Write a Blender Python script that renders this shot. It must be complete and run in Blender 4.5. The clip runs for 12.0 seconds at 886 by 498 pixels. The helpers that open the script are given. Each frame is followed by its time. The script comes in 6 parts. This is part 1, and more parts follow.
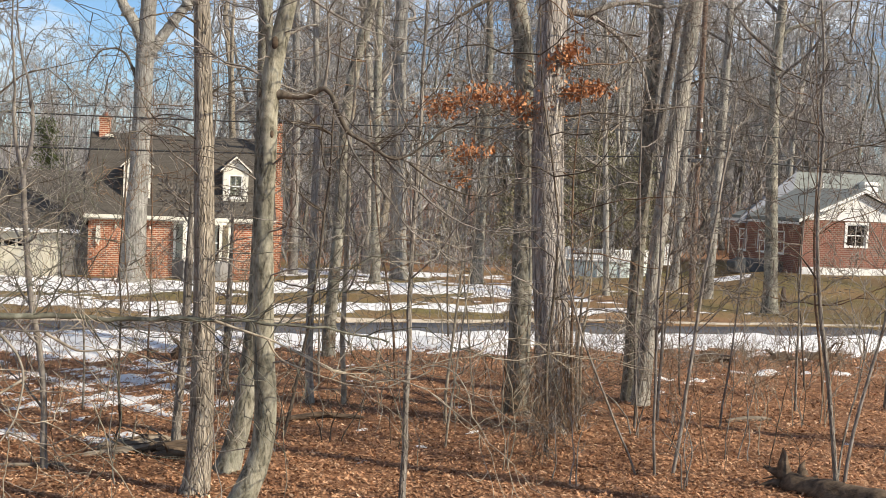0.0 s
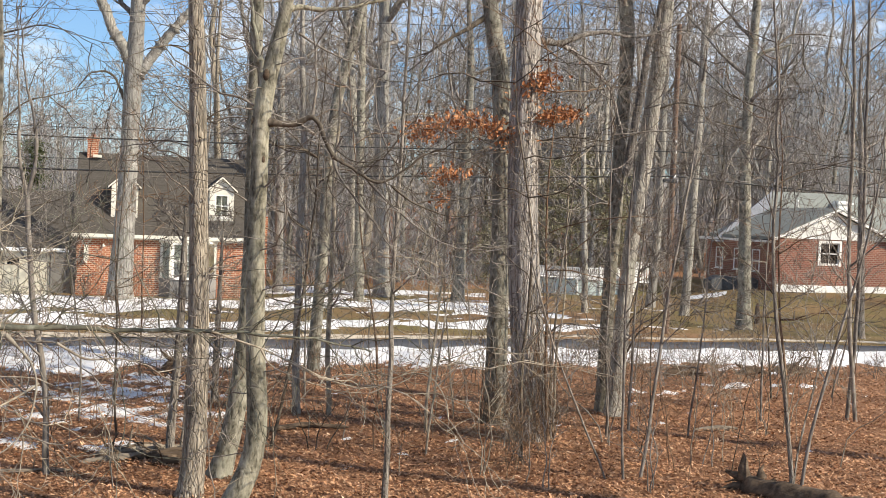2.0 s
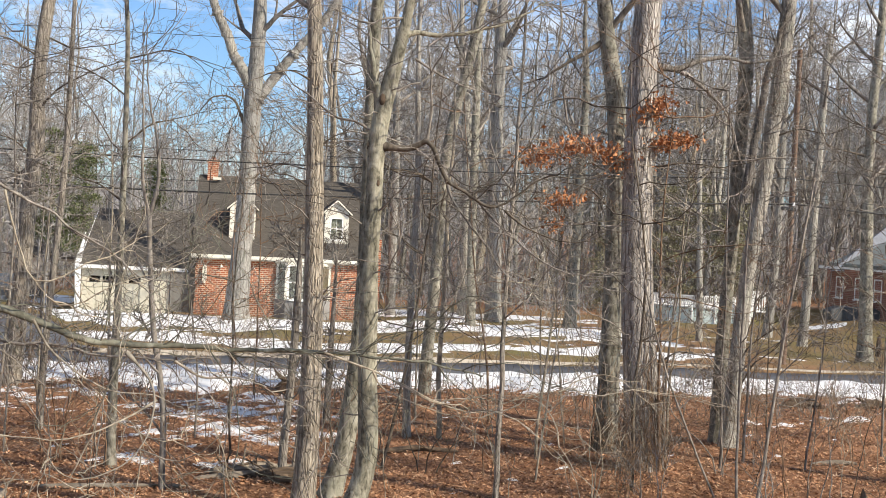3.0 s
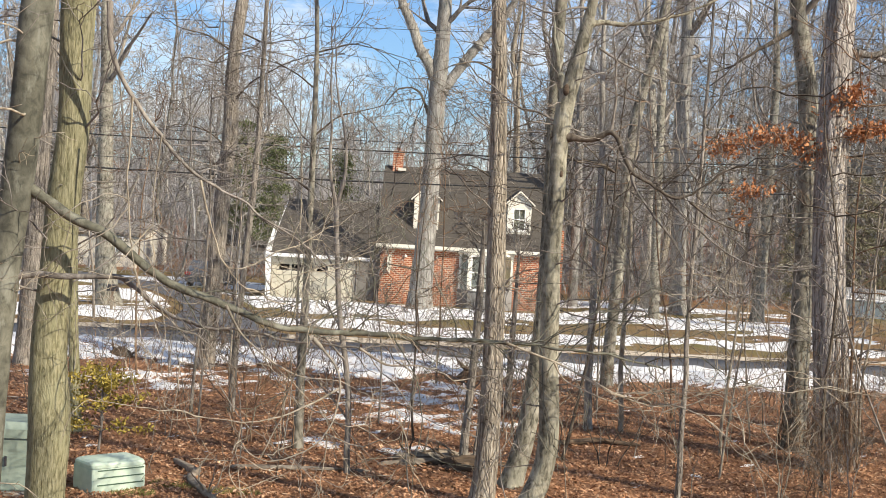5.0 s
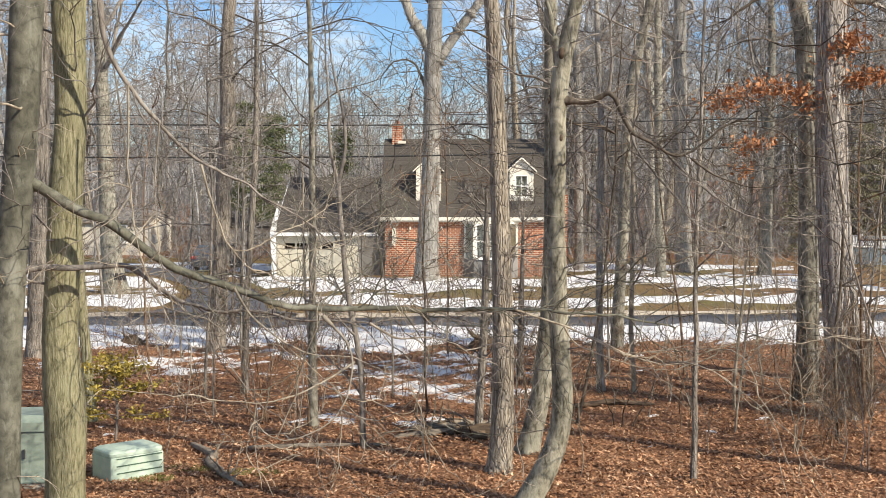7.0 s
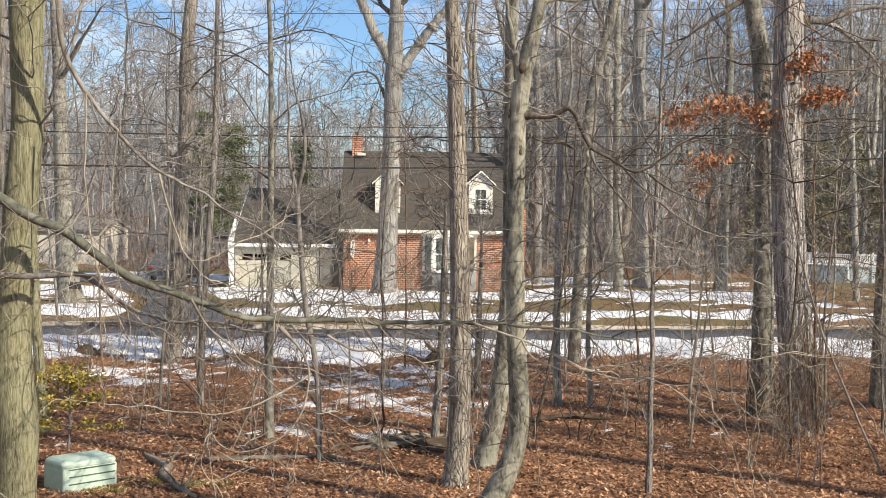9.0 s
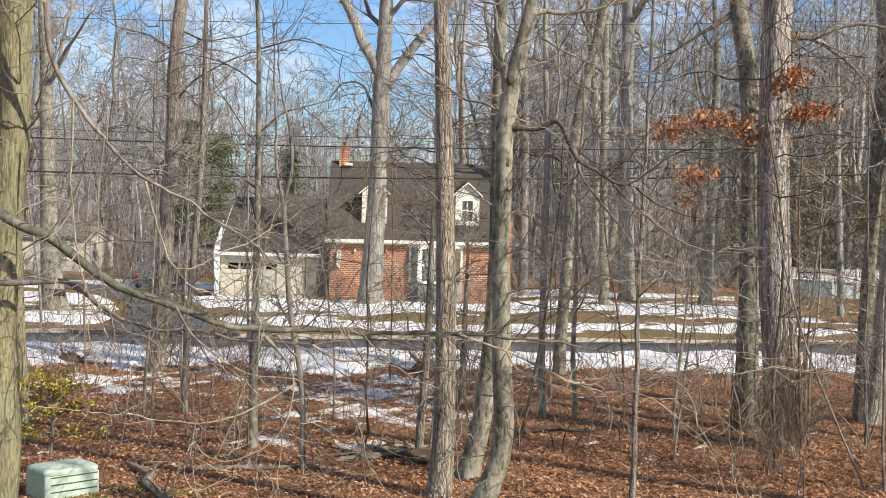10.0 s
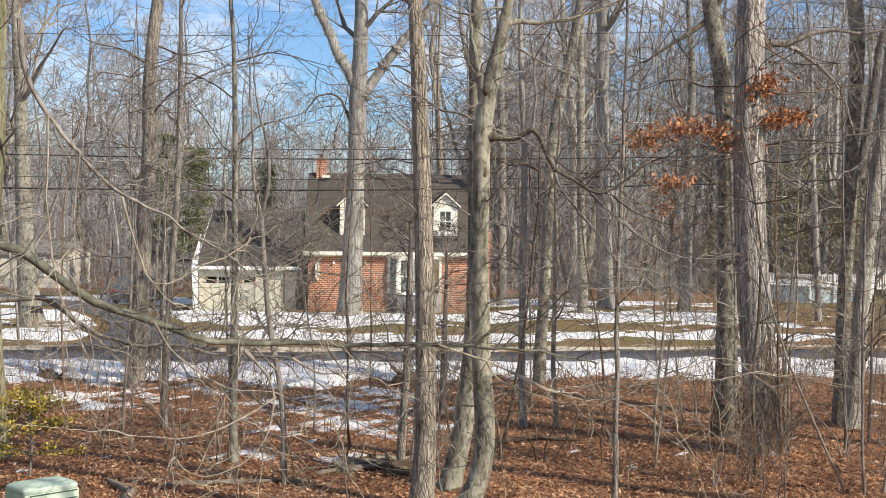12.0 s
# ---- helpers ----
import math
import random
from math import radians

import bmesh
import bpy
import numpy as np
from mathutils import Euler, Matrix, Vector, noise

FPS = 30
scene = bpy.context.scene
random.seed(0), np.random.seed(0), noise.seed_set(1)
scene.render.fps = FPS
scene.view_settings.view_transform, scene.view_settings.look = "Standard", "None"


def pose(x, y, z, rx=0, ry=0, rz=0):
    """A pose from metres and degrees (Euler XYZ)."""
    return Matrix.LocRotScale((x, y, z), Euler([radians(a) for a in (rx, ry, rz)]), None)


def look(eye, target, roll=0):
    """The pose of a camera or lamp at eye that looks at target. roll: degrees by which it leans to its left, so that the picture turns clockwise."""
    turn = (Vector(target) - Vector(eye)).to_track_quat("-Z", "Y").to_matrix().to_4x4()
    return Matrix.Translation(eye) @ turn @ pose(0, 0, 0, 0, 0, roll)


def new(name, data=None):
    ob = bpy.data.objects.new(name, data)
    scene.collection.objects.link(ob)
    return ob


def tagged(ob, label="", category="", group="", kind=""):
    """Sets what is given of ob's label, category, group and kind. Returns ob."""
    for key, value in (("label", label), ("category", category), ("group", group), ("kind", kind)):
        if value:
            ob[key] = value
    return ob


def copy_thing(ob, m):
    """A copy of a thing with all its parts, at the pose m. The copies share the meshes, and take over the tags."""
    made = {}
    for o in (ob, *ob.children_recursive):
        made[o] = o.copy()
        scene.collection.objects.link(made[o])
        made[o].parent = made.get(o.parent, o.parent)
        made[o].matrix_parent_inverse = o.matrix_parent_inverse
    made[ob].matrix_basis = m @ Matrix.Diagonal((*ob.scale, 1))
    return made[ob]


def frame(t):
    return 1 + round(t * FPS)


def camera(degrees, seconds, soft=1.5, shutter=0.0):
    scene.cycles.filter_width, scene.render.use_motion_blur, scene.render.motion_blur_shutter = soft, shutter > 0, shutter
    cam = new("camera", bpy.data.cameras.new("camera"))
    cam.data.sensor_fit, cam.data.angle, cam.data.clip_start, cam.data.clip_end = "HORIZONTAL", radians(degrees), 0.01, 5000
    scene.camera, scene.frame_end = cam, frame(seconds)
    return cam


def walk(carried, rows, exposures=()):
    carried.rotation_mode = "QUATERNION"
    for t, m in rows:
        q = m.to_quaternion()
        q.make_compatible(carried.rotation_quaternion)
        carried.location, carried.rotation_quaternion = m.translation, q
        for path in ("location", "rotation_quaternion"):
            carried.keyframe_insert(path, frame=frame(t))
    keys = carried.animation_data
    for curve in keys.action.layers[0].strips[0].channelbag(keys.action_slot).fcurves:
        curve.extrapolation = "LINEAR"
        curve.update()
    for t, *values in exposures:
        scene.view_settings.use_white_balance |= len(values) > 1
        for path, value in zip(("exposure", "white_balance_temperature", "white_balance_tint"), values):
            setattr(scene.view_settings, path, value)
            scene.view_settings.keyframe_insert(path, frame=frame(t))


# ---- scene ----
cam = camera(38.43, 12.0, soft=0.9)
EYE = 5.0
# seconds, place, yaw, pitch, roll
ROWS = [
    (0.0, 0.24, 1.37, 4.97, -12.31, -2.50, -2.35),
    (0.5, 1.23, 6.45, 4.88, -12.26, -2.72, -2.41),
    (1.0, 0.90, 5.67, 4.96, -13.40, -2.41, -3.04),
    (1.5, 0.08, 0.42, 4.99, -13.22, -1.86, -3.31),
    (2.0, 0.0, 0.0, EYE, -13.07, -1.62, -2.31),
    (2.5, 0.0, 0.0, EYE, -12.28, -1.30, -3.07),
    (3.0, 0.0, 0.0, EYE, -7.98, -0.74, -3.02),
    (3.5, 0.0, 0.0, EYE, -6.0, -0.92, -3.02),
    (3.7, 0.0, 0.0, EYE, -5.02, -1.01, -3.19),
    (5.3, 0.0, 0.0, EYE, 0.524, -1.92, -3.29),
    (5.5, 0.0, 0.0, EYE, -0.072, -2.19, -3.17),
    (6.0, 0.0, 0.0, EYE, -0.777, -2.81, 0.28),
    (6.5, 0.0, 0.0, EYE, 0.0, -2.98, 0.0),
    (6.7, 0.0, 0.0, EYE, 0.28, -2.96, -0.05),
    (8.5, 0.0, 0.0, EYE, 0.0, -2.784, -0.65),
    (8.7, 0.0, 0.0, EYE, -1.08, -2.45, -0.74),
    (9.0, 0.0, 0.0, EYE, -1.492, -2.343, -0.87),
    (9.5, 0.0, 0.0, EYE, -1.747, -2.031, -1.39),
    (10.0, 0.0, 0.0, EYE, -2.09, -1.836, -1.51),
    (10.5, 0.0, 0.0, EYE, -2.551, -1.685, -1.25),
    (11.0, 0.0, 0.0, EYE, -2.851, -1.59, -1.17),
    (11.5, 0.0, 0.0, EYE, -3.042, -1.524, -0.76),
    (12.0, 0.0, 0.0, EYE, -3.08, -1.333, -0.69),
]
walk(cam, [(t, pose(x, y, z, 90 + pitch, roll, yaw)) for t, x, y, z, yaw, pitch, roll in ROWS],
     [(0.0, 0.32, 7000, 10), (0.5, 0.37, 7350, 10), (1.0, 0.38, 7300, 10), (1.5, 0.36, 6930, 10), (2.0, 0.37, 6900, 10), (3.0, 0.42, 6760, 10), (3.5, 0.42, 6840, 9), (6.0, 0.35, 6880, 10), (9.0, 0.33, 6760, 10), (12.0, 0.29, 6680, 10)])

# ---- light: a winter sun behind the camera's right shoulder, blue sky with broken cloud ----
SUN_AZ, SUN_EL = 127.0, 33.0          # degrees: azimuth from +y towards +x
az, el = radians(SUN_AZ), radians(SUN_EL)
to_sun = Vector((math.sin(az) * math.cos(el), math.cos(az) * math.cos(el), math.sin(el)))
sun = new("sun", bpy.data.lights.new("sun", "SUN"))
sun.data.energy, sun.data.angle, sun.data.color = 5.0, radians(0.5), (1.0, 0.925, 0.80)
sun.matrix_world = look((0, 0, 60), Vector((0, 0, 60)) - to_sun)

world = bpy.data.worlds.new("sky")
scene.world = world
world.use_nodes = True
wn, wl = world.node_tree.nodes, world.node_tree.links
wn.clear()
sky = wn.new("ShaderNodeTexSky")
sky.sky_type, sky.sun_disc, sky.sun_elevation, sky.sun_rotation = "NISHITA", False, el, az
sky.air_density, sky.dust_density, sky.ozone_density = 1.0, 0.6, 1.5
wco = wn.new("ShaderNodeTexCoord")
wmap = wn.new("ShaderNodeMapping")
wmap.inputs["Scale"].default_value = (2.6, 2.6, 8.0)
wmap.inputs["Location"].default_value = (0.35, 0.2, 0.15)
cloud = wn.new("ShaderNodeTexNoise")
cloud.inputs["Scale"].default_value, cloud.inputs["Detail"].default_value, cloud.inputs["Roughness"].default_value = 2.6, 9.0, 0.66
ramp = wn.new("ShaderNodeValToRGB")
ramp.color_ramp.elements[0].position, ramp.color_ramp.elements[1].position = 0.45, 0.72
wmix = wn.new("ShaderNodeMixRGB")
wmix.inputs[2].default_value = (9.4, 9.7, 10.1, 1)
wbg = wn.new("ShaderNodeBackground")
wbg.inputs["Strength"].default_value = 0.094
wout = wn.new("ShaderNodeOutputWorld")
wl.new(wco.outputs["Generated"], wmap.inputs["Vector"])
wl.new(wmap.outputs["Vector"], cloud.inputs["Vector"])
wl.new(cloud.outputs["Fac"], ramp.inputs["Fac"])
wl.new(ramp.outputs["Color"], wmix.inputs["Fac"])
tint = wn.new("ShaderNodeMixRGB")
tint.blend_type = "MULTIPLY"
tint.inputs[0].default_value, tint.inputs[2].default_value = 1.0, (0.72, 0.97, 1.32, 1)
wl.new(sky.outputs["Color"], tint.inputs[1])
wl.new(tint.outputs["Color"], wmix.inputs[1])
wl.new(wmix.outputs["Color"], wbg.inputs["Color"])
wl.new(wbg.outputs["Background"], wout.inputs["Surface"])


# ---- materials ----
def shader(name, rough=0.8, metal=0.0):
    m = bpy.data.materials.new(name)
    m.use_nodes = True
    n, l = m.node_tree.nodes, m.node_tree.links
    b = n["Principled BSDF"]
    b.inputs["Roughness"].default_value, b.inputs["Metallic"].default_value = rough, metal
    b.inputs["Specular IOR Level"].default_value = 0.3
    return m, n, l, b


def mapped(n, l, scale, coord="Object"):
    c, m = n.new("ShaderNodeTexCoord"), n.new("ShaderNodeMapping")
    m.inputs["Scale"].default_value = scale
    l.new(c.outputs[coord], m.inputs["Vector"])
    return m.outputs["Vector"]


def placed(n, l, scale):
    g, m = n.new("ShaderNodeNewGeometry"), n.new("ShaderNodeMapping")
    m.inputs["Scale"].default_value = scale
    l.new(g.outputs["Position"], m.inputs["Vector"])
    return m.outputs["Vector"]


def noise_fac(n, l, vec, scale, detail=5.0, rough=0.6, warp=0.0):
    t = n.new("ShaderNodeTexNoise")
    t.inputs["Scale"].default_value, t.inputs["Detail"].default_value = scale, detail
    t.inputs["Roughness"].default_value, t.inputs["Distortion"].default_value = rough, warp
    l.new(vec, t.inputs["Vector"])
    return t.outputs["Fac"]


def steps(n, l, fac, *stops):
    r = n.new("ShaderNodeValToRGB")
    e = r.color_ramp.elements
    while len(e) < len(stops):
        e.new(0.5)
    for k, (p, c) in zip(e, stops):
        k.position, k.color = p, (*c, 1)
    l.new(fac, r.inputs["Fac"])
    return r.outputs["Color"]


def blend(n, l, fac, a, b, kind="MIX"):
    m = n.new("ShaderNodeMixRGB")
    m.blend_type = kind
    for s, v in zip(m.inputs, (fac, a, b)):
        if isinstance(v, (int, float)):
            s.default_value = v
        elif isinstance(v, tuple):
            s.default_value = (*v, 1)
        else:
            l.new(v, s)
    return m.outputs["Color"]


def relief(n, l, b, height, strength, distance):
    p = n.new("ShaderNodeBump")
    p.inputs["Strength"].default_value, p.inputs["Distance"].default_value = strength, distance
    l.new(height, p.inputs["Height"])
    l.new(p.outputs["Normal"], b.inputs["Normal"])


def bark(name, dark, mid, light, stretch=0.14, scale=16.0, depth=0.03, lichen=None, lichen_at=0.6, cracks=0.0, bands=0.0):
    """Bark with upright ridges, cracks between plates, patches of lichen and a little spread from tree to tree."""
    m, n, l, b = shader(name, 0.9)
    v = mapped(n, l, (1, 1, stretch))
    ridge = noise_fac(n, l, v, scale, 7, 0.65, 0.4)
    colour = steps(n, l, ridge, (0.36, dark), (0.48, mid), (0.62, light))
    broad = noise_fac(n, l, mapped(n, l, (1, 1, 0.5)), 1.7, 4, 0.6)
    shade = steps(n, l, broad, (0.3, (0.66, 0.66, 0.66)), (0.7, (1.2, 1.18, 1.15)))
    colour = blend(n, l, 1.0, colour, shade, "MULTIPLY")
    height = ridge
    if cracks:
        w = n.new("ShaderNodeTexNoise")
        w.inputs["Scale"].default_value = 5.0
        l.new(mapped(n, l, (1, 1, 0.6)), w.inputs["Vector"])
        warped = blend(n, l, 0.16, mapped(n, l, (1, 1, stretch * 2.6)), w.outputs["Color"], "ADD")
        t = n.new("ShaderNodeTexVoronoi")
        t.feature = "DISTANCE_TO_EDGE"
        t.inputs["Scale"].default_value = cracks
        l.new(warped, t.inputs["Vector"])
        groove = steps(n, l, t.outputs["Distance"], (0.01, (0.3, 0.28, 0.26)), (0.14, (1, 1, 1)))
        colour = blend(n, l, 0.42, colour, groove, "MULTIPLY")
        height = blend(n, l, 0.5, ridge, groove)
    if bands:
        rings = noise_fac(n, l, mapped(n, l, (0.25, 0.25, 1)), bands, 4, 0.6)
        colour = blend(n, l, 0.8, colour, steps(n, l, rings, (0.40, (0.62, 0.62, 0.60)), (0.55, (1.05, 1.05, 1.05))), "MULTIPLY")
    if lichen:
        spots = noise_fac(n, l, mapped(n, l, (1, 1, 0.45)), 3.4, 6, 0.7)
        fac = steps(n, l, spots, (lichen_at - 0.05, (0, 0, 0)), (lichen_at + 0.1, (0.8, 0.8, 0.8)))
        colour = blend(n, l, fac, colour, lichen)
    info = n.new("ShaderNodeObjectInfo")
    spread = steps(n, l, info.outputs["Random"], (0.0, (0.80, 0.80, 0.82)), (1.0, (1.12, 1.1, 1.06)))
    colour = blend(n, l, 1.0, colour, spread, "MULTIPLY")
    l.new(colour, b.inputs["Base Color"])
    relief(n, l, b, height, 1.0, depth)
    return m


BARK_SMOOTH = bark("bark_smooth_grey", (0.072, 0.068, 0.054), (0.207, 0.195, 0.162), (0.328, 0.315, 0.270), 0.5, 11, 0.025, (0.280, 0.280, 0.232), 0.56, 0, 3.0)
BARK_OLIVE = bark("bark_olive_grey", (0.095, 0.089, 0.066), (0.262, 0.248, 0.190), (0.395, 0.378, 0.305), 0.45, 11, 0.025, (0.320, 0.318, 0.245), 0.56, 0, 3.0)
BARK_BEECH = bark("bark_beech", (0.088, 0.088, 0.068), (0.142, 0.141, 0.108), (0.195, 0.192, 0.15), 0.8, 7, 0.012, (0.29, 0.292, 0.235), 0.57, 0, 1.2)
BARK_GREEN = bark("bark_mossy", (0.135, 0.127, 0.068), (0.26, 0.248, 0.145), (0.375, 0.355, 0.225), 0.2, 30, 0.03, (0.33, 0.32, 0.19), 0.56)
BARK_RIDGED = bark("bark_ridged", (0.164, 0.140, 0.106), (0.357, 0.315, 0.254), (0.521, 0.470, 0.394), 0.07, 24, 0.06, None, 0.6, 17)
BARK_PALE = bark("bark_pale", (0.174, 0.163, 0.140), (0.343, 0.328, 0.294), (0.482, 0.465, 0.421), 0.10, 15, 0.03, (0.328, 0.340, 0.286), 0.6, 14)
BARK_DARK = bark("bark_dark", (0.118, 0.105, 0.090), (0.262, 0.237, 0.205), (0.405, 0.370, 0.322), 0.10, 20, 0.04, None, 0.6, 20)
BARK_SHAG = bark("bark_flaking", (0.145, 0.125, 0.113), (0.357, 0.330, 0.302), (0.579, 0.550, 0.518), 0.08, 13, 0.08, None, 0.6, 12)
TWIG = bark("twig_bark", (0.124, 0.109, 0.091), (0.222, 0.199, 0.173), (0.338, 0.310, 0.275), 0.4, 9, 0.01)
# far twigs: distance haze put into the bark as a pale grey
TWIG_HAZE = bark("twig_bark_haze", (0.234, 0.227, 0.224), (0.374, 0.367, 0.362), (0.494, 0.490, 0.486), 0.4, 6, 0.01)
TWIG_PALE = bark("twig_bark_pale", (0.21, 0.18, 0.135), (0.33, 0.29, 0.225), (0.45, 0.405, 0.325), 0.4, 9, 0.01)
TWIG_DARK = bark("twig_bark_dark", (0.055, 0.044, 0.034), (0.11, 0.09, 0.068), (0.18, 0.15, 0.115), 0.4, 9, 0.01)
TWIG_RED = bark("twig_bark_russet", (0.10, 0.062, 0.04), (0.21, 0.135, 0.085), (0.32, 0.22, 0.145), 0.4, 9, 0.01)


def island_colours(name, *stops, rough=0.75, patches=0.0):
    """One colour a loose piece, from a ramp, with fine mottling."""
    m, n, l, b = shader(name, rough)
    g = n.new("ShaderNodeNewGeometry")
    colour = steps(n, l, g.outputs["Random Per Island"], *stops)
    mott = steps(n, l, noise_fac(n, l, placed(n, l, (1, 1, 1)), 40, 3), (0.3, (0.8, 0.8, 0.8)), (0.7, (1.15, 1.15, 1.15)))
    if patches:
        # broad sunlit and shadowed patches, painted into the colour
        dapple = steps(n, l, noise_fac(n, l, placed(n, l, (1, 1, 1)), patches, 6, 0.68), (0.36, (0.62, 0.58, 0.56)), (0.5, (1.0, 1.0, 1.0)), (0.64, (1.22, 1.24, 1.26)))
        mott = blend(n, l, 1.0, mott, dapple, "MULTIPLY")
        clump = steps(n, l, noise_fac(n, l, placed(n, l, (1, 0.7, 1)), patches * 7, 4, 0.6), (0.38, (0.60, 0.57, 0.55)), (0.5, (1.04, 1.04, 1.04)), (0.62, (1.32, 1.34, 1.36)))
        mott = blend(n, l, 1.0, mott, clump, "MULTIPLY")
    l.new(blend(n, l, 1.0, colour, mott, "MULTIPLY"), b.inputs["Base Color"])
    return m


LITTER = island_colours("fallen_leaves", (0.0, (0.185, 0.082, 0.041)), (0.25, (0.30, 0.146, 0.074)), (0.6, (0.43, 0.23, 0.122)), (0.9, (0.52, 0.31, 0.178)), (1.0, (0.62, 0.43, 0.28)), patches=0.7)
OAK_LEAF = island_colours("clinging_oak_leaves", (0.0, (0.27, 0.10, 0.04)), (0.5, (0.43, 0.18, 0.075)), (1.0, (0.56, 0.29, 0.145)))
NEEDLE_GOLD = island_colours("golden_evergreen", (0.0, (0.17, 0.135, 0.022)), (0.5, (0.31, 0.235, 0.04)), (1.0, (0.45, 0.35, 0.09)))
NEEDLE_DULL = island_colours("dull_evergreen", (0.0, (0.14, 0.135, 0.075)), (0.6, (0.26, 0.24, 0.14)), (1.0, (0.37, 0.34, 0.21)))
NEEDLE_DARK = island_colours("dark_evergreen", (0.0, (0.06, 0.078, 0.03)), (0.6, (0.12, 0.14, 0.055)), (1.0, (0.20, 0.21, 0.09)))


def ground_material():
    m, n, l, b = shader("ground_cover", 0.95)
    v = placed(n, l, (1, 1, 1))
    fine = noise_fac(n, l, v, 9, 8, 0.7)
    litter = steps(n, l, fine, (0.30, (0.14, 0.064, 0.034)), (0.5, (0.265, 0.135, 0.07)), (0.7, (0.38, 0.215, 0.12)))
    broad = steps(n, l, noise_fac(n, l, v, 0.35, 5, 0.6), (0.35, (0.72, 0.7, 0.7)), (0.65, (1.12, 1.1, 1.08)))
    litter = blend(n, l, 1.0, litter, broad, "MULTIPLY")
    blade = noise_fac(n, l, placed(n, l, (1, 0.35, 1)), 14, 7, 0.7)
    turf = steps(n, l, blade, (0.3, (0.08, 0.06, 0.03)), (0.5, (0.165, 0.13, 0.063)), (0.7, (0.265, 0.212, 0.112)))
    green = steps(n, l, noise_fac(n, l, v, 0.16, 5, 0.6), (0.42, (1.25, 1.0, 0.9)), (0.66, (0.85, 0.92, 0.62)))
    turf = blend(n, l, 1.0, turf, green, "MULTIPLY")
    xyz = n.new("ShaderNodeSeparateXYZ")
    g = n.new("ShaderNodeNewGeometry")
    l.new(g.outputs["Position"], xyz.inputs[0])
    wob = noise_fac(n, l, v, 0.22, 5, 0.65)

    def calc(op, a, c, clamp=False):
        q = n.new("ShaderNodeMath")
        q.operation, q.use_clamp = op, clamp
        for s, val in zip(q.inputs, (a, c)):
            if isinstance(val, (int, float)):
                s.default_value = val
            else:
                l.new(val, s)
        return q.outputs[0]

    y2 = calc("ADD", xyz.outputs["Y"], calc("MULTIPLY", calc("SUBTRACT", wob, 0.5), 14.0))
    begins = calc("MULTIPLY", calc("SUBTRACT", xyz.outputs["Y"], 46.0), 0.6, True)
    ends = calc("MULTIPLY", calc("SUBTRACT", 87.0, y2), 0.25, True)
    x2 = calc("ADD", xyz.outputs["X"], calc("MULTIPLY", calc("SUBTRACT", wob, 0.5), 9.0))
    bare = calc("MULTIPLY", calc("SUBTRACT", x2, 14.5), 0.6, True)
    bare = calc("MULTIPLY", bare, calc("MULTIPLY", calc("SUBTRACT", 25.0, x2), 0.5, True))
    lawn = calc("MULTIPLY", calc("MULTIPLY", begins, ends), calc("SUBTRACT", 1.0, calc("MULTIPLY", bare, 0.5)))
    l.new(blend(n, l, lawn, litter, turf), b.inputs["Base Color"])
    relief(n, l, b, fine, 0.8, 0.05)
    return m


GROUND = ground_material()


def simple(name, dark, light, scale=6.0, rough=0.8, bump=0.2, dist=0.01, metal=0.0, vec=(1, 1, 1)):
    m, n, l, b = shader(name, rough, metal)
    v = mapped(n, l, vec)
    f = noise_fac(n, l, v, scale, 6, 0.65)
    big = steps(n, l, noise_fac(n, l, v, scale * 0.13, 4, 0.6), (0.3, (0.86, 0.86, 0.86)), (0.7, (1.08, 1.08, 1.08)))
    l.new(blend(n, l, 1.0, steps(n, l, f, (0.32, dark), (0.68, light)), big, "MULTIPLY"), b.inputs["Base Color"])
    if bump:
        relief(n, l, b, f, bump, dist)
    return m


ASPHALT = simple("road_asphalt", (0.075, 0.077, 0.082), (0.13, 0.132, 0.14), 22, 0.75)
CONCRETE = simple("kerb_concrete", (0.36, 0.31, 0.25), (0.52, 0.46, 0.38), 12, 0.9)
WHITE_PAINT = simple("white_paint", (0.78, 0.77, 0.74), (0.88, 0.87, 0.84), 5, 0.55, 0.05)
CREAM_PAINT = simple("cream_paint", (0.49, 0.45, 0.35), (0.59, 0.55, 0.44), 5, 0.6, 0.05)
TRIM_CREAM = simple("cream_white_trim", (0.68, 0.645, 0.545), (0.80, 0.765, 0.665), 5, 0.55, 0.05)
GREY_SIDING_SHADE = simple("grey_siding_and_shade", (0.20, 0.195, 0.185), (0.27, 0.26, 0.245), 6, 0.7, 0.1)
BEIGE_SIDING = simple("beige_siding", (0.56, 0.52, 0.44), (0.67, 0.63, 0.54), 5, 0.7, 0.1)
SHINGLE = simple("roof_shingles", (0.056, 0.049, 0.040), (0.112, 0.098, 0.083), 9, 0.9, 0.5, 0.02, 0, (1, 2.5, 2.5))
BEIGE_ROOF = simple("pale_brown_shingles", (0.17, 0.15, 0.125), (0.27, 0.245, 0.21), 10, 0.9, 0.4, 0.02)
SHINGLE_GREEN = simple("weathered_green_shingles", (0.17, 0.185, 0.17), (0.28, 0.295, 0.27), 10, 0.9, 0.4, 0.02, 0, (1, 2.5, 2.5))
# blue-grey sky sheen of the left slope, painted as the shingle colour
SHINGLE_SHEEN = simple("sky_sheen_shingles", (0.17, 0.18, 0.20), (0.26, 0.27, 0.295), 10, 0.85, 0.4, 0.02)
BOX_GREEN = simple("pale_green_enamel", (0.40, 0.50, 0.40), (0.52, 0.62, 0.51), 4, 0.5, 0.05)
BOX_DARK = simple("weathered_green_enamel", (0.17, 0.215, 0.175), (0.30, 0.355, 0.29), 3, 0.55, 0.08)
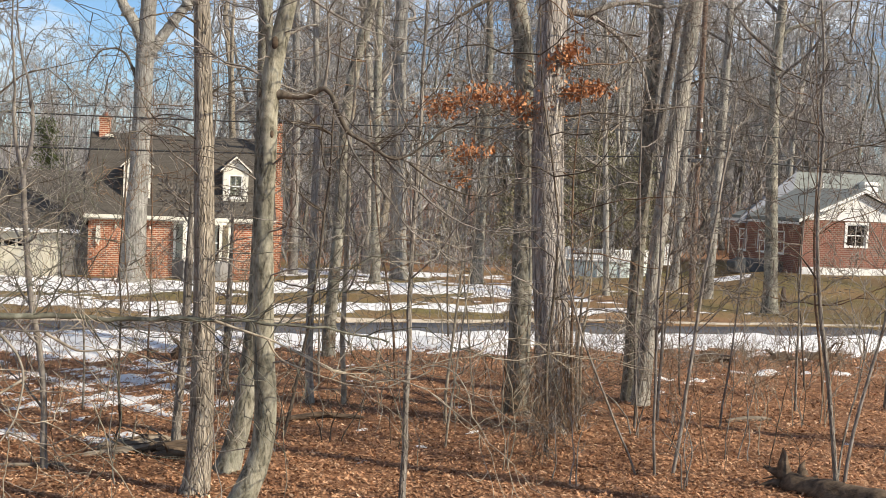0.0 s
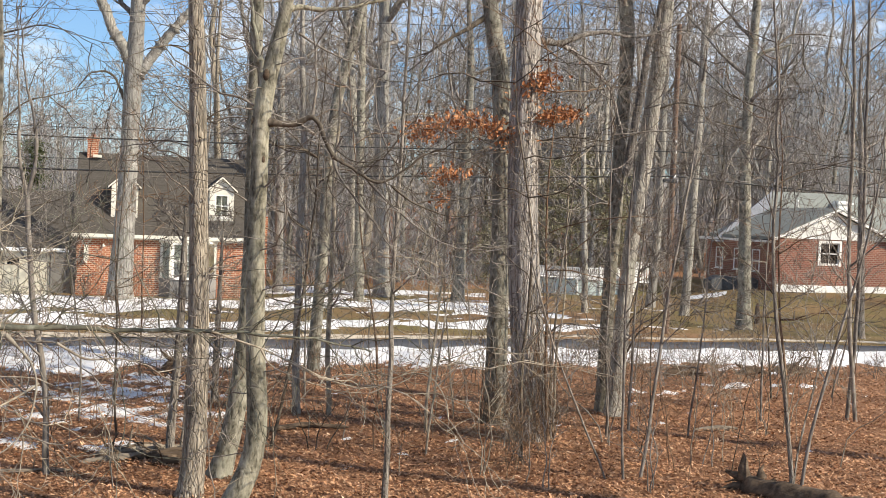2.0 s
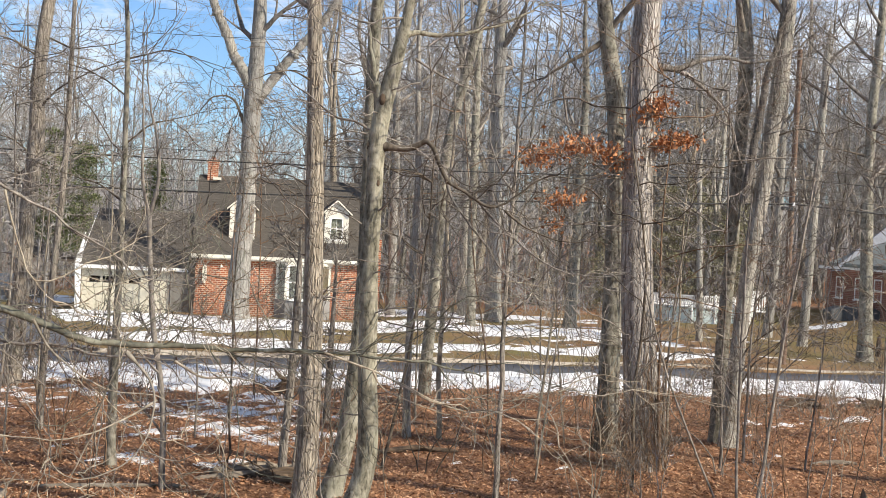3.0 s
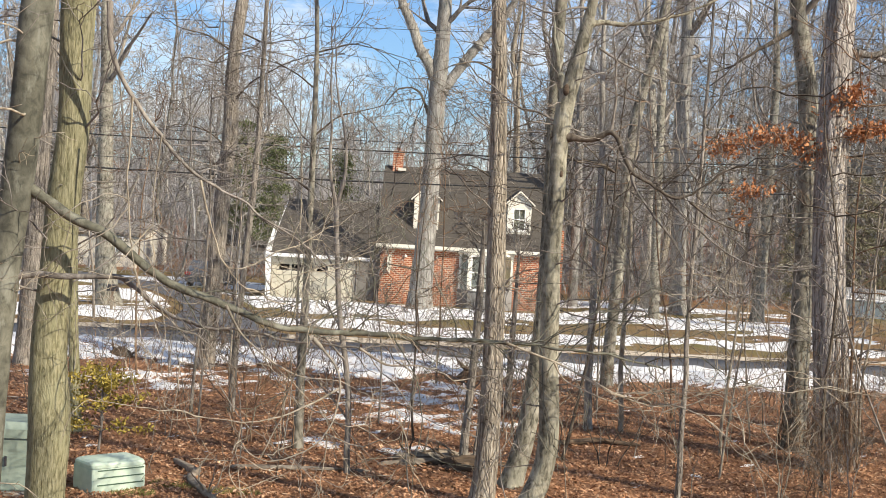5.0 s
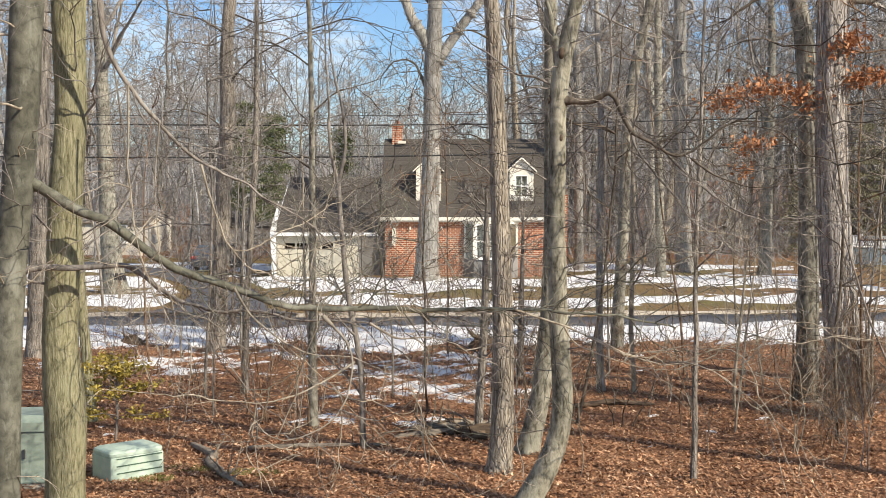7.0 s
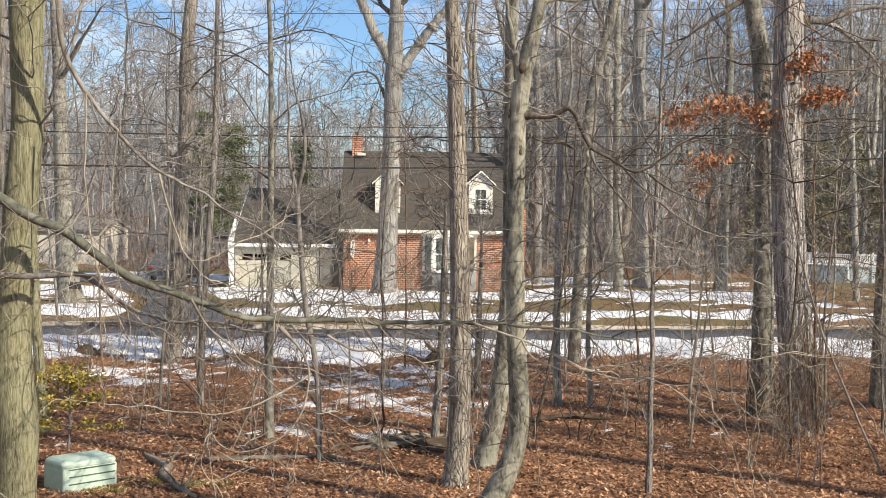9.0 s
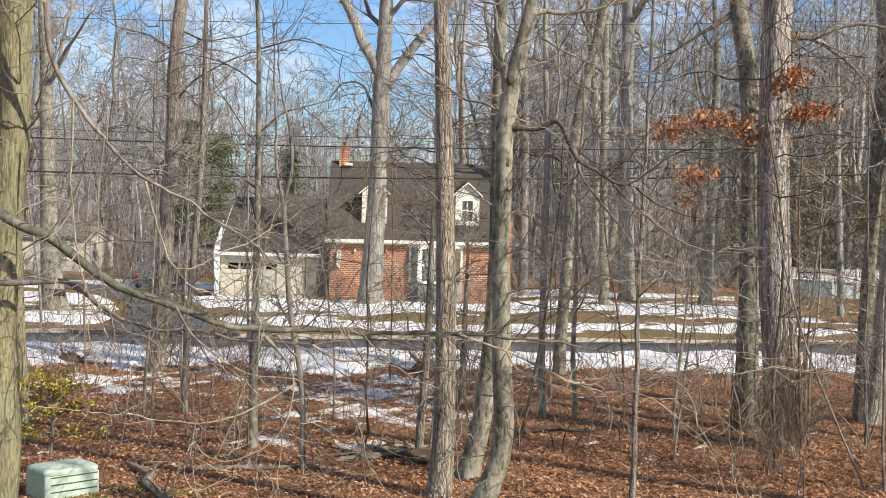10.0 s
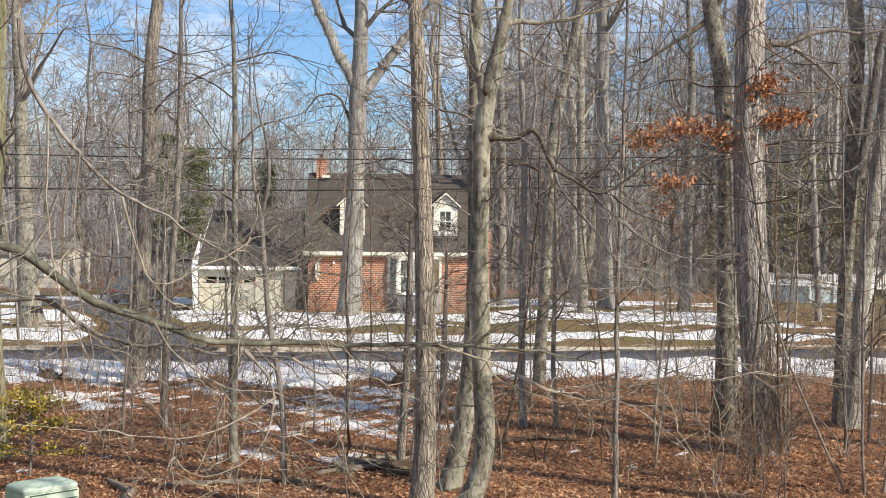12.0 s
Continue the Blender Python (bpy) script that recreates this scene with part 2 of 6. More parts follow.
SLOT = simple("dark_louvre", (0.05, 0.09, 0.06), (0.08, 0.13, 0.09), 5, 0.7, 0)
BLACK_METAL = simple("black_metal", (0.02, 0.02, 0.022), (0.045, 0.045, 0.05), 8, 0.5, 0.05)
CABLE = simple("cable_sheath", (0.02, 0.02, 0.02), (0.045, 0.045, 0.045), 8, 0.6, 0)
POOL_WALL = simple("pool_steel", (0.68, 0.78, 0.74), (0.78, 0.86, 0.82), 3, 0.45, 0.05)
POLE_WOOD = simple("pole_timber", (0.13, 0.085, 0.06), (0.22, 0.145, 0.105), 14, 0.9, 0.5, 0.02, 0, (1, 1, 0.1))
ROT_WOOD = simple("rotting_wood", (0.045, 0.032, 0.023), (0.19, 0.135, 0.09), 7, 0.95, 0.9, 0.05, 0, (0.25, 1, 1))
GREY_WOOD = simple("weathered_wood", (0.14, 0.112, 0.083), (0.34, 0.285, 0.22), 9, 0.95, 0.8, 0.03, 0, (0.25, 1, 1))
TARPAULIN = simple("faded_tarpaulin", (0.05, 0.055, 0.058), (0.10, 0.105, 0.11), 6, 0.6, 0.3, 0.03)
RIDGE_WOODS = simple("distant_woods", (0.17, 0.16, 0.155), (0.30, 0.285, 0.275), 1.6, 0.95, 0.5, 0.2, 0, (1, 1, 0.12))
DARK_ROOM = simple("dim_interior", (0.05, 0.05, 0.05), (0.08, 0.08, 0.08), 3, 0.9, 0)
CAR_BLUE = simple("blue_grey_car_paint", (0.10, 0.115, 0.135), (0.14, 0.155, 0.175), 3, 0.22, 0, 0.01, 0.3)
CAR_RED = simple("red_lamp_plastic", (0.35, 0.02, 0.02), (0.45, 0.03, 0.03), 3, 0.3, 0)


def snow_material():
    m, n, l, b = shader("old_snow", 0.6)
    v = placed(n, l, (1, 1, 1))
    f = noise_fac(n, l, v, 5, 7, 0.65)
    dirt = noise_fac(n, l, v, 1.1, 6, 0.7)
    c = steps(n, l, f, (0.3, (0.69, 0.69, 0.69)), (0.7, (0.82, 0.81, 0.79)))
    d = steps(n, l, dirt, (0.62, (0, 0, 0)), (0.78, (0.55, 0.55, 0.55)))
    l.new(blend(n, l, d, c, (0.42, 0.36, 0.30)), b.inputs["Base Color"])
    relief(n, l, b, f, 0.6, 0.06)
    return m


SNOW = snow_material()


def brick_material(name, a, c, mortar, row=0.105):
    m, n, l, b = shader(name, 0.9)
    g = n.new("ShaderNodeTexCoord")
    s = n.new("ShaderNodeSeparateXYZ")
    l.new(g.outputs["Object"], s.inputs[0])
    add = n.new("ShaderNodeMath")
    l.new(s.outputs["X"], add.inputs[0])
    l.new(s.outputs["Y"], add.inputs[1])
    j = n.new("ShaderNodeCombineXYZ")
    l.new(add.outputs[0], j.inputs["X"])
    l.new(s.outputs["Z"], j.inputs["Y"])
    t = n.new("ShaderNodeTexBrick")
    l.new(j.outputs[0], t.inputs["Vector"])
    t.inputs["Scale"].default_value = 1.0
    t.inputs["Brick Width"].default_value, t.inputs["Row Height"].default_value = 0.26, row
    t.inputs["Mortar Size"].default_value, t.inputs["Mortar Smooth"].default_value = 0.02, 0.25
    t.inputs["Color1"].default_value, t.inputs["Color2"].default_value = (*a, 1), (*c, 1)
    t.inputs["Mortar"].default_value = (*mortar, 1)
    stain = steps(n, l, noise_fac(n, l, j.outputs[0], 1.3, 5, 0.6), (0.3, (0.8, 0.78, 0.78)), (0.7, (1.12, 1.1, 1.08)))
    l.new(blend(n, l, 1.0, t.outputs["Color"], stain, "MULTIPLY"), b.inputs["Base Color"])
    inv = n.new("ShaderNodeInvert")
    l.new(t.outputs["Fac"], inv.inputs["Color"])
    relief(n, l, b, inv.outputs["Color"], 0.7, 0.015)
    return m


BRICK = brick_material("orange_brick", (0.42, 0.135, 0.06), (0.295, 0.08, 0.04), (0.58, 0.46, 0.34))
BRICK_RED = brick_material("red_brick", (0.29, 0.112, 0.078), (0.215, 0.08, 0.058), (0.33, 0.25, 0.20), 0.12)


def glass_material():
    m, n, l, b = shader("window_glass", 0.03)
    b.inputs["Base Color"].default_value = (0.85, 0.9, 0.9, 1)
    b.inputs["Transmission Weight"].default_value, b.inputs["IOR"].default_value = 1.0, 1.45
    b.inputs["Specular IOR Level"].default_value = 0.5
    return m


GLASS = glass_material()


# ---- mesh helpers ----
def part(name, bm, material, parent=None, label=""):
    """Links a bmesh as one mesh object, under a thing where one is given."""
    me = bpy.data.meshes.new(name)
    bm.to_mesh(me)
    bm.free()
    me.materials.append(material)
    ob = new(name, me)
    ob.parent = parent
    return tagged(ob, label) if label else ob


def raw(name, verts, faces, material, parent=None, smooth=False):
    me = bpy.data.meshes.new(name)
    me.from_pydata(verts, [], faces)
    me.materials.append(material)
    if smooth:
        me.polygons.foreach_set("use_smooth", [True] * len(me.polygons))
    me.update()
    ob = new(name, me)
    ob.parent = parent
    return ob


def thing(name, label, category, at=(0, 0, 0), turn=0.0, group="", kind=""):
    ob = new(name)
    ob.empty_display_size = 0.2
    ob.matrix_world = pose(*at, 0, 0, turn)
    return tagged(ob, label, category, group, kind)


def block(*boxes, bevel=0.0):
    """A bmesh of boxes (x0, x1, y0, y1, z0, z1)."""
    bm = bmesh.new()
    for x0, x1, y0, y1, z0, z1 in boxes:
        m = Matrix.Translation(((x0 + x1) / 2, (y0 + y1) / 2, (z0 + z1) / 2)) @ Matrix.Diagonal((x1 - x0, y1 - y0, z1 - z0, 1))
        bmesh.ops.create_cube(bm, size=1.0, matrix=m)
    if bevel:
        bmesh.ops.bevel(bm, geom=bm.edges[:], offset=bevel, segments=2, affect="EDGES", profile=0.5)
    return bm


def prism(outline, axis, a, c):
    """A bmesh that pulls a flat outline along an axis from a to c. The outline is (y, z) for x and (x, z) for y."""
    bm = bmesh.new()

    def put(u, w, s):
        return (s, u, w) if axis == "x" else (u, s, w)

    lo = [bm.verts.new(put(u, w, a)) for u, w in outline]
    hi = [bm.verts.new(put(u, w, c)) for u, w in outline]
    bm.faces.new(lo)
    bm.faces.new(hi[::-1])
    k = len(outline)
    for i in range(k):
        bm.faces.new((lo[i], hi[i], hi[(i + 1) % k], lo[(i + 1) % k]))
    bmesh.ops.recalc_face_normals(bm, faces=bm.faces[:])
    return bm


def rod(x, y, z0, z1, r, r2=None, sides=12):
    bm = bmesh.new()
    m = Matrix.Translation((x, y, (z0 + z1) / 2))
    bmesh.ops.create_cone(bm, cap_ends=True, segments=sides, radius1=r, radius2=r if r2 is None else r2, depth=z1 - z0, matrix=m)
    return bm


def sweep(t):
    t = np.clip(t, 0, 1)
    return t * t * (3 - 2 * t)


def ripple(x, y):
    """Soft uneven waves from -1 to 1, the same each time."""
    return (np.sin(0.83 * x + 0.37 * y + 1.1) + np.sin(0.51 * y - 0.66 * x + 2.7) + np.sin(1.71 * x - 1.13 * y) * 0.6
            + np.sin(2.3 * y + 1.9 * x + 0.5) * 0.45 + np.sin(3.7 * x - 2.9 * y + 1.7) * 0.3) / 2.6


def land(x, y):
    """Height of the ground: nearly flat, a lawn that climbs on one side and a wooded rise behind."""
    x, y = np.asarray(x, float), np.asarray(y, float)
    lawn = 1.0 * sweep((y - 54) / 17) * sweep((x - 29) / 9)
    hill = (0.8 + 3.7 * sweep((x + 4) / 18)) * sweep((y - 98) / 90)
    return 0.05 * ripple(x * 0.8, y * 0.8) * sweep((y - 4) / 6) + lawn + hill


def near_edge(x):
    """The y of the near edge of the road."""
    return 42.3 + 2.3 * sweep((x + 2) / 22)


def far_edge(x):
    return near_edge(x) + 6.0


# ---- ground ----
def build_ground():
    xs = np.concatenate([[-1500, -600, -250, -120], np.arange(-80, -24, 4), np.arange(-24, 44, 0.5), np.arange(44, 120, 4), [160, 300, 700, 1500]])
    ys = np.concatenate([[-1500, -500, -150, -60, -30], np.arange(-20, 14, 2), np.arange(14, 60, 0.5), np.arange(60, 100, 1), np.arange(100, 200, 5), [240, 320, 500, 900, 2000]])
    gx, gy = np.meshgrid(xs, ys)
    gz = land(gx, gy)
    road = (gy > near_edge(gx) + 0.1) & (gy < far_edge(gx) - 0.1) & (abs(gx) < 200)
    gz = np.where(road, gz - 0.25, gz)
    verts = np.stack([gx.ravel(), gy.ravel(), gz.ravel()], 1).tolist()
    w = len(xs)
    i = (np.arange(len(ys) - 1)[:, None] * w + np.arange(w - 1)[None]).ravel()
    faces = np.stack([i, i + 1, i + w + 1, i + w], 1).tolist()
    return tagged(raw("ground", verts, faces, GROUND, smooth=True), "woodland floor of brown leaf litter running into a tan winter lawn", "ground", kind="structure")


build_ground()


def ribbon(name, rows, material, label, category):
    """A strip from rows of points across it."""
    k = len(rows[0])
    verts = [p for row in rows for p in row]
    faces = [(i * k + j, i * k + j + 1, (i + 1) * k + j + 1, (i + 1) * k + j) for i in range(len(rows) - 1) for j in range(k - 1)]
    return tagged(raw(name, verts, faces, material, smooth=True), label, category, kind="structure")


def build_road():
    xs = np.concatenate([np.arange(-120, -30, 5), np.arange(-30, 60, 1.0), np.arange(60, 140, 5)])
    rows = []
    for x in xs:
        a, c = near_edge(x), far_edge(x)
        h = float(land(x, (a + c) / 2))
        rows.append([(x, a, h - 0.3), (x, a, h - 0.07), (x, (a + c) / 2, h - 0.01), (x, c, h - 0.07), (x, c, h - 0.3)])
    ribbon("road", rows, ASPHALT, "grey asphalt residential road with wet edges", "road")
    rows = []
    for x in xs:
        c = far_edge(x)
        h = float(land(x, c))
        rows.append([(x, c - 0.02, h - 0.3), (x, c - 0.02, h + 0.05), (x, c + 0.04, h + 0.07), (x, c + 0.17, h + 0.07), (x, c + 0.19, h - 0.2)])
    ribbon("kerb", rows, CONCRETE, "pale worn concrete kerb along the road", "kerb")


build_road()


DRIVE_Y = (46.0, 48.0, 53.0, 58.0, 63.0, 68.0, 73.5, 79.0, 84.0)
DRIVE_X = (-9.0, -9.0, -9.6, -10.3, -11.8, -14.2, -18.0, -24.0, -31.0)


def drive_x(y):
    return np.interp(y, DRIVE_Y, DRIVE_X)


def drive_half(y):
    return 1.5 + 1.9 * np.exp(-np.maximum(y - 48.0, 0) / 2.5) + 0.06 * np.maximum(y - 66, 0)


def build_driveway():
    """The asphalt drive that leaves the road towards the houses behind."""
    rows = []
    for y in np.arange(48.15, 83.0, 0.6):
        cx, half = float(drive_x(y)), float(drive_half(y))
        rows.append([(cx + s * half, y, float(land(cx, y)) + 0.035 + 0.03 * (1 - s * s)) for s in (-1, -0.5, 0, 0.5, 1)])
    ribbon("driveway", rows, ASPHALT, "dark wet asphalt driveway between snowy verges", "driveway")


build_driveway()


def snow(name, label, x0, x1, y0, y1, step, depth_of):
    """A sheet of snow whose edge lies where its depth runs out."""
    xs, ys = np.arange(x0, x1 + step, step), np.arange(y0, y1 + step, step)
    gx, gy = np.meshgrid(xs, ys)
    d = depth_of(gx, gy)
    gz = land(gx, gy) + np.clip(d, -0.08, 0.35)
    keep = d > -0.02
    w = len(xs)
    i = (np.arange(len(ys) - 1)[:, None] * w + np.arange(w - 1)[None]).ravel()
    k = keep.ravel()
    on = k[i] | k[i + 1] | k[i + w] | k[i + w + 1]
    i = i[on]
    used = np.unique(np.concatenate([i, i + 1, i + w, i + w + 1]))
    back = np.full(gx.size, -1)
    back[used] = np.arange(len(used))
    verts = np.stack([gx.ravel()[used], gy.ravel()[used], gz.ravel()[used]], 1).tolist()
    faces = np.stack([back[i], back[i + 1], back[i + w + 1], back[i + w]], 1).tolist()
    return tagged(raw(name, verts, faces, SNOW, smooth=True), label, "snow", kind="structure")


def verge_snow(x, y):
    """The ploughed bank along the near side of the road."""
    n = near_edge(x)
    rag = 1.6 * ripple(x * 1.1 + 3, x * 0.4) + 0.8 * ripple(x * 3.1, y * 2.0)
    front = n - 3.0 - 0.8 * rag - 0.9 * sweep((4 - x) / 8)
    rise = np.minimum((n + 0.9 + 0.25 * ripple(x * 2, 5 + x) - y) * 0.30, (y - front) * 0.12)
    return np.minimum(rise, 0.24 + 0.05 * ripple(x * 2.2, y * 2.2)) + 0.05 * ripple(x * 3.3, y * 3.3) + 0.10 * ripple(x * 6.1 + 2, y * 7.3) * sweep((front + 1.6 - y) / 1.6)


def wood_snow(x, y):
    """Patches left lying among the trees."""
    patch = 0.0 * x - 1.0
    for cx, cy, rx, ry in ((-0.9, 34.0, 2.3, 1.6), (-0.4, 30.5, 2.2, 1.3), (0.5, 36.5, 1.6, 1.3), (-8.0, 35.0, 2.6, 1.3), (-6.6, 33.4, 1.5, 0.6), (-2.2, 26.6, 0.8, 0.4),
                           (-0.7, 26.2, 1.3, 0.5), (-5.0, 36.6, 1.3, 0.8), (18.6, 36.2, 1.7, 0.45), (14.5, 34.6, 0.9, 0.4), (20.5, 40.0, 1.5, 0.6), (-11.0, 34.5, 1.6, 0.6)):
        patch = np.maximum(patch, 1 - np.sqrt(((x - cx) / rx) ** 2 + ((y - cy) / ry) ** 2))
    return 0.075 * patch + 0.07 * ripple(x * 3.1, y * 4.6) + 0.075 * ripple(x * 7.3 + 1, y * 9.1) - 0.03


def yard_snow(x, y):
    """Bands across the front yards, thin over the drive and the lawn on the far side."""
    f = far_edge(x)
    wide = ripple(x * 0.33 + 1.7, y * 0.5 + 4) + 0.6 * ripple(x * 0.8 + 5, y * 1.1 + 2)
    band = 0.0 * x - 1.0
    for mid, half, amount in ((5.2, 2.5, 1.0), (15.8, 4.2, 1.15), (27.0, 3.0, 0.9)):
        band = np.maximum(band, amount - abs(y - f - mid - 0.8 * ripple(x * 0.45 + mid, 7 + mid)) / half)
    band = band + 0.52 * wide + 0.16 * ripple(x * 1.7 + 2, y * 1.2) - 0.1
    fade = 1.2 * sweep((x - 15.5) / 8) + 3.0 * sweep((y - 66.8) / 1.5) * ((x > -10.4) & (x < 6.4))
    on_drive = sweep((drive_half(y) + 0.7 - abs(x - drive_x(y))) / 0.6)
    band = band + 0.35 * sweep((-10.5 - x) / 2) * sweep((y - f - 2.0) / 2)
    return 0.13 * (band - fade) - 0.35 * on_drive + 0.05 * ripple(x * 1.9, y * 2.4) + 0.03 * ripple(x * 4.3, y * 5.1) - 0.02


snow("snow_bank", "ploughed white snow bank along the road edge", -34, 60, 34, 46.8 + 12, 0.25, verge_snow)
snow("snow_patch", "thin melting snow patches over fallen leaves", -13, 23, 24, 41.5, 0.16, wood_snow)
snow("snow_yard", "melting snow in bands across the front lawns", -34, 24, 48.6, 82, 0.25, yard_snow)


# ---- houses ----
def window_in(parent, x0, x1, z0, z1, y, rows=2, cols=2, depth=0.12, name="window"):
    """A white sash window that faces -y, with frame, bars and panes set back in it."""
    w = 0.07
    win = part(name, block((x0, x0 + w, y, y + depth, z0, z1), (x1 - w, x1, y, y + depth, z0, z1), (x0 + w, x1 - w, y, y + depth, z1 - w, z1), (x0 + w, x1 - w, y, y + depth, z0, z0 + w)), WHITE_PAINT, parent)
    part("window_sill", block((x0 - 0.06, x1 + 0.06, y - 0.07, y + 0.02, z0 - 0.06, z0 - 0.002)), WHITE_PAINT, win)
    bars = []
    for i in range(1, cols):
        c = x0 + (x1 - x0) * i / cols
        bars.append((c - 0.012, c + 0.012, y + 0.04, y + 0.07, z0 + w, z1 - w))
    mid = (z0 + z1) / 2
    bars.append((x0 + w, x1 - w, y + 0.025, y + 0.08, mid - 0.03, mid + 0.03))
    for k in range(1, rows):
        for a, c in ((z0 + w, mid), (mid, z1 - w)):
            h = a + (c - a) * k / rows
            bars.append((x0 + w, x1 - w, y + 0.042, y + 0.068, h - 0.012, h + 0.012))
    part("glazing_bar", block(*bars), WHITE_PAINT, win)
    part("pane", block((x0 + w, x1 - w, y + 0.05, y + 0.056, z0 + w, z1 - w)), GLASS, win)
    return win


def wall_with_hole(x0, x1, y0, y1, z0, z1, hx0, hx1, hz0, hz1):
    return block((x0, hx0, y0, y1, z0, z1), (hx1, x1, y0, y1, z0, z1), (hx0, hx1, y0, y1, hz1, z1), (hx0, hx1, y0, y1, z0, hz0))


def roof_slab(x0, x1, y_eave, z_eave, y_ridge, z_ridge, y_back, thick=0.16):
    up = thick * 1.3
    return prism([(y_eave, z_eave - up), (y_eave, z_eave), (y_ridge, z_ridge), (y_back, z_eave), (y_back, z_eave - up), (y_ridge, z_ridge - up)], "x", x0, x1)


def shingle_courses(x0, x1, y_eave, z_eave, y_ridge, z_ridge, pitch=0.2):
    """Thin stepped courses laid over a front slope."""
    bm = bmesh.new()
    run, rise = y_ridge - y_eave, z_ridge - z_eave
    length = math.hypot(run, rise)
    k = int(length / pitch)
    up = Vector((0, -rise, run)).normalized()
    for i in range(k):
        a, c = i / k, (i + 1) / k
        p = [Vector((x, y_eave + run * t, z_eave + rise * t)) + up * h for x in (x0, x1) for t, h in ((a, 0.011), (c, 0.005), (a, 0.002))]
        v = [bm.verts.new(q) for q in p]
        bm.faces.new((v[0], v[3], v[4], v[1]))
        bm.faces.new((v[2], v[5], v[3], v[0]))
        bm.faces.new((v[0], v[1], v[2]))
        bm.faces.new((v[3], v[5], v[4]))
    bmesh.ops.recalc_face_normals(bm, faces=bm.faces[:])
    return bm


def brick_cape():
    h = thing("house", "orange brick cape house with dark shingle roof and two white dormers", "house")
    F, B = 68.5, 77.0
    L, R = -3.53, 5.75
    bx0, bx1 = 0.70, 3.66
    part("wall", block((L, bx0, F, F + 0.25, -0.3, 3.1), (bx1, R, F, F + 0.25, -0.3, 3.1), (bx0, bx1, F, F + 0.25, 2.92, 3.1), (bx0, bx1, F, F + 0.25, -0.3, 0.45)), BRICK, h, "orange brick front wall with pale mortar")
    ridge_y, ridge_z = 72.75, 7.55
    for x in (L, R - 0.25):
        part("side_wall", prism([(F + 0.25, -0.3), (B, -0.3), (B, 3.1), (ridge_y, ridge_z - 0.35), (F + 0.25, 3.1)], "x", x, x + 0.25), BRICK, h)
    part("back_wall", block((L + 0.25, R - 0.25, B - 0.25, B, -0.3, 3.1)), BRICK, h)
    part("inner_floor", block((L + 0.25, R - 0.25, F + 0.25, B - 0.25, 0.2, 0.4), (L + 0.25, R - 0.25, F + 0.25, B - 0.25, 2.95, 3.05)), DARK_ROOM, h)
    roof = part("roof", roof_slab(L - 0.25, R + 0.2, F - 0.35, 3.24, ridge_y, ridge_z, B + 0.35), SHINGLE, h, "dark brown shingle roof")
    part("shingle_course", shingle_courses(L - 0.24, R + 0.19, F - 0.35, 3.24, ridge_y, ridge_z), SHINGLE, roof)
    part("fascia", block((L - 0.25, R + 0.2, F - 0.41, F - 0.352, 3.04, 3.22), (L - 0.2, R + 0.15, F - 0.35, F, 2.98, 3.03)), TRIM_CREAM, h, "white painted fascia board and gutter")
    c = part("chimney", block((-3.32, -2.76, 72.4, 73.1, 6.6, 8.42), (-3.37, -2.71, 72.35, 73.15, 8.2, 8.34)), BRICK, h, "red brick chimney on the ridge")
    part("flue", rod(-3.04, 72.75, 8.42, 8.6, 0.12), BRICK_RED, c)
    part("flashing", block((-3.0, -2.55, 72.1, 72.4, 7.28, 7.42)), TRIM_CREAM, c)
    part("chimney", block((R + 0.02, R + 0.85, 71.9, 73.4, -0.3, 4.4), (R + 0.22, R + 0.75, 72.2, 73.1, 4.4, 8.5)), BRICK, h, "tall brick chimney stack on the gable end")
    # dormers
    for x0, x1 in ((-1.88, -0.52), (3.20, 4.50)):
        y, zb, ze, zp = 69.05, 4.10, 5.72, 6.42
        mid = (x0 + x1) / 2
        d = part("dormer", wall_with_hole(x0, x1, y, y + 0.14, zb, ze, mid - 0.36, mid + 0.36, 4.28, 5.5), TRIM_CREAM, h, "white gabled dormer with sash window")
        part("gable", prism([(x0, ze), (x1, ze), (mid, zp - 0.08)], "y", y, y + 0.14), TRIM_CREAM, d)
        for x in (x0, x1 - 0.12):
            part("cheek", block((x, x + 0.12, y + 0.14, y + 2.1, zb, ze)), TRIM_CREAM, d)
        part("dormer_roof", prism([(x0 - 0.16, ze - 0.06), (mid, zp), (x1 + 0.16, ze - 0.06), (x1 + 0.16, ze + 0.03), (mid, zp + 0.11), (x0 - 0.16, ze + 0.03)], "y", y - 0.16, y + 2.6), SHINGLE, d)
        part("rake_board", prism([(x0 - 0.17, ze - 0.1), (mid, zp - 0.06), (x1 + 0.17, ze - 0.1), (x1 + 0.17, ze), (mid, zp + 0.05), (x0 - 0.17, ze)], "y", y - 0.2, y - 0.162), TRIM_CREAM, d)
        part("backing", block((x0 + 0.12, x1 - 0.12, y + 1.0, y + 1.05, zb, ze)), DARK_ROOM, d)
        part("blind", block((mid - 0.34, mid + 0.34, y + 0.2, y + 0.22, 4.3, 5.48)), CREAM_PAINT, d, "pale drawn blind behind the glass")
        window_in(d, mid - 0.36, mid + 0.36, 4.28, 5.5, y + 0.01, 1, 2)
    # bay window
    yo = F - 0.55
    bay = part("bay_window", prism([(bx0 - 0.05, F), (bx1 + 0.05, F), (bx1 - 0.5, yo), (bx0 + 0.55, yo)], "y", 0, 1), TRIM_CREAM, h, "white bay window with grey panelled base")
    # the bay's outline is a plan: lay it flat between sill and head
    me = bay.data
    for v in me.vertices:
        x, t, p = v.co
        v.co = (x, p, 2.86 + 0.14 * t)
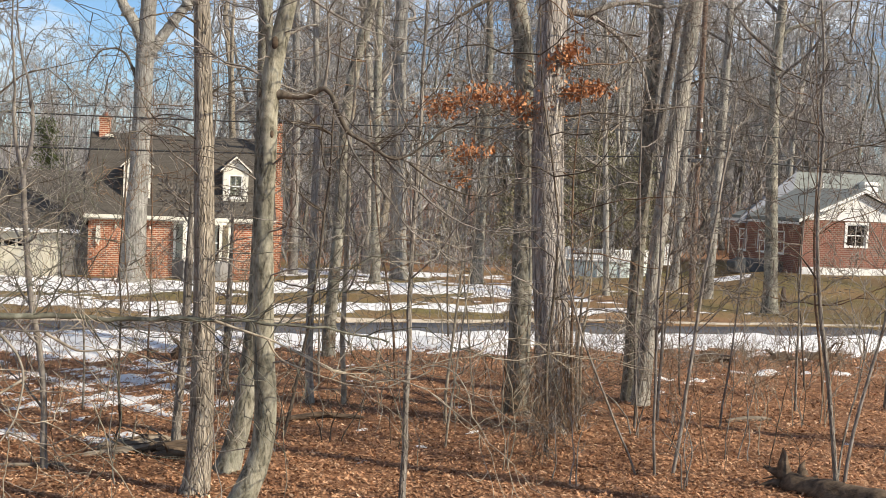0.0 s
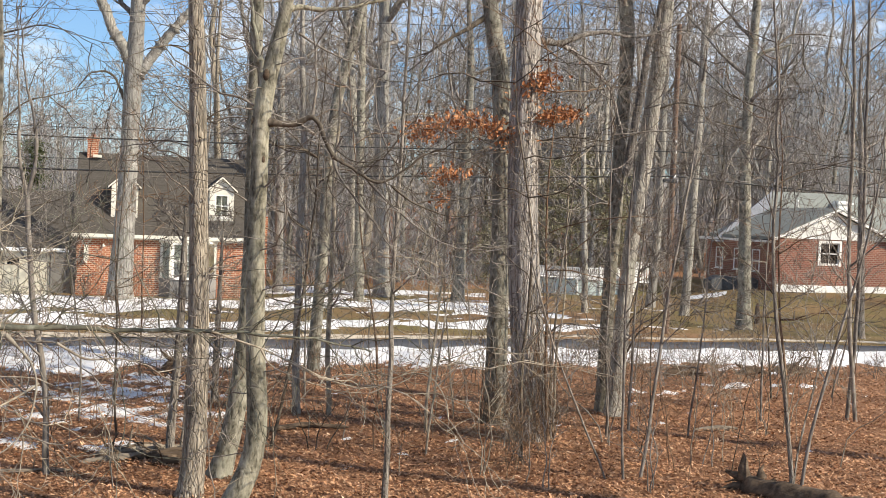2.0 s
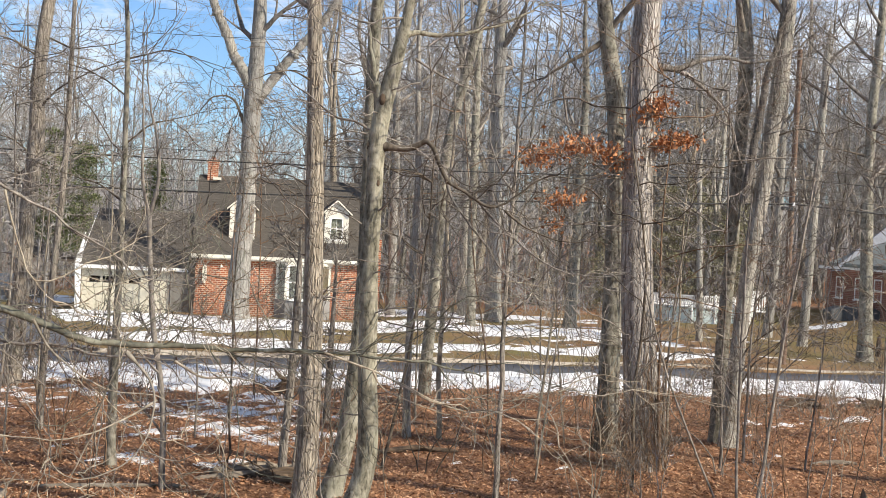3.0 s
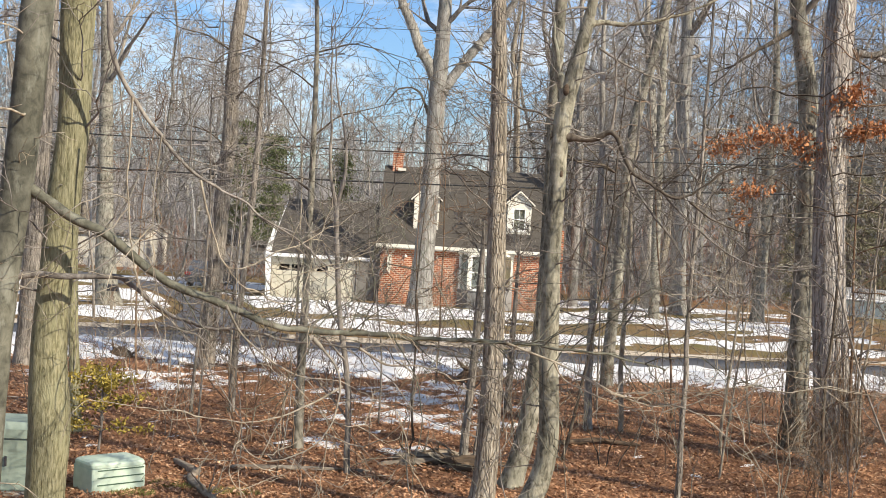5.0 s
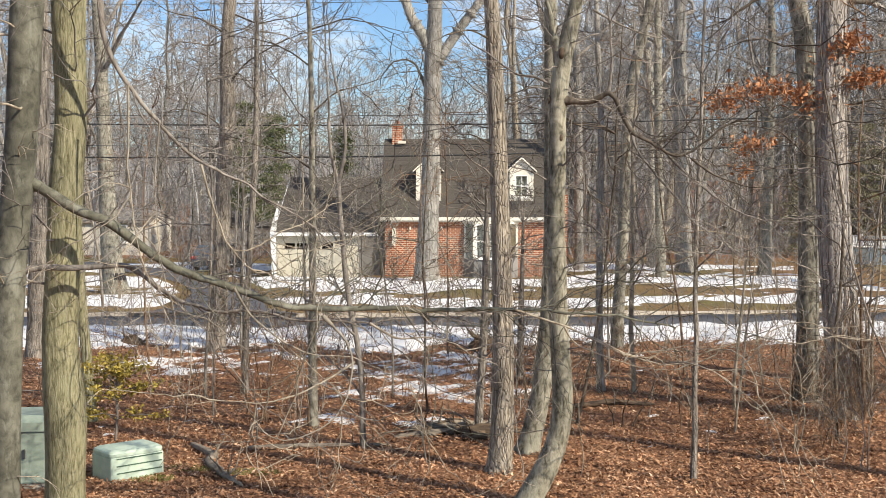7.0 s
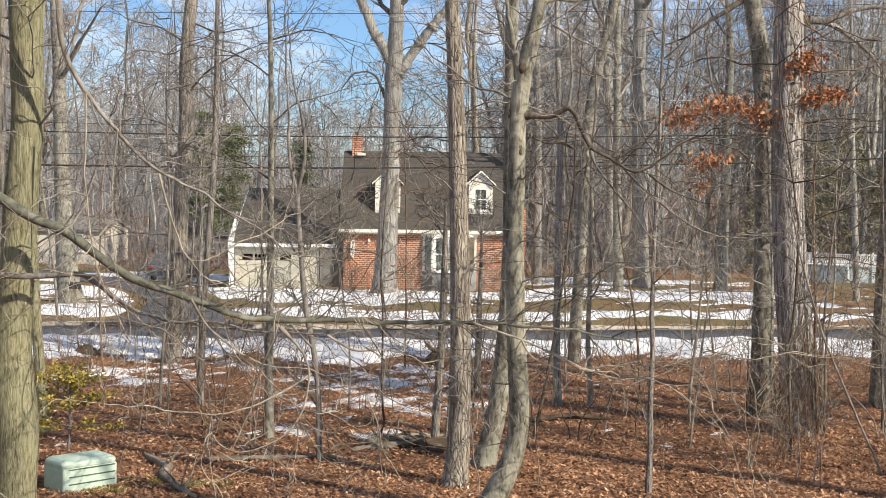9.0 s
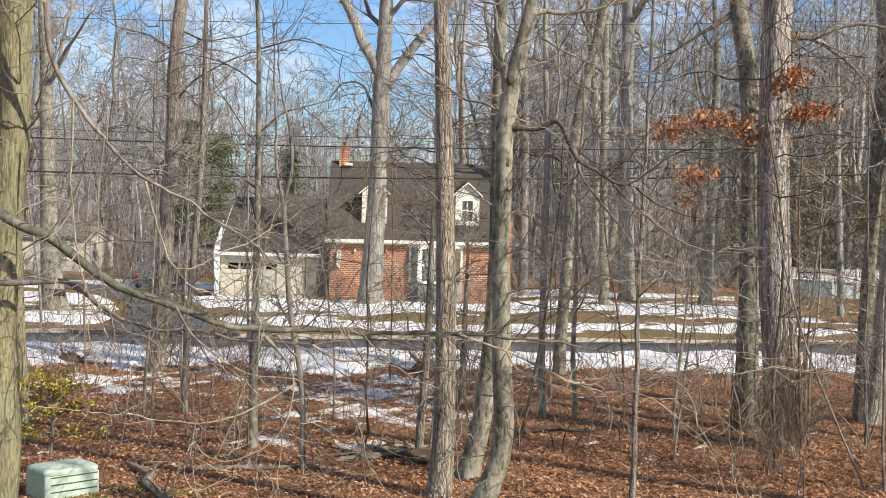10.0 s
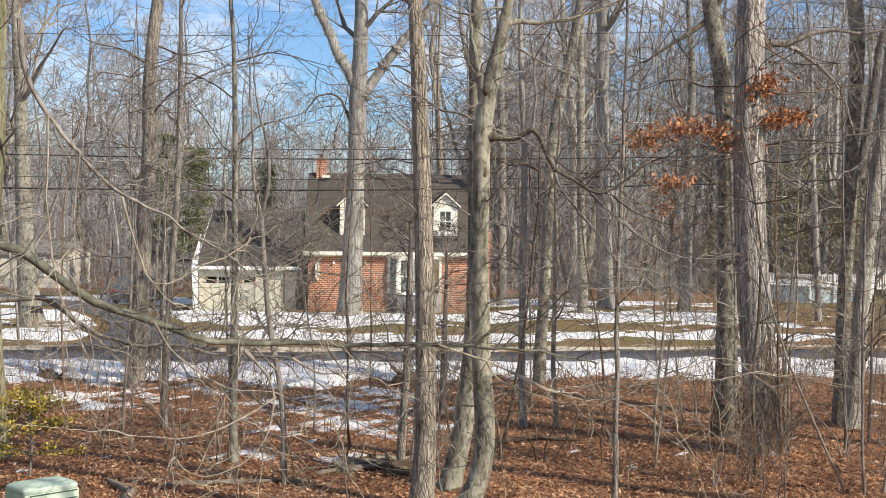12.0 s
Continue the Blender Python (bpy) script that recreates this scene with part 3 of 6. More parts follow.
    base = part("bay_base", prism([(bx0, F), (bx1, F), (bx1 - 0.5, yo + 0.05), (bx0 + 0.55, yo + 0.05)], "y", 0, 1), GREY_SIDING_SHADE, bay)
    for v in base.data.vertices:
        x, t, p = v.co
        v.co = (x, p, -0.2 + 1.2 * t)
    part("post", block((bx0 + 0.5, bx0 + 0.66, yo, yo + 0.16, 1.0, 2.86)), TRIM_CREAM, bay)
    part("post", block((bx1 - 0.62, bx1 - 0.46, yo, yo + 0.16, 1.0, 2.86)), TRIM_CREAM, bay)
    part("post", block((bx0 + 0.02, bx0 + 0.16, F - 0.12, F - 0.003, 1.0, 2.86)), TRIM_CREAM, bay)
    part("post", block((bx1 - 0.16, bx1 - 0.02, F - 0.12, F - 0.003, 1.0, 2.86)), TRIM_CREAM, bay)
    window_in(bay, bx0 + 0.66, bx0 + 1.18, 1.0, 2.86, yo + 0.02, 1, 1, name="sash")
    window_in(bay, bx0 + 1.18, bx1 - 1.12, 1.0, 2.86, yo + 0.02, 2, 3, name="sash")
    window_in(bay, bx1 - 1.12, bx1 - 0.62, 1.0, 2.86, yo + 0.02, 1, 1, name="sash")
    part("blind", block((bx0 + 0.7, bx1 - 0.7, yo + 0.37, yo + 0.39, 1.02, 2.84)), TRIM_CREAM, bay, "pale drawn blinds behind the panes")
    for x, w in ((bx0 + 0.68, 0.48), (bx0 + 1.22, 0.34), (bx1 - 1.5, 0.34), (bx1 - 1.1, 0.46)):
        part("curtain", prism([(x + w * k / 8, yo + 0.3 + 0.03 * (k % 2)) for k in range(9)] + [(x + w * k / 8, yo + 0.31 + 0.03 * (k % 2)) for k in range(8, -1, -1)], "y", 0, 1), TRIM_CREAM, bay, "white gathered curtain")
        for v in bay.children[-1].data.vertices:
            cx, t, q = v.co
            v.co = (cx, q, 1.05 + 1.75 * t)
    for a, c in (((bx0 + 0.1, F - 0.08), (bx0 + 0.56, yo + 0.08)), ((bx1 - 0.1, F - 0.08), (bx1 - 0.52, yo + 0.08))):
        v = [(a[0], a[1], 1.0), (c[0], c[1], 1.0), (c[0], c[1], 2.86), (a[0], a[1], 2.86)]
        v += [(p[0] + 0.01, p[1] + 0.01, p[2]) for p in v]
        raw("blind", [(q[0], q[1] + 0.08, q[2]) for q in v], [(0, 1, 2, 3), (7, 6, 5, 4), (0, 4, 5, 1), (1, 5, 6, 2), (2, 6, 7, 3), (3, 7, 4, 0)], TRIM_CREAM, bay)
        raw("pane", v, [(0, 1, 2, 3), (7, 6, 5, 4), (0, 4, 5, 1), (1, 5, 6, 2), (2, 6, 7, 3), (3, 7, 4, 0)], GLASS, bay)
    # lamps and a banner on the front
    for x in (-2.18, -0.48):
        lamp = part("floodlight", rod(x, F - 0.1, 2.55, 2.66, 0.07, 0.05), TRIM_CREAM, h)
        part("bracket", block((x - 0.02, x + 0.02, F - 0.1, F - 0.003, 2.66, 2.7)), TRIM_CREAM, lamp)
    part("banner", prism([(-3.14, 2.62), (-2.94, 2.62), (-2.9, 1.95), (-3.0, 1.62), (-3.16, 1.85)], "y", F - 0.16, F - 0.1), TRIM_CREAM, h, "furled cream banner on the wall")
    return h


brick_cape()


def garage():
    g = thing("garage", "cream garage with brown shingle roof beside the brick house", "garage")
    F, L, R = 67.0, -9.15, -4.75
    part("wall", wall_with_hole(L, R, F, F + 0.2, -0.3, 2.4, -8.85, -6.2, -0.3, 1.95), CREAM_PAINT, g)
    part("side_wall", prism([(F + 0.2, -0.3), (75, -0.3), (75, 2.35), (71, 4.95), (F + 0.2, 2.35)], "x", L, L + 0.2), CREAM_PAINT, g)
    # the grey here carries the recess shade in its colour
    part("recessed_wall", block((R, -3.56, 69.0, 69.2, -0.3, 2.6), (R - 0.18, R, F + 0.2, 69.0, -0.3, 2.4)), GREY_SIDING_SHADE, g, "recessed passage wall with its shade put into the grey")
    part("back_wall", block((L + 0.2, -3.56, 74.8, 75, -0.3, 2.4)), CREAM_PAINT, g)
    roof = part("roof", roof_slab(L - 0.15, -3.8, F - 0.35, 2.46, 71, 5.35, 75.3), SHINGLE, g)
    part("shingle_course", shingle_courses(L - 0.14, -3.81, F - 0.35, 2.46, 71, 5.35), SHINGLE, roof)
    for ob in (roof, roof.children[0]):
        for v in ob.data.vertices:
            if v.co.x < L:
                v.co.x += 0.13 * max(v.co.z - 2.3, 0)
    part("fascia", block((L - 0.15, -3.8, F - 0.40, F - 0.352, 2.26, 2.44)), WHITE_PAINT, g)
    rake = part("rake_board", prism([(F - 0.36, 2.2), (71, 5.09), (71, 5.31), (F - 0.36, 2.42)], "x", L - 0.2, L - 0.152), WHITE_PAINT, g)
    for v in rake.data.vertices:
        v.co.x += 0.13 * max(v.co.z - 2.3, 0)
    part("side_wing", prism([(-9.48, 2.55), (-9.02, 4.1), (-9.18, 2.5), (-9.18, -0.3), (-9.38, -0.3)], "y", F - 0.3, F - 0.1), WHITE_PAINT, g, "white painted wing board with a sloping top")
    door = part("garage_door", block((-8.85, -6.2, F + 0.08, F + 0.13, -0.2, 1.52), (-8.85, -6.2, F + 0.08, F + 0.13, 1.86, 1.95)), CREAM_PAINT, g, "cream panelled garage door with a row of windows")
    w = 2.65 / 4
    for i in range(4):
        x = -8.85 + i * w
        part("stile", block((x - (0 if i == 0 else 0.04), x + 0.07, F + 0.08, F + 0.13, 1.52, 1.86)), CREAM_PAINT, door)
        part("pane", block((x + 0.07, x + w - 0.04, F + 0.1, F + 0.108, 1.52, 1.86)), GLASS, door)
        for k in range(3):
            part("door_panel", block((x + 0.07, x + w - 0.07, F + 0.065, F + 0.079, -0.1 + 0.53 * k, 0.32 + 0.53 * k), bevel=0.012), CREAM_PAINT, door)
    part("backing", block((-8.9, -6.1, F + 1.4, F + 1.45, 0, 2.2)), DARK_ROOM, g)
    return g


garage()


def gable_house():
    h = thing("house", "red brick ranch house with white gable and pale green roof", "house", (0, 0, 1.0))
    F = 72.0
    L, R = 38.06, 45.8
    wx0, wx1 = 41.0, 42.32
    part("wall", wall_with_hole(L, R, F, F + 0.25, 0.42, 3.3, wx0, wx1, 1.74, 3.1), BRICK_RED, h, "red brick gable wall")
    part("foundation", block((L - 0.02, R + 0.02, F - 0.03, F + 0.25, -0.6, 0.417)), WHITE_PAINT, h, "white painted foundation strip")
    mid = (L + R) / 2
    part("gable", prism([(L - 0.1, 3.303), (R + 0.1, 3.303), (mid, 5.0)], "y", F - 0.02, F + 0.22), WHITE_PAINT, h, "white sided gable")
    for k in range(9):
        z0, z1 = 3.31 + 0.18 * k, 3.31 + 0.18 * k + 0.17
        half = [(5.0 - z) / (5.0 - 3.303) * (mid - L + 0.1) for z in (z0, z1)]
        part("clapboard", prism([(mid - half[0], z0), (mid + half[0], z0), (mid + half[1], z1), (mid - half[1], z1)], "y", F - 0.05, F - 0.022), WHITE_PAINT, h)
    part("side_wall", block((R - 0.25, R, F + 0.25, F + 9, -0.6, 3.3)), BRICK_RED, h)
    part("roof", prism([(L - 0.45, 3.18), (mid, 5.1), (R + 0.45, 3.18), (R + 0.45, 3.36), (mid, 5.3), (L - 0.45, 3.36)], "y", F - 0.35, F + 9), SHINGLE_GREEN, h)
    part("rake_board", prism([(L - 0.46, 3.12), (mid, 5.04), (R + 0.46, 3.12), (R + 0.46, 3.30), (mid, 5.22), (L - 0.46, 3.30)], "y", F - 0.4, F - 0.352), WHITE_PAINT, h)
    win = window_in(h, wx0, wx1, 1.74, 3.1, F + 0.02, 1, 2)
    part("casing", block((wx0 - 0.14, wx0, F - 0.04, F - 0.003, 1.64, 3.23), (wx1, wx1 + 0.14, F - 0.04, F - 0.003, 1.64, 3.23), (wx0, wx1, F - 0.04, F - 0.003, 3.1, 3.23)), WHITE_PAINT, win)
    part("backing", block((L + 0.3, R - 0.3, F + 3, F + 3.1, 0.5, 3.2)), DARK_ROOM, h)
    # the long wing set back, with a hipped end in shade
    y0, x0, x1 = 78.9, 37.1, 62.0
    back = part("wing_wall", prism([(L, F + 0.26), (37.35, 80.6), (37.6, 80.6), (L + 0.24, F + 0.26)], "y", 0, 1), BRICK_RED, h, "shaded brick wall running back under the eaves")
    for v in back.data.vertices:
        x, t, q = v.co
        v.co = (x, q, -0.6 + 3.6 * t)
    ym, zr, e = 81.5, 6.45, 0.5
    bm = bmesh.new()
    v = [bm.verts.new(p) for p in ((x0 - e, y0 - e, 2.85), (x1, y0 - e, 2.85), (x1, 86.5, 2.85), (x0 + 2.4, 85.0, 2.85), (x0 + 5.4, ym, zr), (x1, ym, zr))]
    for f in ((0, 1, 5, 4), (2, 3, 4, 5), (1, 2, 5), (0, 3, 2, 1)):
        bm.faces.new([v[i] for i in f])
    bmesh.ops.recalc_face_normals(bm, faces=bm.faces[:])
    part("wing_roof", bm, SHINGLE_GREEN, h, "pale green weathered shingle roof")
    bm = bmesh.new()
    v = [bm.verts.new(p) for p in ((x0 - e - 0.02, y0 - e - 0.02, 2.84), (x0 + 5.38, ym, zr + 0.01), (x0 + 2.38, 85.0, 2.84), (x0 + 1.6, 81, 2.84), (x0 + 3.2, y0 - e - 0.02, 2.86))]
    bm.faces.new((v[0], v[1], v[2])), bm.faces.new((v[0], v[3], v[1])), bm.faces.new((v[3], v[2], v[1])), bm.faces.new((v[0], v[2], v[3]))
    bm.faces.new((v[0], v[4], v[1]))
    bmesh.ops.recalc_face_normals(bm, faces=bm.faces[:])
    part("hip_roof", bm, SHINGLE_SHEEN, h, "hipped roof end with blue-grey sky sheen in its colour")
    board = part("fascia", prism([(L - 0.46, F - 0.3), (36.75, 80.6), (36.80, 80.6), (L - 0.41, F - 0.3)], "y", 0, 1), WHITE_PAINT, h)
    for v in board.data.vertices:
        x, t, q = v.co
        v.co = (x, q, 2.98 + 0.16 * t)
    for y in (74.4, 76.6, 78.9):
        win = window_in(h, -0.45, 0.45, 1.1, 2.5, -0.04, 1, 2)
        win.matrix_local = Matrix.Translation((L + (37.35 - L) * (y - F - 0.26) / (80.6 - F - 0.26), y, 0)) @ Matrix.Rotation(radians(-85), 4, "Z")
    part("chimney", block((46.8, 47.8, 80.0, 80.8, 3.6, 5.95), (46.7, 47.9, 79.9, 80.9, 5.72, 5.86)), WHITE_PAINT, h, "short white painted chimney")
    part("vent_pipe", rod(43.4, 79.5, 3.6, 5.9, 0.05), WHITE_PAINT, h)
    return h


gable_house()


def far_house(label, x0, x1, y, z_eave, z_ridge, wall, roof, holes, ground=0.0):
    h = thing("house", label, "house", (0, 0, ground))
    part("wall", block((x0, x1, y, y + 7, -0.5, z_eave)), wall, h)
    part("roof", roof_slab(x0 - 0.15, x1 + 0.12, y - 0.25, z_eave + 0.05, y + 3.5, z_ridge, y + 7.4), roof, h)
    part("gable", prism([(y, z_eave), (y + 7, z_eave), (y + 3.5, z_ridge - 0.2)], "x", x0, x1), wall, h)
    for a, c, z0, z1 in holes:
        window_in(h, a, c, z0, z1, y - 0.1, 1, 2)
    return h


far_house("low beige sided house behind bare street trees", -30.5, -20.9, 88, 2.4, 3.1, BEIGE_SIDING, BEIGE_ROOF, [(-27.0, -26.0, 0.9, 2.1), (-23.4, -22.4, 0.9, 2.1)])
far_house("small pale house with dark roof beyond the driveway", -18.4, -13.6, 104, 1.5, 3.5, BEIGE_SIDING, SHINGLE, [(-16.6, -15.9, 0.3, 1.3)])


# ---- pool ----
def pool():
    p = thing("swimming_pool", "round above-ground pool with pale steel wall and white railing", "pool", (29.0, 82.5, -0.05))
    rad = 3.7
    part("wall", rod(0, 0, -0.1, 1.0, rad, None, 40), POOL_WALL, p)
    part("top_rail", rod(0, 0, 1.053, 1.13, rad + 0.12, None, 40), WHITE_PAINT, p)
    for k in range(16):
        a = 2 * math.pi * k / 16
        part("upright", rod(math.cos(a) * (rad + 0.06), math.sin(a) * (rad + 0.06), -0.6, 1.05, 0.06, None, 8), WHITE_PAINT, p)
    for k in range(20):
        a0, a1 = 2 * math.pi * k / 20, 2 * math.pi * (k + 1) / 20
        if not math.pi * 0.98 < (a0 + a1) / 2 < math.pi * 2.02:
            continue
        q0, q1 = Vector((math.cos(a0), math.sin(a0), 0)) * (rad + 0.1), Vector((math.cos(a1), math.sin(a1), 0)) * (rad + 0.1)
        run = q1 - q0
        panel = part("fence_rail", block((0, run.length, -0.02, 0.02, 1.78, 1.86)), WHITE_PAINT, p)
        part("lower_rail", block((0, run.length, -0.02, 0.02, 1.2, 1.27)), WHITE_PAINT, panel)
        panel.matrix_local = Matrix.Translation(q0) @ Matrix.Rotation(math.atan2(run.y, run.x), 4, "Z")
        for j in range(9):
            x = run.length * (j + 0.5) / 9
            part("slat", block((x - 0.035, x + 0.035, -0.012, 0.012, 1.27, 1.78)), WHITE_PAINT, panel)
        part("post", block((-0.05, 0.05, -0.05, 0.05, 1.12, 1.95)), WHITE_PAINT, panel)
    return p


pool()


def pool_gate():
    g = thing("pool_gate", "white slatted gate and steps beside the pool", "gate", (31.8, 78.0, 0.35))
    part("frame", block((-0.75, -0.65, -0.05, 0.05, -0.3, 2.0), (0.65, 0.75, -0.05, 0.05, -0.3, 2.0), (-0.65, 0.65, -0.04, 0.04, 1.85, 1.95), (-0.65, 0.65, -0.04, 0.04, 0.6, 0.7)), WHITE_PAINT, g)
    for k in range(8):
        x = -0.57 + k * 0.163
        part("slat", block((x - 0.045, x + 0.045, -0.015, 0.015, 0.7, 1.85)), WHITE_PAINT, g)
    return g


pool_gate()


def garden_post():
    t = thing("garden_post", "short rotting wooden post on the winter lawn", "post", (30.4, 59.3, 0))
    t.location.z = float(land(30.4, 59.3))
    part("shaft", rod(0, 0, -0.2, 0.75, 0.16, 0.12, 10), ROT_WOOD, t)
    part("top", rod(0, 0, 0.75, 1.05, 0.13, 0.05, 10), POLE_WOOD, t)


garden_post()


def covered_pile():
    t = thing("covered_pile", "low dark tarpaulin-covered pile against the brick wing", "pile", (36.4, 74.6, float(land(36.4, 74.6))))
    bm = prism([(-1.7, -0.1), (1.7, -0.1), (1.75, 0.5), (1.2, 0.78), (-1.1, 0.82), (-1.75, 0.55)], "y", -0.6, 0.6)
    bmesh.ops.bevel(bm, geom=bm.edges[:], offset=0.08, segments=2, affect="EDGES", profile=0.5)
    part("cover", bm, TARPAULIN, t)


covered_pile()
snow("snow_patch", "small snow patch beside the covered pile", 31.5, 36, 70.5, 74.5, 0.2, lambda x, y: 0.13 * (1 - np.sqrt(((x - 33.6) / 1.6) ** 2 + ((y - 72.6) / 1.1) ** 2)) + 0.03 * ripple(x * 3, y * 3))
snow("snow_patch", "scattered snow patches before the pool", 17, 29, 55, 76, 0.25, lambda x, y: 0.10 * ripple(x * 0.7 + 2, y * 1.1) + 0.08 * ripple(x * 2.1, y * 2.6) - 0.085 + 0.03 * sweep((24 - x) / 5))


# ---- trees ----
class Tubes:
    """Gathers tapered tubes into one mesh."""

    def __init__(self):
        self.v, self.f, self.n = [], [], 0

    def add(self, pts, rad, sides=3, lump=0.0, rng=None, cap=False):
        p, r = np.asarray(pts, float), np.asarray(rad, float)
        t = np.gradient(p, axis=0)
        t /= np.linalg.norm(t, axis=1)[:, None] + 1e-9
        ref = np.array([0.31, 0.17, 0.94]) if abs(t[0] @ np.array([0.31, 0.17, 0.94])) < 0.85 else np.array([0.9, -0.4, 0.1])
        a = np.cross(t, ref)
        a /= np.linalg.norm(a, axis=1)[:, None] + 1e-9
        c = np.cross(t, a)
        ang = np.arange(sides) * (2 * math.pi / sides)
        rr = np.repeat(r[:, None], sides, 1)
        if lump and rng is not None:
            k = len(p)
            swell = sum(np.sin(m * ang[None] + rng.uniform(0, 6.3) + np.linspace(0, rng.uniform(-4, 4), k)[:, None]) * rng.uniform(0.3, 1) for m in (2, 3, 5))
            rr = rr * (1 + lump * swell / 2 + lump * 0.6 * rng.normal(size=(k, 1)) * 0.5)
        ring = p[:, None] + rr[..., None] * (np.cos(ang)[None, :, None] * a[:, None] + np.sin(ang)[None, :, None] * c[:, None])
        self.v.append(ring.reshape(-1, 3))
        k = len(p)
        i = (self.n + np.arange(k - 1)[:, None] * sides + np.arange(sides)[None]).ravel()
        j = (self.n + np.arange(k - 1)[:, None] * sides + ((np.arange(sides) + 1) % sides)[None]).ravel()
        self.f.append(np.stack([i, j, j + sides, i + sides], 1))
        self.n += k * sides

    def build(self, name, material, parent=None):
        if not self.v:
            return None
        return raw(name, np.concatenate(self.v).tolist(), np.concatenate(self.f).tolist(), material, parent, True)


def stuff(ob):
    return tagged(ob, kind="stuff") if ob else ob


def grow(T, rng, p, d, length, r, level, up=0.25, wander=0.28, kids=(6, 5, 4), sides=(6, 4, 3, 3), shrink=0.55, fine=0.006, segs=None):
    """A branch and what grows from it."""
    p, d = np.array(p, float), np.array(d, float)
    d /= np.linalg.norm(d)
    depth = len(kids) - level
    k = segs[depth] if segs else (6 if level == len(kids) else (3 if level > 0 else 2))
    pts, step = [p.copy()], length / k
    for i in range(k):
        d = d + rng.normal(0, wander, 3) * (0.6 if i else 0.2) + np.array([0, 0, up * 0.5])
        d /= np.linalg.norm(d)
        p = p + d * step
        pts.append(p.copy())
    T.add(pts, np.linspace(r, max(r * 0.3, fine * 0.6), k + 1), sides[min(depth, len(sides) - 1)])
    if level == 0:
        return
    pts = np.array(pts)
    for c in range(kids[depth]):
        s = rng.uniform(0.25, 1.0) * k
        i = min(int(s), k - 1)
        q = pts[i] + (pts[i + 1] - pts[i]) * (s - i)
        base = pts[i + 1] - pts[i]
        base /= np.linalg.norm(base)
        side = rng.normal(size=3)
        side -= base * (side @ base)
        side /= np.linalg.norm(side)
        grow(T, rng, q, base * rng.uniform(0.5, 0.9) + side * rng.uniform(0.5, 1.0), length * shrink * rng.uniform(0.6, 1.15), max(fine, r * (1 - 0.7 * s / k) * 0.55), level - 1, up, wander, kids, sides, shrink, fine, segs)


def tree(y, line, material, label, seed=0, top=18.0, limbs=7, limb_from=0.42, twigs=True, sides=14, lump=0.05, flare=0.0, name="tree", extra=(), kids=(4, 4, 2), twig_material=None, thick=0.45, spread=0.26, knots=()):
    """A tree at depth y. line: (x, z, radius) down from the highest given point to the foot; the trunk goes on to the height top.
    extra: limbs of their own as (radius, [(x, y, z), ...])."""
    rng = np.random.default_rng(seed)
    foot = line[-1]
    base = (foot[0], y, float(land(foot[0], y)))
    t = thing(name, label, "tree", base)
    up = [(x - base[0], 0.0, z - base[2], r) for x, z, r in line[::-1]]
    up[0] = (up[0][0], 0.0, -0.15, up[0][3] * (1 + flare))
    if flare:
        a, c = up[0], up[1]
        up.insert(1, (a[0] * 0.55 + c[0] * 0.45, 0.0, a[2] + (c[2] - a[2]) * 0.3 + 0.05, foot[2] * (1 + 0.25 * flare)))
    x, _, z, r = up[-1]
    px, _, pz, _ = up[-2]
    lean = (x - px) / max(z - pz, 0.2)
    if top > z + base[2] + 0.5:
        n = max(3, int((top - z - base[2]) / 1.4))
        hop = (top - z - base[2]) / n
        for i in range(n):
            lean = lean * 0.8 + rng.normal(0, 0.05)
            x, z = x + lean * hop, z + hop
            up.append((x, rng.normal(0, 0.05), z, r * (1 - 0.9 * (i + 1) / n) + 0.008))
    # smooth the line to short steps
    u = np.array(up)
    s = np.concatenate([[0], np.cumsum(np.linalg.norm(np.diff(u[:, :3], axis=0), axis=1))])
    k = max(8, int(s[-1] / (0.3 if r > 0.06 else 0.5)))
    q = np.linspace(0, s[-1], k)
    fine = np.stack([np.interp(q, s, u[:, c]) for c in range(4)], 1)
    for _ in range(2):
        fine[1:-1, :3] = 0.5 * fine[1:-1, :3] + 0.25 * (fine[:-2, :3] + fine[2:, :3])
    if foot[2] < 0.08:
        away = np.cumsum(rng.normal(0, 0.016, (k, 2)), axis=0)
        fine[:, :2] += away - np.linspace(0, 1, k)[:, None] * away[-1]
    T = Tubes()
    T.add(fine[:, :3], fine[:, 3], sides, lump, rng)
    trunk = T.build("trunk", material, t)
    for kx, kz, size in knots:
        j = int(np.argmin(abs(fine[:, 2] + base[2] - kz)))
        bm = bmesh.new()
        bmesh.ops.create_icosphere(bm, subdivisions=2, radius=1.0, matrix=Matrix.Translation((kx - base[0], -fine[j, 3] * 0.9, kz - base[2])) @ Matrix.Diagonal((size * 0.42, size * 0.32, size * 0.8, 1)))
        for q in bm.faces:
            q.smooth = True
        part("knot", bm, ROT_WOOD, trunk, "dark hollow knot")
    C = Tubes()
    zt = fine[-1, 2]
    stout = foot[2] > 0.08 and y < 46
    if stout:
        limb_from = max(limb_from, min(0.9, (5.3 + 0.165 * y) / top))
    if twigs:
        for i in range(limbs):
            f = limb_from + (0.97 - limb_from) * (i + rng.uniform(0, 0.8)) / limbs
            j = int(f * (k - 1))
            a = rng.uniform(0, 2 * math.pi)
            d = np.array([math.cos(a), math.sin(a), rng.uniform(0.35, 1.1)])
            grow(C, rng, fine[j, :3], d, zt * spread * rng.uniform(0.7, 1.2) * (1.15 - 0.6 * f), max(0.012, fine[j, 3] * thick), len(kids), 0.22, 0.28, kids, fine=0.0055 + 0.00013 * y)
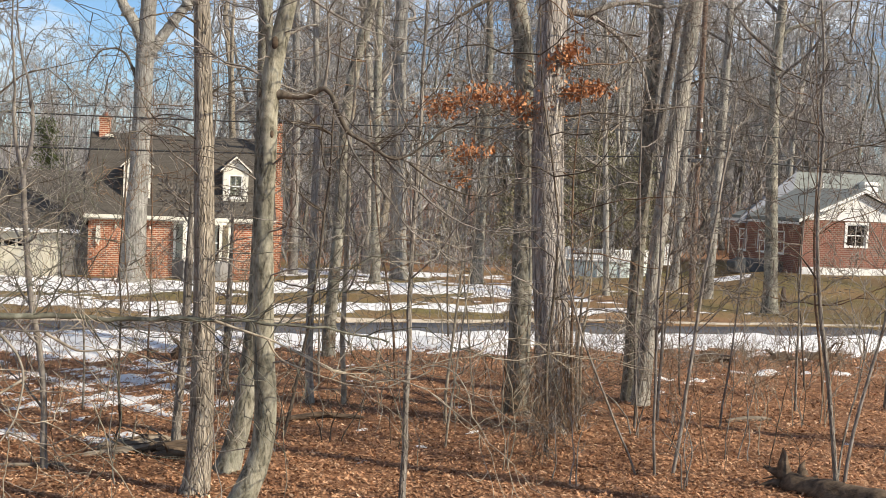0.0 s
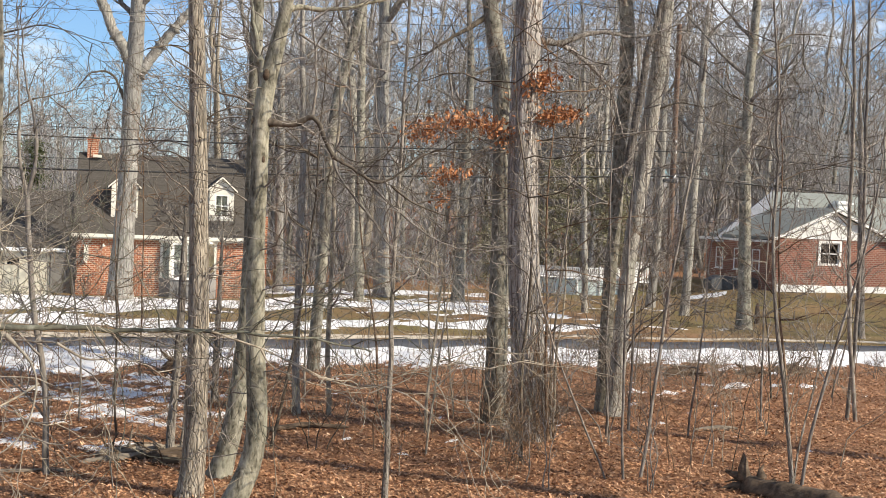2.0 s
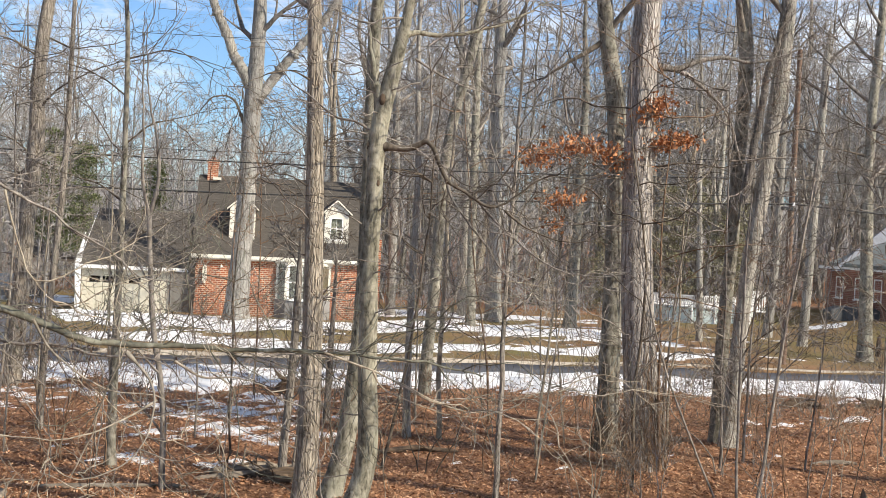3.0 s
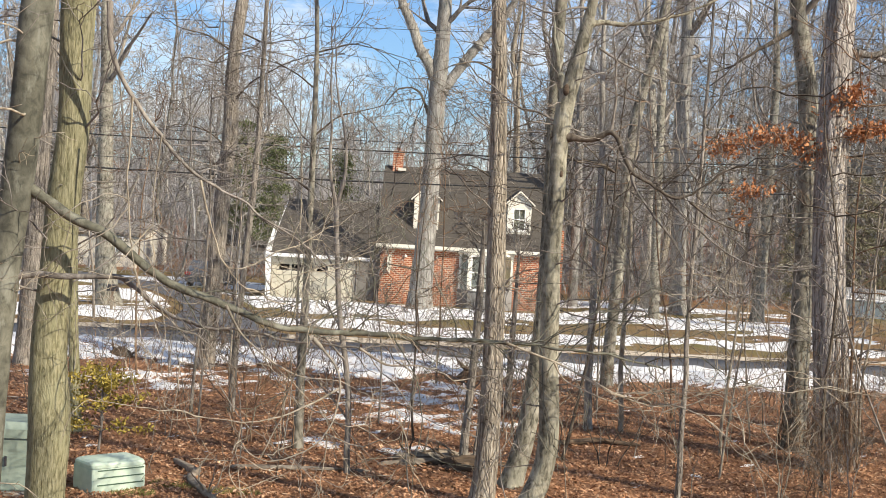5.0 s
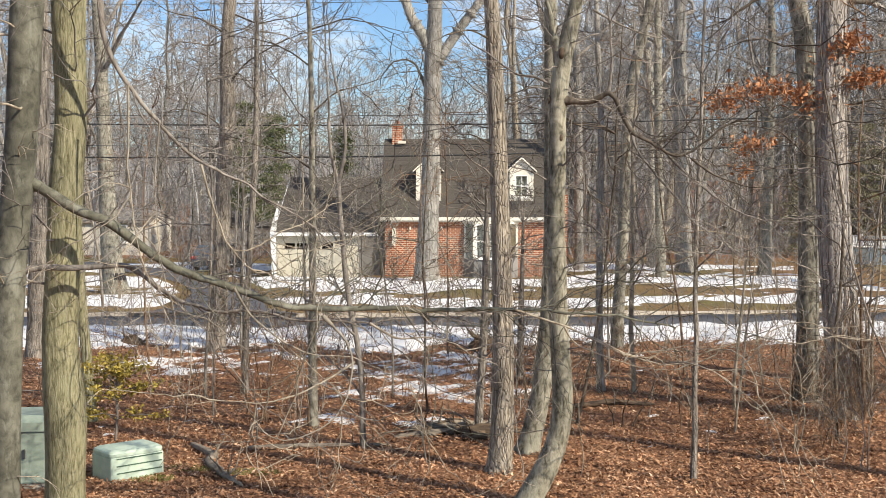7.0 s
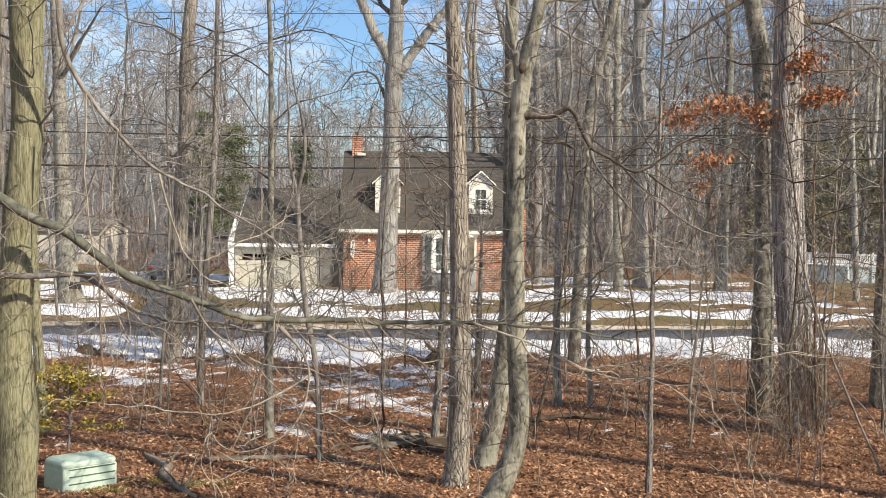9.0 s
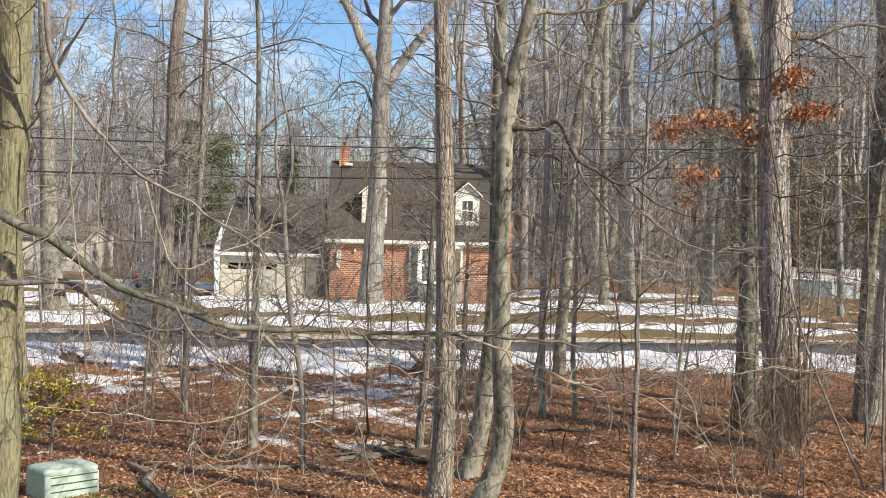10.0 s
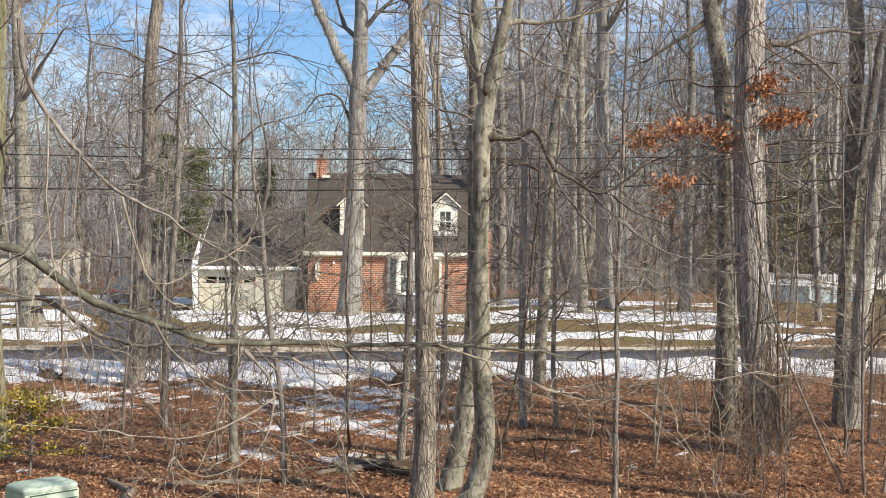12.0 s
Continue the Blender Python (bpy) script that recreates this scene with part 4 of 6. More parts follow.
    for rad, line3, *own in extra:
        own = own[0] if own else None
        p3 = np.array(line3, float) - np.array(base)
        ss = np.concatenate([[0], np.cumsum(np.linalg.norm(np.diff(p3, axis=0), axis=1))])
        kk = max(8, int(ss[-1] / 0.09))
        qq = np.linspace(0, ss[-1], kk)
        pf = np.stack([np.interp(qq, ss, p3[:, c]) for c in range(3)], 1)
        for _ in range(2):
            pf[1:-1] = 0.5 * pf[1:-1] + 0.25 * (pf[:-2] + pf[2:])
        L = Tubes()
        pf = pf + np.cumsum(rng.normal(0, 0.0135, pf.shape), axis=0) * np.linspace(0, 1, kk)[:, None]
        knots = 1 + 0.7 * np.clip(rng.normal(size=kk) - 1.5, 0, 1)
        L.add(pf, knots * rad * (1 - (0.84 if rad < 0.11 else 0.5) * np.linspace(0, 1, kk) ** (0.6 if rad < 0.11 else 1.0)), 8, 0.14, rng)
        limb = L.build("limb", own or (material if rad > 0.03 else (twig_material or material)), t)
        G = Tubes()
        for i in range(max(2, int(ss[-1] * (3.6 if rad > 0.045 else 1.6)))):
            j = int(rng.uniform(0.25, 0.98) * (kk - 1))
            d = (pf[min(j + 1, kk - 1)] - pf[j - 1])
            d = d / (np.linalg.norm(d) + 1e-6) * 0.7 + rng.normal(0, 0.6, 3) + np.array([0, 0, 0.1])
            grow(G, rng, pf[j], d, rng.uniform(0.7, 2.8), 0.010, 2, 0.0, 0.36, (3, 2), (5, 4, 3, 3), fine=0.0055, segs=(12, 7, 4))
        stuff(G.build("twig_spray", own or twig_material or TWIG, limb))
    stuff(C.build("crown", twig_material or TWIG, t))
    if stout:
        D = Tubes()
        for i in range(20):
            long = i >= 10
            j = rng.integers(int(k * (0.2 if long else 0.05)), max(4, int(k * 0.62)))
            a = rng.uniform(0, 2 * math.pi)
            d = np.array([math.cos(a), math.sin(a) * 0.6, rng.uniform(-0.2, 0.7)])
            if long:
                grow(D, rng, fine[j, :3] + d * fine[j, 3] * 0.8, d, rng.uniform(1.0, 2.8), rng.uniform(0.012, 0.02), 2, 0.02, 0.36, (4, 3), (5, 4, 3), 0.5, 0.0045 + 0.00008 * y, (8, 5, 3))
            else:
                grow(D, rng, fine[j, :3] + d * fine[j, 3] * 0.8, d, rng.uniform(0.15, 1.1), rng.uniform(0.007, 0.014), 1, 0.0, 0.35, (4,), (5, 3, 3), 0.5, 0.005, (6, 3))
        stuff(D.build("twig_spray", twig_material or TWIG, t))
    return t


tree(16.67, [(-5.52, 7.38, 0.215), (-5.57, 6.65, 0.211), (-5.60, 5.91, 0.211), (-5.68, 4.95, 0.208), (-5.78, 4.07, 0.200), (-5.84, 2.95, 0.185), (-5.90, 1.82, 0.200), (-5.95, 0.00, 0.200)], BARK_BEECH, "smooth grey beech trunk with long low limbs", seed=1, flare=0.3, top=17.0, twig_material=TWIG_PALE, extra=[(0.082, [(-5.65, 16.67, 5.10), (-5.38, 16.74, 4.92), (-4.96, 16.80, 4.64), (-4.53, 16.86, 4.47), (-4.10, 16.92, 4.13), (-3.66, 16.99, 3.84), (-2.92, 17.05, 3.60), (-2.40, 17.11, 3.41), (-2.02, 17.17, 3.34), (-1.41, 17.24, 3.32), (-0.65, 17.30, 3.30), (0.12, 17.36, 3.29), (0.90, 17.42, 3.28), (1.37, 17.49, 3.27), (1.93, 17.55, 3.22), (2.48, 17.61, 3.13), (3.28, 17.67, 2.98)], BARK_BEECH), (0.056, [(-5.69, 16.67, 3.84), (-5.41, 16.79, 3.89), (-5.07, 16.90, 3.86), (-4.73, 17.02, 3.88), (-4.38, 17.14, 3.92), (-4.14, 17.25, 3.72), (-4.02, 17.37, 3.60), (-3.77, 17.48, 3.40), (-3.17, 17.60, 3.21), (-2.64, 17.71, 3.23), (-2.10, 17.83, 3.12), (-1.47, 17.94, 3.07), (-1.16, 18.06, 3.02), (-0.76, 18.17, 3.05)], TWIG), (0.048, [(-4.58, 16.67, 7.52), (-4.57, 16.75, 6.95), (-4.45, 16.83, 6.59), (-4.33, 16.90, 6.37), (-4.20, 16.98, 6.19), (-4.11, 17.06, 6.01), (-3.90, 17.14, 5.79), (-3.69, 17.21, 5.52), (-3.40, 17.29, 5.27), (-2.96, 17.37, 5.03), (-2.59, 17.44, 4.80), (-2.21, 17.52, 4.58), (-1.91, 17.60, 4.41), (-1.68, 17.67, 4.15)], TWIG), (0.017, [(0.86, 16.67, 3.35), (1.16, 16.73, 3.24), (1.51, 16.79, 3.12), (1.93, 16.84, 2.93), (2.24, 16.90, 2.73), (2.62, 16.95, 2.61), (3.09, 17.01, 2.52), (3.48, 17.06, 2.67), (3.95, 17.12, 2.85), (4.65, 17.17, 2.88)]), (0.022, [(-1.67, 16.67, 3.25), (-1.36, 16.56, 2.96), (-1.24, 16.45, 2.68), (-1.31, 16.34, 2.25), (-1.45, 16.23, 1.98), (-1.76, 16.12, 1.78), (-2.04, 16.01, 1.71), (-2.31, 15.90, 1.82), (-2.50, 15.79, 2.06), (-2.59, 15.67, 2.36)]), (0.019, [(-1.26, 16.67, 2.65), (-1.58, 16.47, 2.45), (-1.92, 16.27, 2.30), (-2.33, 16.07, 2.21), (-2.73, 15.87, 2.33), (-3.19, 15.67, 2.26)]), (0.019, [(-2.85, 16.67, 3.63), (-2.66, 16.84, 3.23), (-2.31, 17.01, 2.91), (-1.87, 17.17, 2.71), (-1.43, 17.34, 2.75), (-0.97, 17.51, 2.53), (-0.51, 17.67, 2.27)]), (0.019, [(-4.22, 16.67, 6.28), (-4.22, 16.67, 5.77), (-4.26, 16.67, 5.18), (-4.18, 16.67, 4.51), (-4.04, 16.67, 3.92), (-3.71, 16.67, 3.25), (-3.38, 16.67, 2.95)]), (0.015, [(-3.81, 16.67, 5.80), (-3.88, 16.67, 5.18), (-3.90, 16.67, 4.58), (-3.85, 16.67, 4.14), (-3.82, 16.67, 3.69)]), (0.019, [(-3.27, 16.67, 5.25), (-3.13, 16.67, 4.73), (-2.96, 16.67, 4.21), (-2.70, 16.67, 3.84), (-2.33, 16.67, 3.54)]), (0.022, [(-1.07, 16.67, 3.17), (-0.71, 16.92, 2.92), (-0.34, 17.17, 2.96), (0.12, 17.42, 2.85), (0.60, 17.67, 2.51)]), (0.015, [(1.50, 16.67, 3.13), (1.62, 16.77, 2.90), (2.08, 16.87, 2.69), (2.40, 16.97, 2.57), (2.72, 17.07, 2.50), (3.20, 17.17, 2.50)])])
tree(17.47, [(-5.24, 7.49, 0.221), (-5.22, 6.72, 0.225), (-5.19, 6.03, 0.217), (-5.22, 5.57, 0.225), (-5.31, 4.95, 0.233), (-5.31, 4.18, 0.241), (-5.37, 3.63, 0.233), (-5.40, 2.93, 0.249), (-5.41, 2.56, 0.256), (-5.36, 2.14, 0.280), (-5.32, 1.80, 0.291), (-5.34, 1.27, 0.280), (-5.36, 0.81, 0.283), (-5.35, 0.00, 0.283)], BARK_GREEN, "straight trunk with green-tinged furrowed bark", seed=2, flare=0.35, top=19.0)
tree(26.53, [(-7.83, 4.34, 0.094), (-7.78, 3.51, 0.100), (-7.72, 2.21, 0.106), (-7.62, 1.02, 0.118), (-7.54, 0.00, 0.118)], BARK_GREEN, "slender young trunk beside the evergreen shrub", seed=3, flare=0.4, top=11.0, sides=10, limbs=6)
tree(36.35, [(-11.63, 10.18, 0.210), (-11.75, 4.90, 0.275), (-11.86, 2.15, 0.283), (-11.93, 0.00, 0.283)], BARK_DARK, "brown furrowed trunk near the road edge", seed=4, flare=0.3, top=22.0)
tree(57.55, [(-15.78, 10.68, 0.256), (-15.66, 6.88, 0.333), (-15.50, 3.05, 0.40), (-15.33, 1.00, 0.50), (-15.2, 0.00, 0.54)], BARK_SMOOTH, "broad grey trunk beside the mailbox", seed=5, flare=0.5, top=24.0, limbs=9)
tree(37.20, [(-6.42, 10.30, 0.182), (-6.55, 8.67, 0.198), (-6.49, 7.04, 0.223), (-6.62, 5.39, 0.231), (-6.68, 3.74, 0.231), (-6.76, 2.08, 0.248), (-6.86, 0.58, 0.273), (-6.90, 0.00, 0.273)], BARK_RIDGED, "tall brown trunk standing at the snow edge", seed=6, flare=0.3, top=22.0, extra=[(0.041, [(-6.51, 37.20, 7.86), (-5.90, 36.70, 8.46), (-5.02, 36.20, 8.89), (-4.16, 35.70, 9.15), (-3.17, 35.20, 9.17)], TWIG_DARK), (0.041, [(-6.50, 37.20, 9.32), (-7.22, 36.87, 9.77), (-7.95, 36.53, 9.89), (-8.67, 36.20, 10.32)], TWIG_DARK), (0.033, [(-6.56, 37.20, 6.54), (-7.08, 36.87, 7.02), (-7.82, 36.53, 7.16), (-8.72, 36.20, 6.90)], TWIG_DARK), (0.033, [(-6.49, 37.20, 9.98), (-5.59, 36.87, 9.61), (-4.57, 36.53, 9.73), (-3.57, 36.20, 10.08)], TWIG_DARK)])
tree(30.13, [(-4.57, 9.29, 0.054), (-4.59, 6.65, 0.067), (-4.64, 5.32, 0.080), (-4.77, 3.44, 0.080), (-4.89, 1.29, 0.087), (-4.90, 0.00, 0.087)], BARK_DARK, "thin dark young tree among leaf litter", seed=7, flare=0.2, top=13.0, sides=10, limbs=9, limb_from=0.3)
tree(25.78, [(-2.85, 8.67, 0.046), (-2.81, 6.41, 0.057), (-2.80, 4.13, 0.069), (-2.81, 1.82, 0.086), (-2.81, 0.66, 0.103), (-2.81, 0.00, 0.103)], BARK_SMOOTH, "slim grey sapling trunk in the clearing", seed=8, flare=0.3, top=12.0, sides=10, limbs=8, limb_from=0.35, extra=[(0.023, [(-2.78, 25.78, 7.32), (-3.23, 25.78, 7.66), (-3.80, 25.78, 7.88), (-4.37, 25.78, 7.94)], TWIG_DARK), (0.023, [(-2.81, 25.78, 6.41), (-2.33, 25.78, 6.87), (-1.64, 25.78, 7.09), (-0.96, 25.78, 7.32)], TWIG_DARK), (0.023, [(-2.80, 25.78, 8.11), (-2.09, 25.78, 8.34), (-1.41, 25.78, 8.22), (-0.73, 25.78, 7.88)], TWIG_DARK), (0.023, [(-2.79, 25.78, 5.27), (-3.25, 25.78, 5.61), (-3.93, 25.78, 5.79), (-4.62, 25.78, 5.84)], TWIG_DARK), (0.023, [(-2.80, 25.78, 4.36), (-2.22, 25.78, 4.82), (-1.53, 25.78, 5.04), (-1.07, 25.78, 5.39)], TWIG_DARK)])
tree(23.68, [(-2.09, 4.99, 0.047), (-2.04, 3.99, 0.047), (-1.94, 3.14, 0.053), (-1.82, 2.51, 0.053), (-1.67, 1.66, 0.053), (-1.61, 0.80, 0.058), (-1.60, 0.00, 0.058)], TWIG, "forked leaning sapling in front of the garage", seed=9, flare=0.2, top=5.2, sides=8, limbs=5, limb_from=0.3, extra=[(0.042, [(-2.09, 23.68, 4.99), (-2.23, 23.68, 5.56), (-2.28, 23.68, 6.30), (-2.34, 23.68, 7.13), (-2.38, 23.68, 7.86), (-2.42, 23.68, 8.68)]), (0.042, [(-2.09, 23.68, 4.99), (-1.96, 23.68, 5.56), (-1.97, 23.68, 6.09), (-2.08, 23.68, 6.61), (-2.19, 23.68, 7.23), (-2.24, 23.68, 7.86), (-2.28, 23.68, 8.68)])])
tree(64.80, [(-0.77, 15.36, 0.345), (-0.83, 13.10, 0.389), (-0.92, 11.12, 0.446), (-0.97, 8.54, 0.432), (-1.03, 5.68, 0.461), (-1.13, 2.81, 0.519), (-1.21, 1.07, 0.604), (-1.24, 0.00, 0.604)], BARK_PALE, "great pale forked tree in front of the brick house", seed=10, flare=0.45, top=24.0, limbs=8, limb_from=0.55, extra=[(0.30, [(-0.97, 64.80, 11.54), (-1.41, 64.80, 12.53), (-1.97, 64.80, 13.38), (-2.25, 64.80, 14.24), (-2.97, 64.80, 15.64), (-3.31, 64.80, 16.99), (-3.51, 64.80, 18.64)]), (0.27, [(-0.83, 64.80, 10.89), (-0.26, 64.80, 11.82), (0.45, 64.80, 12.82), (1.31, 64.80, 13.95), (2.45, 64.80, 15.09), (3.31, 64.80, 16.26), (3.93, 64.80, 18.02)]), (0.105, [(-1.20, 64.80, 9.69), (-1.55, 64.80, 10.55), (-1.78, 64.80, 11.06), (-2.26, 64.80, 11.31), (-2.98, 64.80, 11.23), (-3.49, 64.80, 10.55), (-3.70, 64.80, 9.97)], TWIG_DARK)])
tree(21.94, [(0.67, 8.41, 0.122), (0.69, 8.13, 0.127), (0.75, 7.17, 0.141), (0.79, 6.20, 0.151), (0.83, 5.23, 0.161), (0.87, 4.26, 0.166), (0.90, 3.28, 0.176), (0.92, 2.30, 0.185), (0.92, 1.31, 0.195), (0.91, 0.52, 0.215), (0.84, 0.00, 0.215)], BARK_RIDGED, "straight trunk with deeply ridged brown bark", seed=11, flare=0.5, top=19.0, extra=[(0.024, [(0.78, 21.94, 6.30), (1.13, 21.94, 6.59), (1.51, 21.94, 6.73)], TWIG_DARK), (0.024, [(0.72, 21.94, 7.45), (0.34, 21.61, 7.61), (-0.13, 21.27, 7.47), (-0.59, 20.94, 7.16)], TWIG_DARK), (0.020, [(0.79, 21.94, 5.62), (0.34, 21.61, 5.85), (-0.04, 21.27, 5.79), (-0.41, 20.94, 5.59)], TWIG_DARK)])
tree(19.42, [(2.00, 8.28, 0.078), (1.90, 7.77, 0.104), (1.77, 7.17, 0.129), (1.69, 6.83, 0.138), (1.62, 6.41, 0.138), (1.61, 6.06, 0.134), (1.64, 5.55, 0.129), (1.61, 4.95, 0.138), (1.60, 4.34, 0.142), (1.64, 3.65, 0.147), (1.65, 2.96, 0.147), (1.70, 2.26, 0.155), (1.75, 1.73, 0.160), (1.72, 1.21, 0.164), (1.54, 0.68, 0.181), (1.28, 0.26, 0.199), (1.06, 0.00, 0.199)], BARK_OLIVE, "crooked olive-grey trunk with a swept base and stub knots", seed=12, flare=0.2, top=14.0, twig_material=TWIG, knots=[(1.67, 6.97, 0.12), (1.67, 5.7, 0.07), (2.1, 2.11, 0.06)], extra=[(0.095, [(1.66, 19.42, 6.79), (1.54, 19.42, 7.26), (1.49, 19.42, 7.77), (1.44, 19.42, 8.19)]), (0.086, [(1.60, 19.42, 5.63), (1.69, 19.42, 5.72), (1.74, 19.42, 5.75)]), (0.112, [(1.63, 19.42, 6.73), (1.72, 19.42, 6.83), (1.78, 19.42, 6.88)]), (0.065, [(1.49, 19.42, 6.29), (1.72, 19.38, 6.27), (1.93, 19.34, 6.25), (2.14, 19.30, 6.24), (2.31, 19.26, 6.31), (2.36, 19.22, 6.42), (2.47, 19.18, 6.35), (2.59, 19.14, 6.09), (2.74, 19.10, 5.78), (3.05, 19.06, 5.64), (3.38, 19.02, 5.47), (3.59, 18.98, 5.41), (3.79, 18.94, 5.52), (4.03, 18.90, 5.70), (4.23, 18.86, 5.85), (4.55, 18.82, 5.96)], TWIG_DARK), (0.030, [(2.40, 19.42, 6.41), (2.44, 19.35, 6.83), (2.40, 19.27, 7.24), (2.33, 19.20, 7.74), (2.24, 19.12, 8.06)], TWIG), (0.026, [(2.67, 19.42, 6.06), (2.79, 19.31, 5.55), (3.03, 19.19, 5.20), (3.36, 19.08, 4.82), (3.59, 18.96, 4.44), (3.99, 18.85, 4.11), (4.47, 18.74, 3.91), (5.11, 18.62, 3.86)], TWIG), (0.026, [(3.15, 19.42, 5.63), (3.39, 19.29, 5.33), (3.79, 19.16, 4.95), (4.19, 19.02, 4.61), (4.67, 18.89, 4.40), (5.14, 18.76, 4.37), (5.51, 18.62, 4.41)], TWIG), (0.022, [(3.67, 19.42, 5.39), (3.98, 19.26, 5.12), (4.54, 19.09, 4.95), (5.17, 18.92, 4.99)], TWIG_DARK), (0.056, [(1.98, 19.42, 7.98), (2.15, 19.47, 8.07), (2.47, 19.52, 8.02), (2.92, 19.57, 8.07), (3.45, 19.62, 8.22), (3.90, 19.67, 8.46), (4.35, 19.72, 8.72)]), (0.022, [(2.15, 19.42, 7.64), (2.55, 19.55, 7.44), (3.00, 19.67, 7.29), (3.55, 19.80, 7.20), (4.18, 19.92, 7.19)], TWIG)])
tree(23.53, [(1.82, 8.76, 0.115), (1.85, 6.29, 0.126), (1.86, 4.00, 0.131), (1.82, 2.52, 0.150), (1.71, 1.15, 0.180), (1.55, 0.40, 0.200), (1.39, 0.00, 0.205)], BARK_OLIVE, "mossy trunk leaning behind the crooked one", seed=13, flare=0.5, top=16.0)
tree(32.52, [(1.85, 3.18, 0.051), (1.83, 2.16, 0.072), (1.80, 1.14, 0.087), (1.80, 0.00, 0.087)], BARK_DARK, "thin dark stem behind the ridged trunk", seed=131, flare=0.2, top=4.6, sides=9, limbs=6)
tree(25.03, [(0.71, 3.71, 0.072), (0.68, 2.37, 0.078), (0.63, 1.36, 0.078), (0.57, 0.57, 0.083), (0.57, 0.00, 0.083)], BARK_DARK, "dark broken stem beside the ridged trunk", seed=132, flare=0.2, top=4.9, sides=9, limbs=3, limb_from=0.5)
tree(73.89, [(7.20, 13.59, 0.197), (7.39, 9.05, 0.230), (7.45, 4.14, 0.246), (7.50, 0.00, 0.246)], BARK_PALE, "pale slim trunk behind the house gable", seed=14, flare=0.3, top=22.0, limbs=8)
tree(30.38, [(3.58, 6.66, 0.074), (3.57, 3.97, 0.080), (3.57, 1.26, 0.088), (3.65, 0.00, 0.094)], BARK_PALE, "slim grey trunk in the leaf litter", seed=15, flare=0.3, top=14.0, limbs=7)
tree(38.89, [(6.02, 10.37, 0.156), (5.60, 8.67, 0.164), (5.39, 7.13, 0.173), (5.33, 5.41, 0.173), (5.29, 3.69, 0.173), (5.20, 2.13, 0.181), (5.12, 0.73, 0.199), (5.13, 0.00, 0.199)], BARK_SMOOTH, "bending brown trunk at the roadside", seed=16, flare=0.3, top=18.0)
tree(30.38, [(4.34, 5.32, 0.047), (4.34, 3.43, 0.054), (4.41, 1.26, 0.061), (4.43, 0.00, 0.061)], TWIG_PALE, "thin brown sapling in brown leaves", seed=17, flare=0.2, top=9.0, sides=8, limbs=6, limb_from=0.3)
tree(72.93, [(13.04, 16.03, 0.357), (13.01, 12.20, 0.389), (13.10, 8.99, 0.405), (13.20, 5.77, 0.421), (13.37, 1.89, 0.470), (13.48, 0.00, 0.470)], BARK_PALE, "broad pale tree at the wood edge", seed=18, flare=0.4, top=24.0, limbs=8, limb_from=0.5)
tree(75.89, [(11.41, 14.49, 0.236), (11.77, 11.83, 0.253), (11.97, 7.48, 0.270), (12.04, 3.11, 0.287), (12.10, 0.00, 0.287)], BARK_PALE, "pale tree at the wood edge", seed=19, flare=0.4, top=22.0, limbs=8)
tree(67.64, [(10.92, 12.86, 0.195), (11.04, 5.72, 0.225), (11.17, 1.81, 0.256), (11.24, 0.00, 0.256)], BARK_SMOOTH, "brown tree at the wood edge", seed=20, flare=0.4, top=20.0, limbs=8)
tree(21.18, [(4.18, 8.02, 0.024), (4.16, 6.63, 0.028), (4.13, 5.22, 0.032), (4.06, 3.91, 0.036), (4.07, 2.77, 0.044), (4.13, 1.44, 0.048), (4.11, 0.48, 0.056), (4.10, 0.00, 0.056)], BARK_DARK, "thin brown sapling among the fallen leaves", seed=21, flare=0.2, top=10.0, sides=8, limbs=8, limb_from=0.35)
tree(69.32, [(17.37, 13.06, 0.216), (17.29, 7.27, 0.262), (17.20, 2.66, 0.308), (17.11, 0.00, 0.308)], BARK_SMOOTH, "brown tree on the lawn edge", seed=22, flare=0.6, top=20.0, limbs=8)
tree(29.34, [(7.76, 9.95, 0.196), (7.90, 9.18, 0.209), (8.05, 8.54, 0.222), (8.18, 7.25, 0.235), (8.25, 5.31, 0.241), (8.27, 3.36, 0.241), (8.27, 1.39, 0.261), (8.29, 0.00, 0.261)], BARK_SMOOTH, "grey trunk of a close-set pair wrapped in brush", seed=23, flare=0.3, top=20.0, extra=[(0.078, [(7.66, 29.34, 9.69), (7.23, 29.21, 9.38), (6.80, 29.09, 9.17), (6.38, 28.96, 8.87), (5.82, 28.84, 8.64)], TWIG_DARK)])
tree(27.18, [(8.06, 9.35, 0.315), (8.07, 7.68, 0.33), (8.08, 6.49, 0.34), (8.11, 5.29, 0.345), (8.18, 4.08, 0.355), (8.29, 2.87, 0.37), (8.42, 1.65, 0.39), (8.53, 0.67, 0.423), (8.57, 0.00, 0.423)], BARK_SHAG, "stout oak with pale flaking bark and clinging leaves", seed=24, flare=0.35, top=21.0, extra=[(0.030, [(8.45, 27.18, 6.69), (9.06, 26.84, 6.83), (9.74, 26.51, 6.73), (10.26, 26.18, 6.86)], TWIG_DARK), (0.030, [(8.65, 27.18, 2.27), (9.12, 26.84, 2.69), (9.66, 26.51, 2.61), (10.05, 26.18, 3.02)], TWIG), (0.085, [(8.22, 27.18, 8.93), (8.84, 27.25, 8.88), (9.39, 27.32, 9.13), (9.95, 27.39, 9.23), (10.52, 27.46, 9.15), (11.10, 27.53, 9.23), (11.81, 27.61, 9.56), (12.66, 27.68, 10.16)], BARK_DARK), (0.085, [(8.48, 27.18, 8.93), (9.02, 27.38, 8.86), (9.64, 27.58, 8.50), (10.21, 27.78, 8.11), (10.59, 27.98, 7.62), (10.91, 28.18, 6.86)])])
